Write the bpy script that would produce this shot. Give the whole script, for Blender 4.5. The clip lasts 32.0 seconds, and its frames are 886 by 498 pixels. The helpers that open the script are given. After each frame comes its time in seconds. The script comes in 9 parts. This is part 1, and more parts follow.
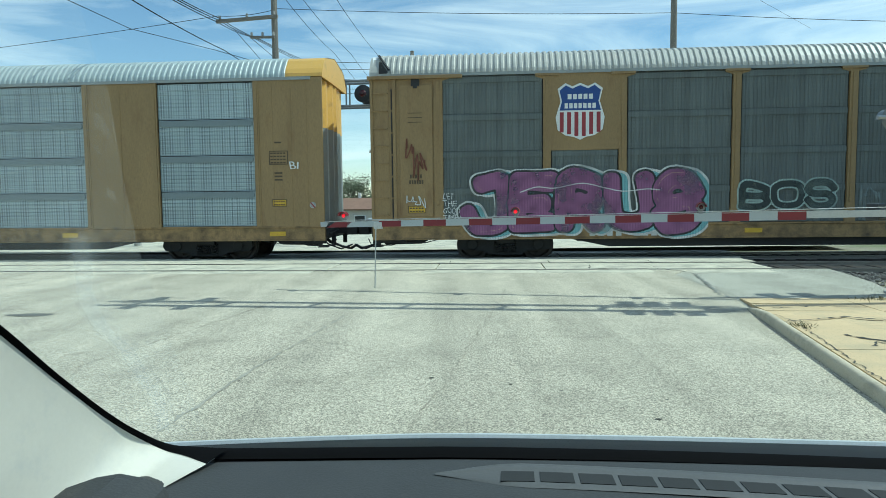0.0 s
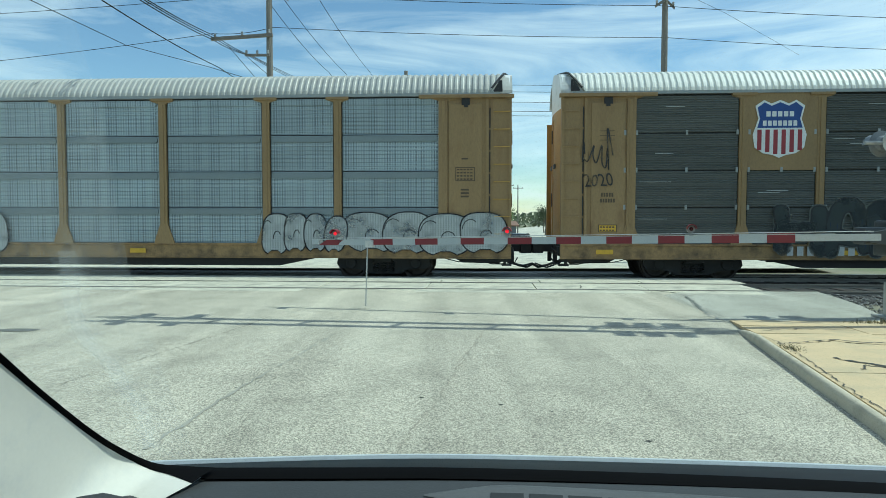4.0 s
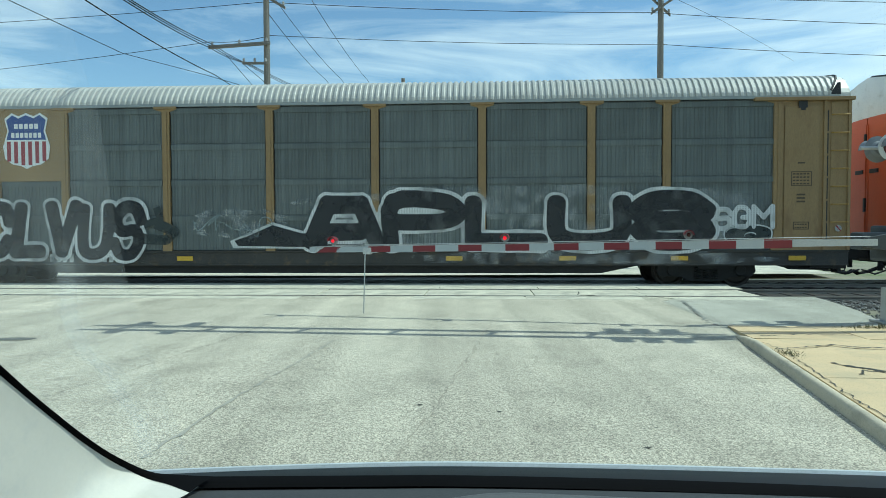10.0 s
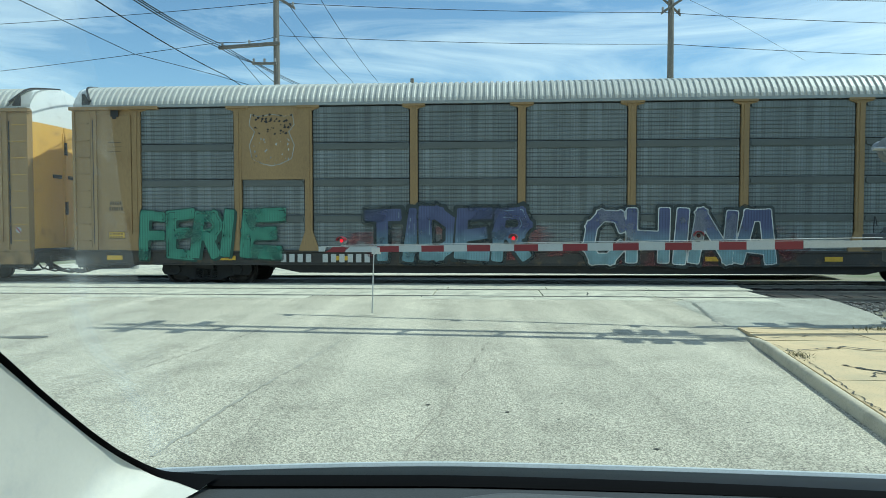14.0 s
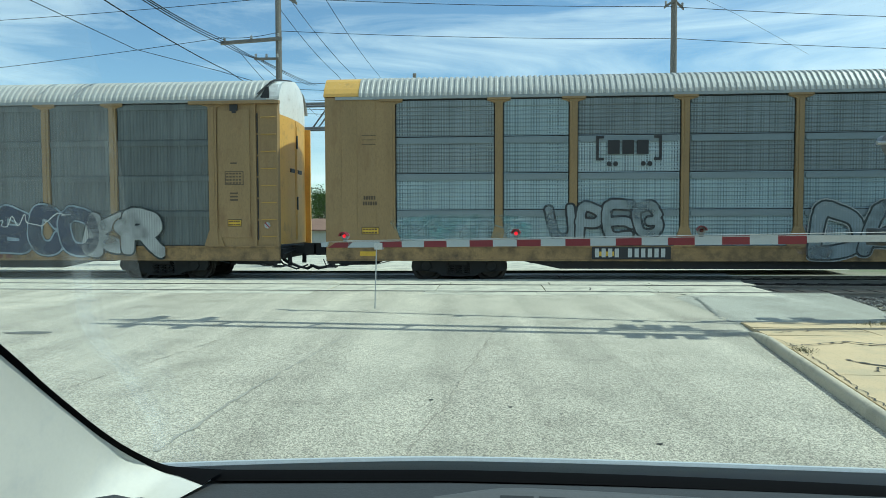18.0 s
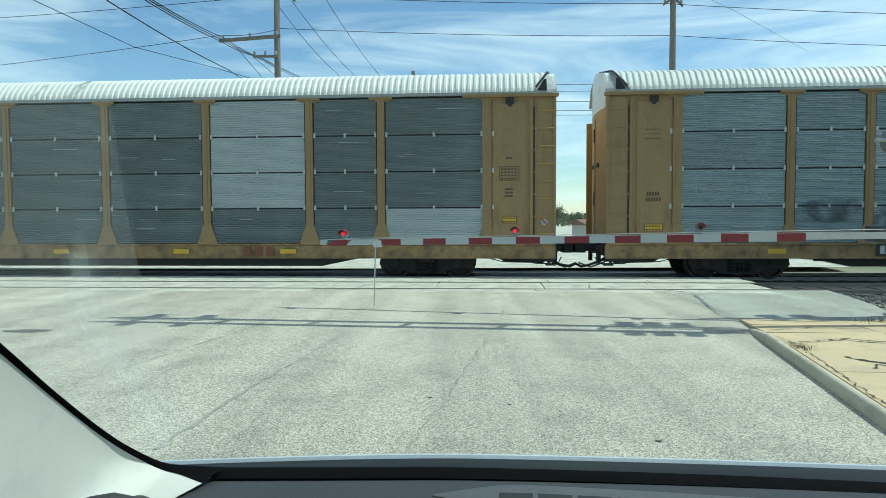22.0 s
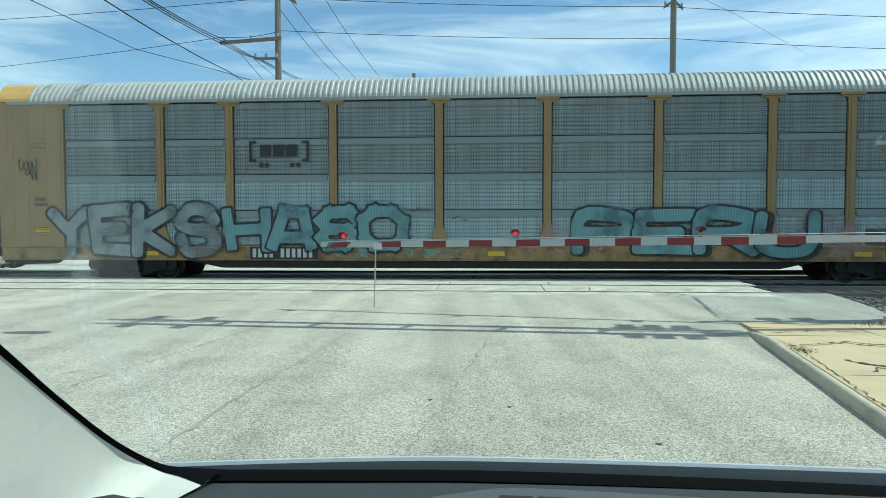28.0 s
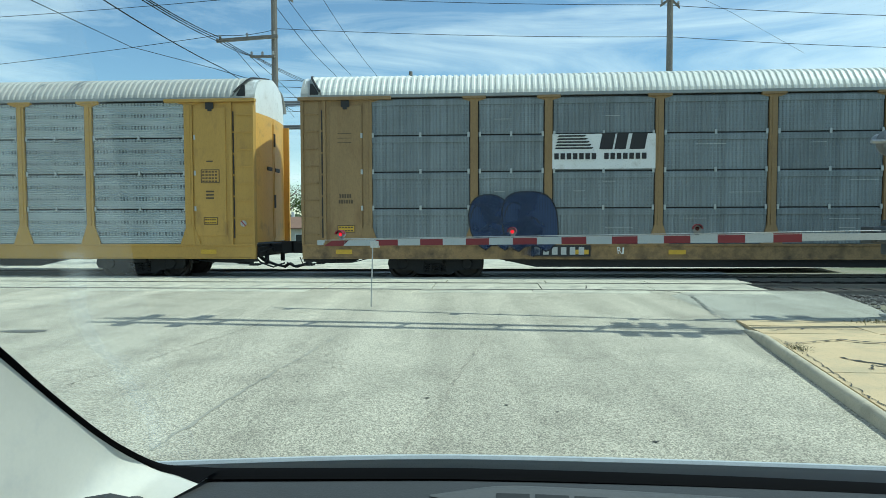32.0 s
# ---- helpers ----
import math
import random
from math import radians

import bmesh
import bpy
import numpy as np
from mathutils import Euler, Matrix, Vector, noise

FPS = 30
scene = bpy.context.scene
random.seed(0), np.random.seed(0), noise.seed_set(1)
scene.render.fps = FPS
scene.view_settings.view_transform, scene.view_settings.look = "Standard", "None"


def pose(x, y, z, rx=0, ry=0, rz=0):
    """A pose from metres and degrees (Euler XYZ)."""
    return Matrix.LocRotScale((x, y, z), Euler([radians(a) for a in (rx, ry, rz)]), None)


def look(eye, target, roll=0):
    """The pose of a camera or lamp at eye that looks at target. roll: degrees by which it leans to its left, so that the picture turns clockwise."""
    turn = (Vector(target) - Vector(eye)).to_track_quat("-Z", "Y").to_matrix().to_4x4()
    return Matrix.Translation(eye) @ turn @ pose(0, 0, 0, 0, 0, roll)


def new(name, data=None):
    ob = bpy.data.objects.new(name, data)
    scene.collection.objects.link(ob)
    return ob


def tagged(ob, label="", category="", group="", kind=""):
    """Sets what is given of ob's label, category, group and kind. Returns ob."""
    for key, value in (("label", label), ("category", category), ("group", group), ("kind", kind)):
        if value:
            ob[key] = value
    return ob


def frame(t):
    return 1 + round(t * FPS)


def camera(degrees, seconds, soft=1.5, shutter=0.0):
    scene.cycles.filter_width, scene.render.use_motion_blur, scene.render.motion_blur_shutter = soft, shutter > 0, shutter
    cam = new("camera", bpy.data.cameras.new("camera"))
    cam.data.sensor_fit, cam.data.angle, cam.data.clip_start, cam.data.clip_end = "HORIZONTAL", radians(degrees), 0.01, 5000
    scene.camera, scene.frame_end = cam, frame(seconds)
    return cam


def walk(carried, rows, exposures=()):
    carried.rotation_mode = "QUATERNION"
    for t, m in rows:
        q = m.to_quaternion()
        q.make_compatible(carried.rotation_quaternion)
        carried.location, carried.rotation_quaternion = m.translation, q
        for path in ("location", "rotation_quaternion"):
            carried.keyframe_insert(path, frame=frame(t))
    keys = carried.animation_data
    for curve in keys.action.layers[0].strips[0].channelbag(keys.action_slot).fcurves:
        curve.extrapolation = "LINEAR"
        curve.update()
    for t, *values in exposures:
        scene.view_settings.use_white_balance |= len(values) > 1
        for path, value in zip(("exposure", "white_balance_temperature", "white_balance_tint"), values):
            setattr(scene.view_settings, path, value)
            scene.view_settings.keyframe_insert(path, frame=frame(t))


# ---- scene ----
# ---- camera: held in a parked car, it only turns a little ----
EYE = Vector((0.0, 0.0, 1.53))


def aim(yaw, pitch, roll):
    """A pose at the eye from a turn to the right, a tilt down and a lean, in degrees."""
    y, p = radians(yaw), radians(pitch)
    return look(EYE, EYE + Vector((math.sin(y) * math.cos(p), math.cos(y) * math.cos(p), -math.sin(p))), roll)


cam = camera(68.1, 32.0, 0.6)
walk(cam, [(t, aim(a, b, c)) for t, a, b, c in (
    (0, -0.41, 4.22, -0.65), (0.5, -0.43, 4.41, -0.53), (1, -0.36, 4.60, -0.38), (1.5, -0.22, 4.59, -0.25),
    (2, -0.10, 4.40, -0.15), (2.5, 0.09, 4.02, 0.02), (3, 0.18, 3.57, 0.12), (3.5, 0.24, 3.05, 0.10),
    (5.5, 0.70, 1.84, -0.21), (6, 0.71, 1.90, -0.29), (6.5, 0.64, 2.00, -0.30), (7, 0.58, 2.10, -0.37),
    (7.5, 0.62, 2.14, -0.29), (8, 0.60, 2.10, -0.33), (8.5, 0.58, 2.04, -0.26), (9, 0.58, 2.03, -0.26),
    (9.5, 0.56, 1.96, -0.18), (10, 0.54, 1.97, -0.20), (10.5, 0.51, 1.96, -0.17), (11, 0.46, 1.98, -0.15),
    (11.5, 0.37, 1.97, -0.14), (12, 0.35, 1.99, -0.10), (12.5, 0.13, 1.96, -0.04), (13, -0.00, 1.93, -0.00),
    (13.5, -0.11, 1.94, -0.01), (14, -0.21, 1.96, -0.06), (14.5, -0.21, 2.03, -0.07), (16.5, -0.35, 2.38, -0.23),
    (17, -0.42, 2.42, -0.26), (17.5, -0.41, 2.38, -0.21), (18, -0.44, 2.37, -0.16), (18.5, -0.40, 2.34, -0.17),
    (19, -0.39, 2.37, -0.23), (19.5, -0.35, 2.36, -0.25), (20, -0.30, 2.39, -0.23), (20.5, -0.29, 2.45, -0.26),
    (21, -0.33, 2.49, -0.23), (21.5, -0.34, 2.51, -0.19), (22, -0.36, 2.58, -0.22), (22.5, -0.41, 2.57, -0.19),
    (23, -0.41, 2.60, -0.14), (23.5, -0.44, 2.59, -0.15), (24, -0.44, 2.59, -0.13), (24.5, -0.45, 2.61, -0.16),
    (25, -0.45, 2.58, -0.14), (25.5, -0.38, 2.54, -0.11), (27.5, -0.36, 2.40, -0.12), (28, -0.38, 2.38, -0.11),
    (28.5, -0.35, 2.33, -0.15), (29, -0.32, 2.27, -0.11), (29.5, -0.27, 2.24, -0.11), (30, -0.24, 2.26, -0.14),
    (30.5, -0.21, 2.25, -0.13), (31, -0.15, 2.30, -0.11), (31.5, -0.17, 2.40, -0.15), (32, -0.11, 2.53, -0.14))],
     exposures=[(t, e, 5700, -9) for t, e in ((0, -0.13), (2, -0.20), (3, -0.20), (7, -0.22), (8, -0.20), (10, -0.15), (12, -0.15), (14, -0.11), (17.3, -0.18), (19, -0.14), (25, -0.13), (28, -0.10), (30, -0.09), (32, -0.17))])

# ---- sky and sun ----
TRAIN_TURN = -3.7                      # heading of the tracks
ROAD_TURN = -12.5                      # heading of the road
SUN_AZ = radians(3.3)                  # from +x towards +y
SUN_EL = radians(55)
world = bpy.data.worlds.new("sky")
scene.world = world
world.use_nodes = True
wn, wl = world.node_tree.nodes, world.node_tree.links
sky = wn.new("ShaderNodeTexSky")
sky.sky_type, sky.sun_disc = "NISHITA", False
sky.sun_elevation, sky.sun_rotation = SUN_EL, math.pi / 2 - SUN_AZ
sky.air_density, sky.dust_density, sky.ozone_density = 1.05, 0.15, 2.0
back = wn["Background"]
back.inputs["Strength"].default_value = 0.145
# thin cirrus streaks
co = wn.new("ShaderNodeTexCoord")
mp = wn.new("ShaderNodeMapping")
mp.inputs["Location"].default_value = (0.55, 0.0, 0.3)
mp.inputs["Scale"].default_value = (1.2, 1.2, 7.0)
mp.inputs["Rotation"].default_value = (0.0, radians(8), radians(20))
cl = wn.new("ShaderNodeTexNoise")
cl.inputs["Scale"].default_value, cl.inputs["Detail"].default_value, cl.inputs["Roughness"].default_value = 2.2, 8.0, 0.58
cl.inputs["Distortion"].default_value = 0.7
rp = wn.new("ShaderNodeValToRGB")
rp.color_ramp.elements[0].position, rp.color_ramp.elements[1].position = 0.41, 0.80
mx = wn.new("ShaderNodeMix")
mx.data_type = "RGBA"
mx.inputs["B"].default_value = (8.0, 8.3, 8.6, 1)
wl.new(co.outputs["Generated"], mp.inputs["Vector"])
wl.new(mp.outputs["Vector"], cl.inputs["Vector"])
wl.new(cl.outputs["Fac"], rp.inputs["Fac"])
wl.new(rp.outputs["Color"], mx.inputs["Factor"])
wl.new(sky.outputs["Color"], mx.inputs["A"])
wl.new(mx.outputs["Result"], back.inputs["Color"])

sun = new("sun", bpy.data.lights.new("sun", "SUN"))
sun.data.energy, sun.data.angle, sun.data.color = 4.2, radians(0.53), (1.0, 0.95, 0.87)
sun_dir = Vector((math.cos(SUN_AZ) * math.cos(SUN_EL), math.sin(SUN_AZ) * math.cos(SUN_EL), math.sin(SUN_EL)))
sun.matrix_world = look(sun_dir * 50, (0, 0, 0))


# ---- materials ----
def material(name, rgb, rough=0.6, metal=0.0, var=0.18, scale=2.0, fine=45.0, bump=0.15, dirt=None, dirt_at=0.62, rand=0.0, coords="Object",
             stretch=(1, 1, 1), depth=0.01):
    """A principled surface with broad blotches, fine grain, optional dirt patches and relief."""
    m = bpy.data.materials.new(name)
    m.use_nodes = True
    n, l = m.node_tree.nodes, m.node_tree.links
    p = n["Principled BSDF"]
    tc = n.new("ShaderNodeTexCoord")
    mapping = n.new("ShaderNodeMapping")
    mapping.inputs["Scale"].default_value = stretch
    l.new(tc.outputs[coords], mapping.inputs["Vector"])
    big = n.new("ShaderNodeTexNoise")
    big.inputs["Scale"].default_value, big.inputs["Detail"].default_value = scale, 6
    small = n.new("ShaderNodeTexNoise")
    small.inputs["Scale"].default_value, small.inputs["Detail"].default_value = fine, 3
    for t in (big, small):
        l.new(mapping.outputs["Vector"], t.inputs["Vector"])
    add = n.new("ShaderNodeMath")
    add.operation = "ADD"
    l.new(big.outputs["Fac"], add.inputs[0])
    l.new(small.outputs["Fac"], add.inputs[1])
    rng = n.new("ShaderNodeMapRange")
    rng.inputs["From Min"].default_value, rng.inputs["From Max"].default_value = 0.6, 1.4
    rng.inputs["To Min"].default_value, rng.inputs["To Max"].default_value = 1 - var, 1 + var
    l.new(add.outputs[0], rng.inputs["Value"])
    value = rng.outputs["Result"]
    if rand:
        info = n.new("ShaderNodeObjectInfo")
        r2 = n.new("ShaderNodeMapRange")
        r2.inputs["To Min"].default_value, r2.inputs["To Max"].default_value = 1 - rand, 1 + rand
        l.new(info.outputs["Random"], r2.inputs["Value"])
        mul = n.new("ShaderNodeMath")
        mul.operation = "MULTIPLY"
        l.new(value, mul.inputs[0])
        l.new(r2.outputs["Result"], mul.inputs[1])
        value = mul.outputs[0]
    sc = n.new("ShaderNodeVectorMath")
    sc.operation = "SCALE"
    sc.inputs[0].default_value = rgb
    l.new(value, sc.inputs["Scale"])
    color = sc.outputs[0]
    if dirt:
        patch = n.new("ShaderNodeTexNoise")
        patch.inputs["Scale"].default_value, patch.inputs["Detail"].default_value, patch.inputs["Roughness"].default_value = scale * 1.7, 9, 0.65
        l.new(mapping.outputs["Vector"], patch.inputs["Vector"])
        ramp = n.new("ShaderNodeMapRange")
        ramp.inputs["From Min"].default_value, ramp.inputs["From Max"].default_value = dirt_at - 0.12, dirt_at + 0.12
        l.new(patch.outputs["Fac"], ramp.inputs["Value"])
        mix = n.new("ShaderNodeMix")
        mix.data_type = "RGBA"
        mix.inputs["B"].default_value = (*dirt, 1)
        l.new(ramp.outputs["Result"], mix.inputs["Factor"])
        l.new(color, mix.inputs["A"])
        color = mix.outputs["Result"]
    l.new(color, p.inputs["Base Color"])
    p.inputs["Roughness"].default_value, p.inputs["Metallic"].default_value = rough, metal
    if bump:
        bp = n.new("ShaderNodeBump")
        bp.inputs["Strength"].default_value, bp.inputs["Distance"].default_value = bump, depth
        l.new(small.outputs["Fac"], bp.inputs["Height"])
        l.new(bp.outputs["Normal"], p.inputs["Normal"])
    return m


def glow(name, rgb, strength):
    m = bpy.data.materials.new(name)
    m.use_nodes = True
    p = m.node_tree.nodes["Principled BSDF"]
    p.inputs["Base Color"].default_value = (*rgb, 1)
    p.inputs["Emission Color"].default_value = (*rgb, 1)
    p.inputs["Emission Strength"].default_value = strength
    p.inputs["Roughness"].default_value = 0.25
    return m


def perforated(name, rgb, hole, rows=0.11, cols=0.07, amount=0.95, rough=0.5, metal=0.25, var=0.2, streak=0.0, plain=0.2):
    """Sheet steel with columns of small punched holes, some columns denser, and faint water streaks."""
    m = material(name, rgb, rough, metal, var, 0.9, 30, 0.1, rand=0.10)
    n, l = m.node_tree.nodes, m.node_tree.links
    p = n["Principled BSDF"]
    base = p.inputs["Base Color"].links[0].from_socket
    tc = n.new("ShaderNodeTexCoord")
    sep = n.new("ShaderNodeSeparateXYZ")
    l.new(tc.outputs["Object"], sep.inputs[0])

    def maths(op, a, b=0.0):
        k = n.new("ShaderNodeMath")
        k.operation = op
        for i, v in enumerate((a, b)):
            if isinstance(v, (int, float)):
                k.inputs[i].default_value = v
            else:
                l.new(v, k.inputs[i])
        return k.outputs[0]

    x, z = sep.outputs["X"], sep.outputs["Z"]
    colmask = maths("LESS_THAN", maths("FRACT", maths("DIVIDE", x, cols)), 0.5)
    rowmask = maths("LESS_THAN", maths("FRACT", maths("DIVIDE", z, 0.05)), 0.72)
    pick = n.new("ShaderNodeTexNoise")
    pick.noise_dimensions = "1D"
    pick.inputs["Scale"].default_value, pick.inputs["Detail"].default_value = 5.5, 1
    l.new(maths("SNAP", x, cols), pick.inputs["W"])
    dense = n.new("ShaderNodeMapRange")
    dense.inputs["From Min"].default_value, dense.inputs["From Max"].default_value = 0.42, 0.58
    dense.inputs["To Min"].default_value = 0.3
    l.new(pick.outputs["Fac"], dense.inputs["Value"])
    gap = maths("GREATER_THAN", maths("FRACT", maths("DIVIDE", z, rows)), plain)
    fac = maths("MULTIPLY", maths("MULTIPLY", maths("MULTIPLY", colmask, rowmask), maths("MULTIPLY", dense.outputs["Result"], gap)), amount)
    mix = n.new("ShaderNodeMix")
    mix.data_type = "RGBA"
    mix.inputs["B"].default_value = (*hole, 1)
    l.new(fac, mix.inputs["Factor"])
    l.new(base, mix.inputs["A"])
    out = mix.outputs["Result"]
    if streak:
        s = n.new("ShaderNodeTexNoise")
        s.inputs["Scale"].default_value, s.inputs["Detail"].default_value = 1.0, 6
        mp2 = n.new("ShaderNodeMapping")
        mp2.inputs["Scale"].default_value = (7, 1, 0.35)
        l.new(tc.outputs["Object"], mp2.inputs["Vector"])
        l.new(mp2.outputs["Vector"], s.inputs["Vector"])
        r = n.new("ShaderNodeMapRange")
        r.inputs["From Min"].default_value, r.inputs["From Max"].default_value = 0.35, 0.7
        r.inputs["To Min"].default_value, r.inputs["To Max"].default_value = 1 - streak, 1 + streak
        l.new(s.outputs["Fac"], r.inputs["Value"])
        sc = n.new("ShaderNodeVectorMath")
        sc.operation = "SCALE"
        l.new(out, sc.inputs[0])
        l.new(r.outputs["Result"], sc.inputs["Scale"])
        out = sc.outputs[0]
    l.new(out, p.inputs["Base Color"])
    return m


YELLOW = material("freight_yellow", (0.275, 0.184, 0.083), 0.62, 0.0, 0.16, 1.2, 30, 0.1, dirt=(0.20, 0.115, 0.05), dirt_at=0.66, stretch=(1, 1, 0.35))
YELLOW_CAP_SUNLIT = material("cap_and_sunlit_door_yellow", (0.64, 0.38, 0.09), 0.5, 0.0, 0.1, 1.0, 25, 0.05, dirt=(0.30, 0.2, 0.08), dirt_at=0.68)
SILL_DARK = material("soot_covered_sill", (0.045, 0.042, 0.038), 0.7, 0.0, 0.3, 1.6, 30, 0.1, dirt=(0.14, 0.10, 0.05), dirt_at=0.66)
SILL_YELLOW = material("grimy_sill_yellow", (0.285, 0.185, 0.08), 0.65, 0.0, 0.22, 1.6, 30, 0.1, dirt=(0.10, 0.068, 0.036), dirt_at=0.56)
# End door copies of the car paints: yellow as in shade, red as in sun.
SHADED_YELLOW = material("shaded_end_door_yellow", (0.42, 0.25, 0.07), 0.55, 0.0, 0.12, 1.0, 25, 0.05, dirt=(0.25, 0.16, 0.06), dirt_at=0.66)
SUNLIT_RED = material("sunlit_end_door_red", (0.55, 0.10, 0.03), 0.5, 0.0, 0.12, 1.0, 25, 0.05)
RUST_RED = material("red_oxide_paint", (0.36, 0.075, 0.028), 0.55, 0.0, 0.15, 1.2, 30, 0.08, dirt=(0.20, 0.05, 0.03), dirt_at=0.68)
MAROON = material("dark_maroon_paint", (0.055, 0.022, 0.024), 0.6, 0.0, 0.2, 1.2, 30, 0.08)
WHITE = material("chalky_white_paint", (0.74, 0.75, 0.74), 0.55, 0.0, 0.1, 1.5, 30, 0.05, dirt=(0.45, 0.43, 0.38), dirt_at=0.68)
HOODWHITE = material("grimy_white_paint", (0.52, 0.53, 0.515), 0.6, 0.0, 0.16, 1.5, 30, 0.08, dirt=(0.30, 0.28, 0.24), dirt_at=0.6)
ROOF = material("galvanised_roof_steel", (0.43, 0.43, 0.40), 0.5, 0.15, 0.12, 0.7, 20, 0.05, dirt=(0.42, 0.40, 0.36), dirt_at=0.66)
ROOF_WHITE = material("white_roof_steel", (0.72, 0.715, 0.655), 0.5, 0.05, 0.07, 0.7, 20, 0.05)
TRIM = material("grey_eave_steel", (0.30, 0.32, 0.32), 0.5, 0.3, 0.15, 2, 40, 0.05)
SILVER = perforated("pale_perforated_steel", (0.34, 0.40, 0.43), (0.05, 0.065, 0.075))
SILVER_B = perforated("bright_perforated_steel", (0.385, 0.45, 0.475), (0.03, 0.045, 0.055), amount=0.95)
MID = perforated("grey_perforated_steel", (0.215, 0.245, 0.254), (0.065, 0.077, 0.083), streak=0.12)
DARK = perforated("dark_weathered_steel", (0.132, 0.148, 0.145), (0.045, 0.050, 0.048), amount=0.38, rough=0.7, metal=0.1, streak=0.15)
SOOT = perforated("sooty_brown_steel", (0.075, 0.07, 0.06), (0.02, 0.02, 0.018), rough=0.75, metal=0.1, streak=0.3)
RIB = material("grey_ribbed_steel", (0.27, 0.325, 0.345), 0.5, 0.25, 0.24, 0.8, 30, 0.05, rand=0.08)
RIB_W = perforated("white_ribbed_steel", (0.43, 0.47, 0.48), (0.05, 0.06, 0.065), rows=0.32, cols=0.09, plain=0.68)
RIB_B = material("bright_ribbed_steel", (0.41, 0.445, 0.46), 0.5, 0.2, 0.08, 0.8, 30, 0.05, rand=0.05)
RIB_D = material("dull_ribbed_steel", (0.165, 0.192, 0.20), 0.6, 0.2, 0.26, 0.8, 30, 0.05, rand=0.08)
BAND = material("smooth_steel_band", (0.20, 0.235, 0.25), 0.5, 0.25, 0.1, 1, 30, 0.03)
BAND_D = material("dull_steel_band", (0.105, 0.115, 0.11), 0.65, 0.1, 0.15, 1, 30, 0.03)
BLACK = material("sooty_black_steel", (0.018, 0.018, 0.018), 0.75, 0.0, 0.3, 4, 60, 0.2, dirt=(0.06, 0.05, 0.04), dirt_at=0.7)
RUBBER = material("black_hose_rubber", (0.015, 0.015, 0.016), 0.6, 0.0, 0.2, 8, 80, 0.05)
WHEEL = material("worn_wheel_steel", (0.05, 0.042, 0.036), 0.55, 0.5, 0.25, 6, 60, 0.1)
RAIL = material("polished_rail_steel", (0.32, 0.30, 0.28), 0.35, 0.8, 0.2, 3, 60, 0.05)
BOLT = material("zinc_bracket", (0.44, 0.46, 0.46), 0.4, 0.5, 0.1, 5, 60, 0)
P_BLACK = material("black_stencil_paint", (0.02, 0.02, 0.022), 0.6, 0, 0.2, 4, 60, 0)
P_WHITE = material("white_stencil_paint", (0.72, 0.73, 0.72), 0.6, 0, 0.1, 4, 60, 0)
REFLECT = material("faded_yellow_reflector", (0.58, 0.36, 0.03), 0.5, 0, 0.15, 6, 60, 0)
P_BLUE = material("deep_blue_paint", (0.02, 0.06, 0.24), 0.5, 0, 0.1, 4, 60, 0)
P_RED = material("red_paint", (0.26, 0.028, 0.04), 0.5, 0, 0.12, 4, 60, 0)
YELLOW_WARM = material("clean_body_and_sunlit_rung_yellow", (0.45, 0.275, 0.062), 0.58, 0.0, 0.12, 1.2, 30, 0.1, dirt=(0.25, 0.15, 0.05), dirt_at=0.68, stretch=(1, 1, 0.35))
POST_YELLOW = material("pale_yellow_post_paint", (0.50, 0.34, 0.075), 0.6, 0.0, 0.12, 1.2, 30, 0.1)
ROOF_BLUE = material("bluish_galvanised_roof", (0.38, 0.44, 0.45), 0.45, 0.2, 0.08, 0.7, 20, 0.05)
SILVER_D = perforated("dull_perforated_steel", (0.30, 0.368, 0.392), (0.075, 0.108, 0.118), streak=0.08)
SILVER_S = perforated("streaked_pale_steel", (0.44, 0.49, 0.51), (0.16, 0.19, 0.20), amount=0.5, streak=0.2)
DUSK = perforated("dusty_grey_steel", (0.168, 0.188, 0.192), (0.055, 0.06, 0.058), amount=0.6, streak=0.25)
DARK_G = perforated("dark_greenish_steel", (0.165, 0.189, 0.184), (0.055, 0.062, 0.060), amount=0.6, streak=0.25)
MIDB = perforated("blue_grey_perforated_steel", (0.21, 0.24, 0.255), (0.10, 0.115, 0.12), cols=0.09, amount=0.5, streak=0.15)
RIB_S = material("sooty_ribbed_steel", (0.112, 0.118, 0.112), 0.7, 0.1, 0.3, 0.8, 30, 0.05, rand=0.12, stretch=(0.3, 1, 4))
RIB_G = material("dusty_ribbed_steel", (0.185, 0.195, 0.185), 0.7, 0.1, 0.3, 0.8, 30, 0.05, rand=0.12, stretch=(0.3, 1, 4))
P_FAINT = material("faded_brown_stencil", (0.085, 0.06, 0.035), 0.6, 0, 0.25, 4, 60, 0)
P_NUM = material("grimy_white_numerals_and_daylight", (0.46, 0.47, 0.46), 0.6, 0, 0.15, 4, 60, 0)
P_OXIDE = material("faded_oxide_stencil", (0.16, 0.055, 0.03), 0.6, 0, 0.2, 4, 60, 0)
P_MAROON = material("maroon_emblem_paint", (0.17, 0.03, 0.025), 0.55, 0, 0.12, 4, 60, 0)
P_GREEN = material("dark_green_stencil_plate", (0.03, 0.05, 0.045), 0.6, 0, 0.15, 4, 60, 0)


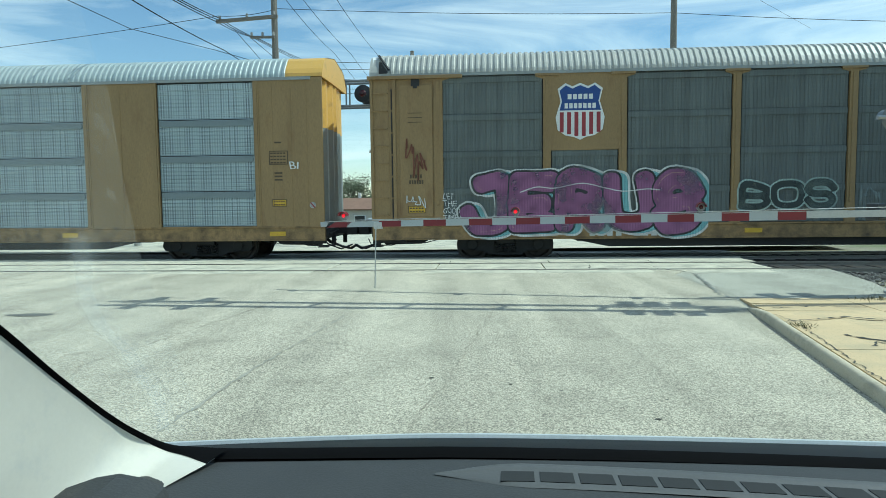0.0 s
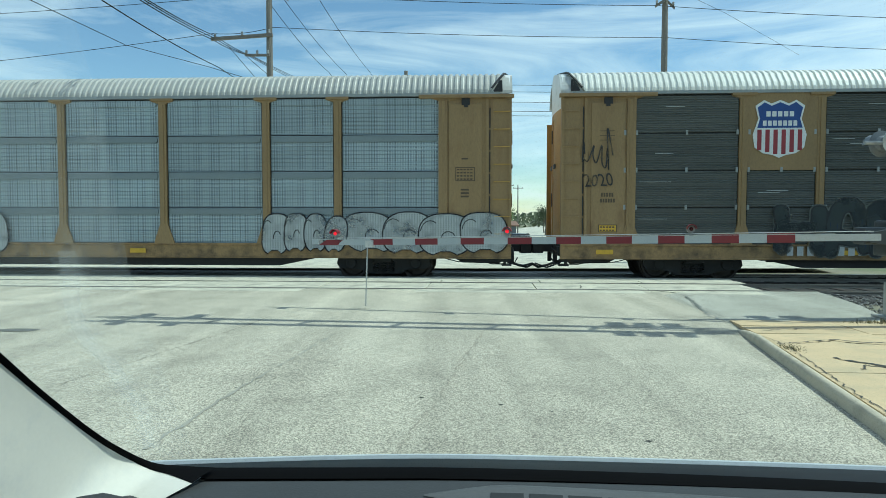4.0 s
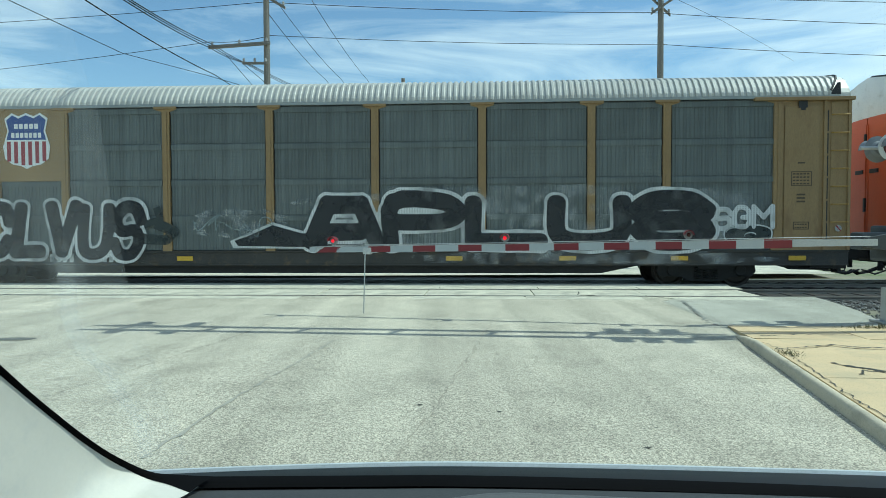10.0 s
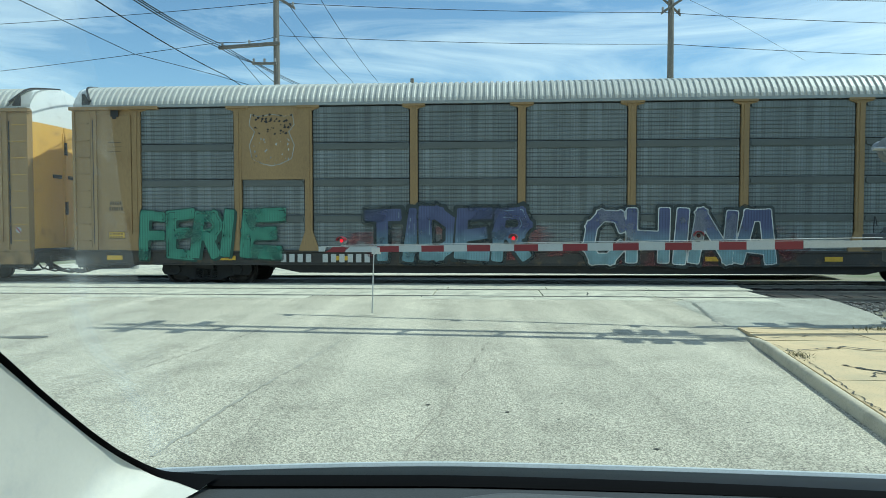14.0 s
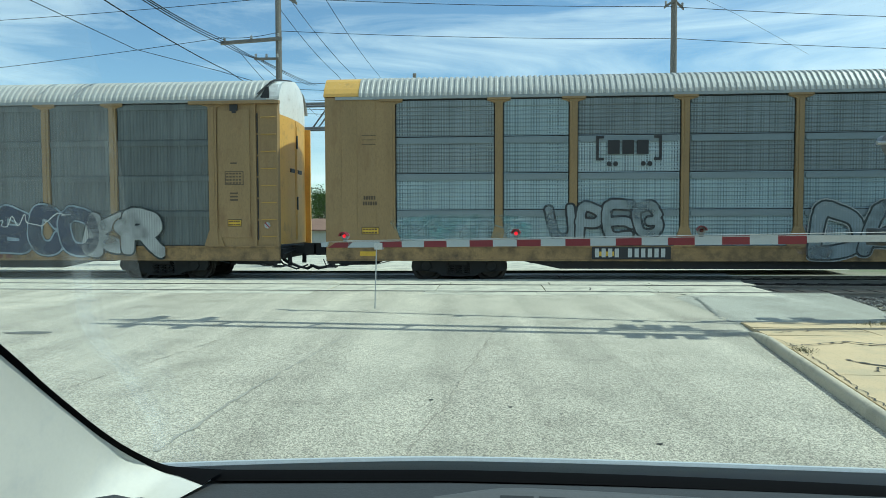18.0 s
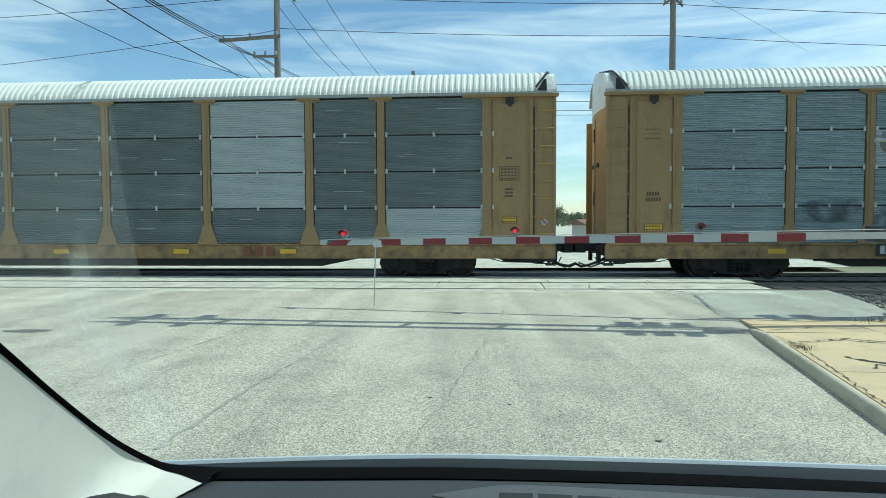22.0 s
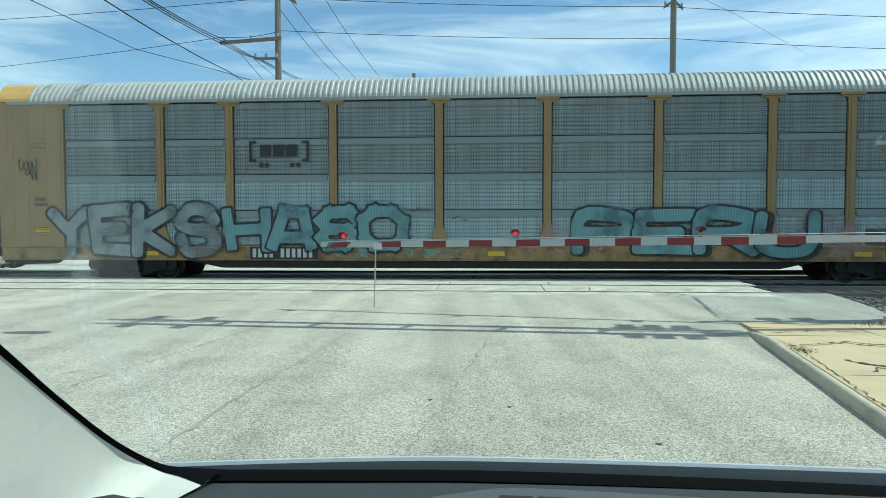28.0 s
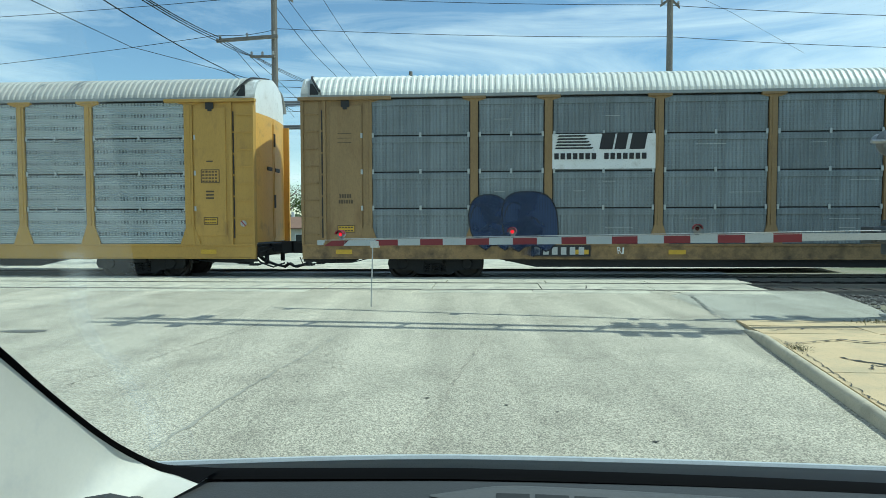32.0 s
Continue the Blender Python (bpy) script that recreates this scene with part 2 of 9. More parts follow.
def sprayed(name, rgb, cover=0.5):
    """Thin mottled overspray that lets the metal show through."""
    m = material(name, rgb, 0.65, 0, 0.15, 2, 40, 0)
    n, l = m.node_tree.nodes, m.node_tree.links
    tc, ns, rg = n.new("ShaderNodeTexCoord"), n.new("ShaderNodeTexNoise"), n.new("ShaderNodeMapRange")
    ns.inputs["Scale"].default_value, ns.inputs["Detail"].default_value = 2.4, 6
    rg.inputs["From Min"].default_value, rg.inputs["From Max"].default_value = 0.42, 0.72
    rg.inputs["To Max"].default_value = cover
    l.new(tc.outputs["Object"], ns.inputs["Vector"])
    l.new(ns.outputs["Fac"], rg.inputs["Value"])
    l.new(rg.outputs["Result"], n["Principled BSDF"].inputs["Alpha"])
    return m


H_WHITE, H_TEAL, H_PINK = sprayed("thin_white_overspray", (0.5, 0.52, 0.52)), sprayed("thin_teal_overspray", (0.2, 0.4, 0.4), 0.6), sprayed("thin_pink_overspray", (0.45, 0.3, 0.33), 0.6)
H_CREAM = sprayed("thin_cream_overspray", (0.40, 0.37, 0.30), 0.75)
H_RED, H_DARK, H_BLUE = sprayed("thin_maroon_overspray", (0.22, 0.05, 0.05), 0.7), sprayed("thin_dark_overspray", (0.06, 0.07, 0.075), 0.7), sprayed("thin_navy_overspray", (0.02, 0.035, 0.08), 0.8)


# ---- mesh helpers ----
def finish(bm, name, mat, smooth=False):
    me = bpy.data.meshes.new(name)
    bmesh.ops.recalc_face_normals(bm, faces=bm.faces)
    bm.to_mesh(me)
    bm.free()
    for m in (mat if isinstance(mat, (list, tuple)) else [mat]):
        me.materials.append(m)
    if smooth:
        for f in me.polygons:
            f.use_smooth = True
    return me


def part(name, bm, mat, parent, label="", smooth=False):
    """Links a bmesh as one mesh object under a thing or a part."""
    ob = new(name, finish(bm, name, mat, smooth))
    ob.parent = parent
    if label:
        ob["label"] = label
    return ob


def piece(name, me, parent, loc=(0, 0, 0), mat=None, rot=None, label="", scale=None):
    """An object of its own on a shared mesh, with its own material if one is given."""
    ob = new(name, me)
    ob.parent = parent
    ob.location = loc
    if rot:
        ob.rotation_euler = rot
    if scale:
        ob.scale = scale
    if mat:
        ob.material_slots[0].link = "OBJECT"
        ob.material_slots[0].material = mat
    if label:
        ob["label"] = label
    return ob


def thing(name, label, category, m=None, group="", kind="", data=None):
    ob = new(name, data)
    if m is not None:
        ob.matrix_basis = m
    if data is None:
        ob.empty_display_size = 0.2
    return tagged(ob, label, category, group, kind)


def box(bm, x0, x1, y0, y1, z0, z1, bevel=0.0):
    v = [bm.verts.new((x, y, z)) for x in (x0, x1) for y in (y0, y1) for z in (z0, z1)]
    faces = [bm.faces.new([v[i] for i in q]) for q in ((0, 1, 3, 2), (4, 6, 7, 5), (0, 4, 5, 1), (2, 3, 7, 6), (0, 2, 6, 4), (1, 5, 7, 3))]
    if bevel:
        bmesh.ops.bevel(bm, geom=list({e for f in faces for e in f.edges}), offset=bevel, segments=2, affect="EDGES", profile=0.6)
    return bm


def prism(bm, pts, a, b, axis="y"):
    """A straight solid on an outline: (x, z) along y, (x, y) along z or (y, z) along x."""
    def at(p, c):
        return {"y": (p[0], c, p[1]), "z": (p[0], p[1], c), "x": (c, p[0], p[1])}[axis]
    lo, hi = [bm.verts.new(at(p, a)) for p in pts], [bm.verts.new(at(p, b)) for p in pts]
    bm.faces.new(lo), bm.faces.new(hi[::-1])
    for i in range(len(pts)):
        j = (i + 1) % len(pts)
        bm.faces.new((lo[i], lo[j], hi[j], hi[i]))
    return bm


def tube(bm, path, r, sides=8, closed=False, taper=None):
    """A round bar along a path of points."""
    path = [Vector(p) for p in path]
    rings = []
    n = len(path)
    for i, p in enumerate(path):
        d = (path[(i + 1) % n if closed else min(i + 1, n - 1)] - path[(i - 1) % n if closed else max(i - 1, 0)]).normalized()
        side = d.cross(Vector((0, 0, 1)) if abs(d.z) < 0.95 else Vector((0, 1, 0))).normalized()
        up = side.cross(d)
        rr = r if taper is None else r + (taper - r) * i / (n - 1)
        rings.append([bm.verts.new(p + rr * (math.cos(q) * side + math.sin(q) * up)) for q in (2 * math.pi * k / sides for k in range(sides))])
    for i in range(n if closed else n - 1):
        a, b = rings[i], rings[(i + 1) % n]
        for k in range(sides):
            bm.faces.new((a[k], a[(k + 1) % sides], b[(k + 1) % sides], b[k]))
    if not closed:
        bm.faces.new(rings[0]), bm.faces.new(rings[-1][::-1])
    return bm


def lathe(bm, profile, sides=20, axis="y", at=(0, 0, 0)):
    """A turned solid: profile of (radius, along)."""
    rings = []
    for r, a in profile:
        ring = []
        for k in range(sides):
            c, s = r * math.cos(2 * math.pi * k / sides), r * math.sin(2 * math.pi * k / sides)
            p = {"y": (c, a, s), "z": (c, s, a), "x": (a, c, s)}[axis]
            ring.append(bm.verts.new(Vector(at) + Vector(p)))
        rings.append(ring)
    for a, b in zip(rings, rings[1:]):
        for k in range(sides):
            bm.faces.new((a[k], a[(k + 1) % sides], b[(k + 1) % sides], b[k]))
    bm.faces.new(rings[0]), bm.faces.new(rings[-1][::-1])
    return bm


def sheet(bm, rows):
    """A surface through rows of points."""
    grid = [[bm.verts.new(p) for p in row] for row in rows]
    for a, b in zip(grid, grid[1:]):
        for i in range(len(a) - 1):
            bm.faces.new((a[i], a[i + 1], b[i + 1], b[i]))
    return bm


# ---- letter shapes, made once from the built-in font ----
LETTERS = {}


def make_letters(chars):
    """Letter outlines at three weights, their edges rounded like a spray can's."""
    made = []
    for ch in chars:
        for fat in (0.0, 0.035, 0.10, 0.17):
            cu = bpy.data.curves.new("letter", "FONT")
            cu.body, cu.size, cu.resolution_u = ch, 1.0, 3
            if fat:
                cu.bevel_depth, cu.bevel_resolution = fat * 0.62, 1
            made.append((ch, fat, new("letter", cu)))
    graph = bpy.context.evaluated_depsgraph_get()
    graph.update()
    for ch, fat, ob in made:
        me = ob.evaluated_get(graph).to_mesh()
        LETTERS[ch, fat] = ([(v.co.x, v.co.y, v.co.z) for v in me.vertices], [tuple(f.vertices) for f in me.polygons])
        ob.evaluated_get(graph).to_mesh_clear()
    for ch, fat, ob in made:
        cu = ob.data
        bpy.data.objects.remove(ob)
        bpy.data.curves.remove(cu)


make_letters("ABCDEFGHIJKLMNOPQRSTUVWXYZ0123456789abcdefghijklmnopqrstuvwxyz")


def lettering(word, x0, x1, z0, z1, y, fat, overlap=0.06, wobble=0.0, seed=1, bow=0.0):
    """Flat letters standing in a strip of the x-z plane, each fitted to its own cell."""
    rnd = random.Random(seed)
    verts, faces = [], []
    cells = [0.5 if c in "I1il" else 0.6 if c == " " else 1.0 for c in word]
    unit = (x1 - x0) / sum(cells)
    x = x0
    for c, cell in zip(word, cells):
        w = unit * cell
        if c != " ":
            ref, _ = LETTERS[c, 0.0]
            ax, bx, az, bz = min(p[0] for p in ref), max(p[0] for p in ref), min(p[1] for p in ref), max(p[1] for p in ref)
            sz = (z1 - z0) / (bz - az)
            sx = min(w * (1 + overlap) / (bx - ax), 1.5 * sz)
            lean, lift, grow = rnd.uniform(-1, 1) * wobble * 0.35, rnd.uniform(-1, 1) * wobble * 0.08 * (z1 - z0), 1 + rnd.uniform(-1, 1) * wobble * 0.12
            pts, fs = LETTERS[c, fat]
            start = len(verts)
            for px, pz, pd in pts:
                u = (px - (ax + bx) / 2) * sx
                v = ((pz - az) * sz) * grow + lift
                verts.append((x + w / 2 + u + lean * (v - (z1 - z0) / 2), y - pd * 0.02, z0 + v + bow * (z1 - z0) * math.sin(3 * (x + u))))
            faces += [tuple(start + i for i in f) for f in fs]
        x += w
    me = bpy.data.meshes.new("lettering")
    me.from_pydata(verts, [], faces)
    return me


# ---- tracks, road and ground ----
TRACK = Matrix.Translation((-2.0, 17.67, 0)) @ pose(0, 0, 0, 0, 0, TRAIN_TURN)   # near side of the train, x along the track
def road_surface(name, rgb):
    """Old asphalt worn down to its pale stones: fine speckle, streaks along the lanes, oily patches."""
    m = material(name, rgb, 0.88, 0, 0.12, 0.5, 70, 0.6, depth=0.012)
    n, l = m.node_tree.nodes, m.node_tree.links
    p = n["Principled BSDF"]
    base = p.inputs["Base Color"].links[0].from_socket
    tc = n.new("ShaderNodeTexCoord")

    def ranged(socket, a, b, lo, hi):
        r = n.new("ShaderNodeMapRange")
        for k, v in (("From Min", a), ("From Max", b), ("To Min", lo), ("To Max", hi)):
            r.inputs[k].default_value = v
        l.new(socket, r.inputs["Value"])
        return r.outputs["Result"]

    def product(a, b):
        k = n.new("ShaderNodeMath")
        k.operation = "MULTIPLY"
        l.new(a, k.inputs[0]), l.new(b, k.inputs[1])
        return k.outputs[0]

    stones = n.new("ShaderNodeTexVoronoi")
    stones.inputs["Scale"].default_value = 105
    l.new(tc.outputs["Object"], stones.inputs["Vector"])
    bw = n.new("ShaderNodeRGBToBW")
    l.new(stones.outputs["Color"], bw.inputs[0])
    f = ranged(bw.outputs[0], 0.2, 0.8, 0.50, 1.42)
    grit = n.new("ShaderNodeTexNoise")
    grit.inputs["Scale"].default_value, grit.inputs["Detail"].default_value = 24, 4
    l.new(tc.outputs["Object"], grit.inputs["Vector"])
    f = product(f, ranged(grit.outputs["Fac"], 0.3, 0.7, 0.9, 1.1))
    turn = n.new("ShaderNodeMapping")
    turn.inputs["Rotation"].default_value = (0, 0, radians(-ROAD_TURN))
    turn.inputs["Scale"].default_value = (1.1, 0.045, 1)
    l.new(tc.outputs["Object"], turn.inputs["Vector"])
    lanes = n.new("ShaderNodeTexNoise")
    lanes.inputs["Scale"].default_value, lanes.inputs["Detail"].default_value = 1.0, 4
    l.new(turn.outputs["Vector"], lanes.inputs["Vector"])
    f = product(f, ranged(lanes.outputs["Fac"], 0.3, 0.7, 0.74, 1.2))
    blot = n.new("ShaderNodeTexNoise")
    blot.inputs["Scale"].default_value, blot.inputs["Detail"].default_value = 1.3, 5
    l.new(tc.outputs["Object"], blot.inputs["Vector"])
    f = product(f, ranged(blot.outputs["Fac"], 0.32, 0.5, 0.86, 1.03))
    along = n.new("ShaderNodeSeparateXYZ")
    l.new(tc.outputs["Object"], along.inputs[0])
    f = product(f, ranged(along.outputs["Y"], 5.0, 12.5, 1.0, 1.12))   # paler along Y, by up to 12 percent towards the crossing
    sc = n.new("ShaderNodeVectorMath")
    sc.operation = "SCALE"
    l.new(base, sc.inputs[0]), l.new(f, sc.inputs["Scale"])
    l.new(sc.outputs[0], p.inputs["Base Color"])
    return m


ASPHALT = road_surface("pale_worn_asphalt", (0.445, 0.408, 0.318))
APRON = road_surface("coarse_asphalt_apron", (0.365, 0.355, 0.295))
CONCRETE = material("crossing_concrete", (0.58, 0.55, 0.44), 0.85, 0, 0.2, 1.1, 60, 0.4, dirt=(0.33, 0.315, 0.26), dirt_at=0.58)
KERB = material("kerb_concrete", (0.53, 0.47, 0.35), 0.85, 0, 0.14, 1.5, 60, 0.5, dirt=(0.30, 0.27, 0.21), dirt_at=0.62)
TAN = material("tan_pavement", (0.60, 0.455, 0.265), 0.85, 0, 0.14, 1.2, 50, 0.4, dirt=(0.46, 0.38, 0.24), dirt_at=0.60, rand=0.06)
BALLAST = material("crushed_stone", (0.05, 0.048, 0.045), 0.95, 0, 0.4, 6, 28, 1.0, depth=0.05)
DIRT = material("dry_verge_soil", (0.26, 0.24, 0.17), 0.95, 0, 0.25, 0.15, 8, 0.6, dirt=(0.13, 0.16, 0.06), dirt_at=0.52, depth=0.03)
# Far-track panels, with the train's shade put into their dark colour.
PANEL_SHADED = material("train_shaded_crossing_panel", (0.16, 0.155, 0.14), 0.8, 0, 0.2, 2, 60, 0.3, dirt=(0.27, 0.26, 0.22), dirt_at=0.64)
ROAD_SHADE = material("painted_road_shadow", (0.13, 0.13, 0.115), 0.8, 0, 0.3, 6, 70, 0.3)
TIE = material("weathered_tie_wood", (0.035, 0.03, 0.026), 0.85, 0, 0.3, 4, 50, 0.4)

bm = bmesh.new()
sheet(bm, [[(x, y, z) for x in (-900, -60, 60, 900)] for y, z in ((-300, -0.16), (-30, -0.16), (32, -0.16), (55, -1.5), (1800, -1.5))])
tagged(new("ground", finish(bm, "ground", DIRT)), "dry verge soil with patchy grass reaching the horizon", "ground", kind="structure")


def road_x(x, y):
    """A road point from a place across (from the right kerb) and along."""
    s = math.tan(radians(-ROAD_TURN))
    return (2.05 + x + s * y, y)


def slab(name, outline, z0, z1, mat, label, category):
    bm = bmesh.new()
    prism(bm, outline, z0, z1, "z")
    return tagged(new(name, finish(bm, name, mat)), label, category, kind="structure")


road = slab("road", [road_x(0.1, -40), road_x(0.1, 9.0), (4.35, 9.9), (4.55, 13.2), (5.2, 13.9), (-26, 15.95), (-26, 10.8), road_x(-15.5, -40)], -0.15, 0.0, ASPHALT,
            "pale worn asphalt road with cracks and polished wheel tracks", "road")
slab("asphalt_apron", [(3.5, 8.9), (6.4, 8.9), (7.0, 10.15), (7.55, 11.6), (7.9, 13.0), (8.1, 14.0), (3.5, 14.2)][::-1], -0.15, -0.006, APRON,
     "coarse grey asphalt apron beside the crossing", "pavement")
bm = bmesh.new()
sheet(bm, [[(*road_x(-24 + 6 * i, y), z) for i in range(6)] for y, z in ((20.6, -0.004), (32, -0.02), (55, -1.42), (500, -1.42))])
tagged(new("road_beyond", finish(bm, "road_beyond", CONCRETE)), "sunlit concrete road beyond the tracks", "road", kind="structure")
# tan pavement slabs beside the kerb, sinking to the road at their end
walkway = thing("pavement", "tan sunlit pavement slabs, cracked and patched, beside the kerb", "pavement", kind="structure")
rnd = random.Random(3)
cuts = [-14, -9, -5, -2, 0.2, 1.75, 3.3, 4.75, 6.05, 7.25, 8.35, 9.15, 9.85]


def walk_z(y):
    return 0.104 - 0.088 * min(1.0, max(0.0, (y - 7.6) / 2.2))


for i, (y0, y1) in enumerate(zip(cuts, cuts[1:])):
    for j in range(4):
        a0, a1 = 0.17 + 1.45 * j, 0.17 + 1.45 * (j + 1) - 0.008
        shift = 0.35 * math.sin(i * 1.7 + j)
        pts = [(*road_x(a0, y0 + 0.004 - 0.1 * j), walk_z(y0)), (*road_x(a1, y0 + 0.004 - 0.1 * (j + 1)), walk_z(y0)), (*road_x(a1, y1 - 0.004 - 0.1 * (j + 1)), walk_z(y1)), (*road_x(a0, y1 - 0.004 - 0.1 * j), walk_z(y1))]
        dz = [rnd.uniform(-0.008, 0.006) for _ in pts]
        bm = bmesh.new()
        top = [bm.verts.new((x, y, z + d)) for (x, y, z), d in zip(pts, dz)]
        low = [bm.verts.new((x, y, z - 0.2)) for x, y, z in pts]
        bm.faces.new(top), bm.faces.new(low[::-1])
        for q in range(4):
            bm.faces.new((top[q], top[(q + 1) % 4], low[(q + 1) % 4], low[q]))
        part("slab", bm, TAN, walkway)
# kerb with a rounded top, dipping to the road at its end
bm = bmesh.new()
rows = []
for i in range(50):
    y = -40 + 40 * i / 30 if i < 30 else (i - 30) * 0.47
    h = 0.112 * min(1.0, max(0.12, (9.1 - y) / 0.9))
    x, _ = road_x(0, y)
    rows.append([(x + 0.062, y, -0.1), (x + 0.066, y, h * 0.6), (x + 0.080, y, h * 0.9), (x + 0.10, y, h), (x + 0.135, y, h), (x + 0.152, y, h - 0.01), (x + 0.152, y, -0.1)])
sheet(bm, rows)
tagged(new("kerb", finish(bm, "kerb", KERB, True)), "worn rounded concrete kerb along the road", "kerb", kind="structure")


def track(name, off, drop, label):
    """A track: bed of stone, ties and two rails, with the road's slabs laid over it where the road crosses."""
    t = thing(name, label, "railway track", TRACK @ Matrix.Translation((0, off, -drop)), kind="structure")
    bm = bmesh.new()
    prism(bm, [(-2.0, -0.3), (2.0, -0.3), (1.75, -0.09), (-1.75, -0.09)], -220, 220, "x")
    part("ballast_bed", bm, BALLAST, t)
    bm = bmesh.new()
    for i in range(60):
        x = 9.8 + i * 0.55
        box(bm, x - 0.11, x + 0.11, -1.28, 1.28, -0.16, -0.075)
    part("ties", bm, TIE, t)
    bm = bmesh.new()
    head = [(-0.037, 0.0), (0.037, 0.0), (0.035, -0.035), (0.012, -0.05), (0.012, -0.12), (0.07, -0.14), (-0.07, -0.14), (-0.012, -0.12), (-0.012, -0.05), (-0.035, -0.035)]
    prism(bm, head, -220, 220, "x")
    me = finish(bm, "rail", RAIL)
    for s in (-0.755, 0.755):
        piece("rail", me, t, (0, s, 0.005))
    return t


DROP = 0.065                           # how far the train's rails lie below the near ones
track("near_track", -2.32, 0, "near railway track with polished rails in dark stone")
track("far_track", 1.45, DROP, "railway track under the passing train")
# concrete panels between and beside the rails
for off, word in ((-2.32, "near"), (1.45, "far")):
    mat = CONCRETE if word == "near" else PANEL_SHADED
    surface = thing("crossing_surface", "weathered panels laid between the rails of the %s track" % word, "crossing surface", TRACK @ Matrix.Translation((0, off, -DROP if word == "far" else 0)), kind="structure")
    for y0, y1 in ((-1.45, -0.84), (-0.64, 0.64), (0.84, 1.42)):
        right = 9.7 + (off + (y0 + y1) / 2) * 0.2
        bm = bmesh.new()
        prism(bm, [(y0, -0.25), (y1, -0.25), (y1, -0.012), (y1 - 0.02, 0.002), (y0 + 0.02, 0.002), (y0, -0.012)], 0.012, 2.428, "x")
        me = finish(bm, "panel", mat)
        for i in range(14):
            piece("panel", me, surface, (right - 2.44 * (i + 1), 0, 0.003 * math.sin(i * 2.1 + y0)))
# fillets of road between the tracks
slab("crossing_strip", [tuple((TRACK @ Vector(p))[:2]) for p in ((-24, -0.87, 0), (-24, -0.03, 0), (9.6, -0.03, 0), (9.4, -0.87, 0))][::-1], -0.2, -0.004, CONCRETE, "concrete strip between the two tracks", "road")
slab("crossing_approach", [tuple((TRACK @ Vector(p))[:2]) for p in ((-24, -5.5, 0), (-24, -3.78, 0), (7.6, -3.78, 0), (7.3, -3.9, 0))][::-1], -0.2, -0.009, CONCRETE, "concrete edge of the crossing", "road")


# ---- cracks, pits and stains in the road and pavement ----
def crack(label, pts, half, mat, z, seed, wild=0.035, step=0.10):
    """A jagged crack along a line of points."""
    rnd = random.Random(seed)
    line = []
    for (x0, y0), (x1, y1) in zip(pts, pts[1:]):
        n = max(2, int(math.hypot(x1 - x0, y1 - y0) / step))
        for i in range(n):
            f = i / n
            line.append((x0 + (x1 - x0) * f + rnd.uniform(-wild, wild), y0 + (y1 - y0) * f + rnd.uniform(-wild, wild)))
    rows = []
    for i, (x, y) in enumerate(line):
        a, b = line[max(0, i - 1)], line[min(len(line) - 1, i + 1)]
        d = Vector((b[0] - a[0], b[1] - a[1])).normalized()
        h = half * rnd.uniform(0.15, 1.6)
        zz = z(y) if callable(z) else z
        rows.append([(x - d.y * h, y + d.x * h, zz), (x + d.y * h, y - d.x * h, zz)])
    bm = bmesh.new()
    sheet(bm, rows)
    return tagged(new("crack", finish(bm, "crack", mat)), label, "crack", "cracks in the paving", "structure")


FINE = material("fine_road_crack", (0.28, 0.25, 0.20), 0.95, 0, 0.3, 5, 60, 0)
CRACK = material("dark_open_crack", (0.06, 0.058, 0.05), 0.95, 0, 0.3, 5, 60, 0)
OLDSEAL = material("worn_crack_filler", (0.33, 0.315, 0.26), 0.85, 0, 0.25, 3, 60, 0.2)
GRIME = material("greasy_tyre_stain", (0.22, 0.225, 0.205), 0.8, 0, 0.25, 6, 80, 0.4)
crack("thin dark crack along the lane joint", [(-3.75, 4.6), (-3.58, 5.68), (-3.42, 6.53), (-3.17, 7.54), (-2.80, 9.40), (-2.66, 10.4)], 0.007, FINE, 0.005, 1, 0.02)
crack("jagged dark crack in the wheel track", [(-0.32, 4.0), (-0.26, 4.36), (-0.18, 4.78), (-0.06, 5.28), (0.09, 6.12), (0.18, 6.70), (0.41, 7.74), (0.60, 8.92), (0.85, 10.22), (1.0, 11.4)], 0.0038, FINE, 0.005, 2, 0.028, 0.07)
crack("broad worn seam of old filler", [(-1.95, 4.3), (-1.86, 5.50), (-1.72, 6.53), (-1.52, 7.81), (-1.38, 8.92)], 0.015, OLDSEAL, 0.005, 3, 0.02)
crack("dark joint at the crossing's edge", [(3.30, 15.2), (3.12, 14.39), (4.60, 14.16), (5.0, 13.5)], 0.016, CRACK, 0.006, 4, 0.02)
crack("broken edge between road and apron", [(4.98, 13.3), (4.89, 12.82), (4.61, 11.56), (4.30, 10.34), (4.30, 9.8)], 0.022, GRIME, 0.004, 5, 0.035, 0.05)
crack("thin joint across the road", [(-10.0, 15.0), (-2.35, 14.35), (3.1, 13.9)], 0.014, OLDSEAL, 0.006, 6, 0.015)
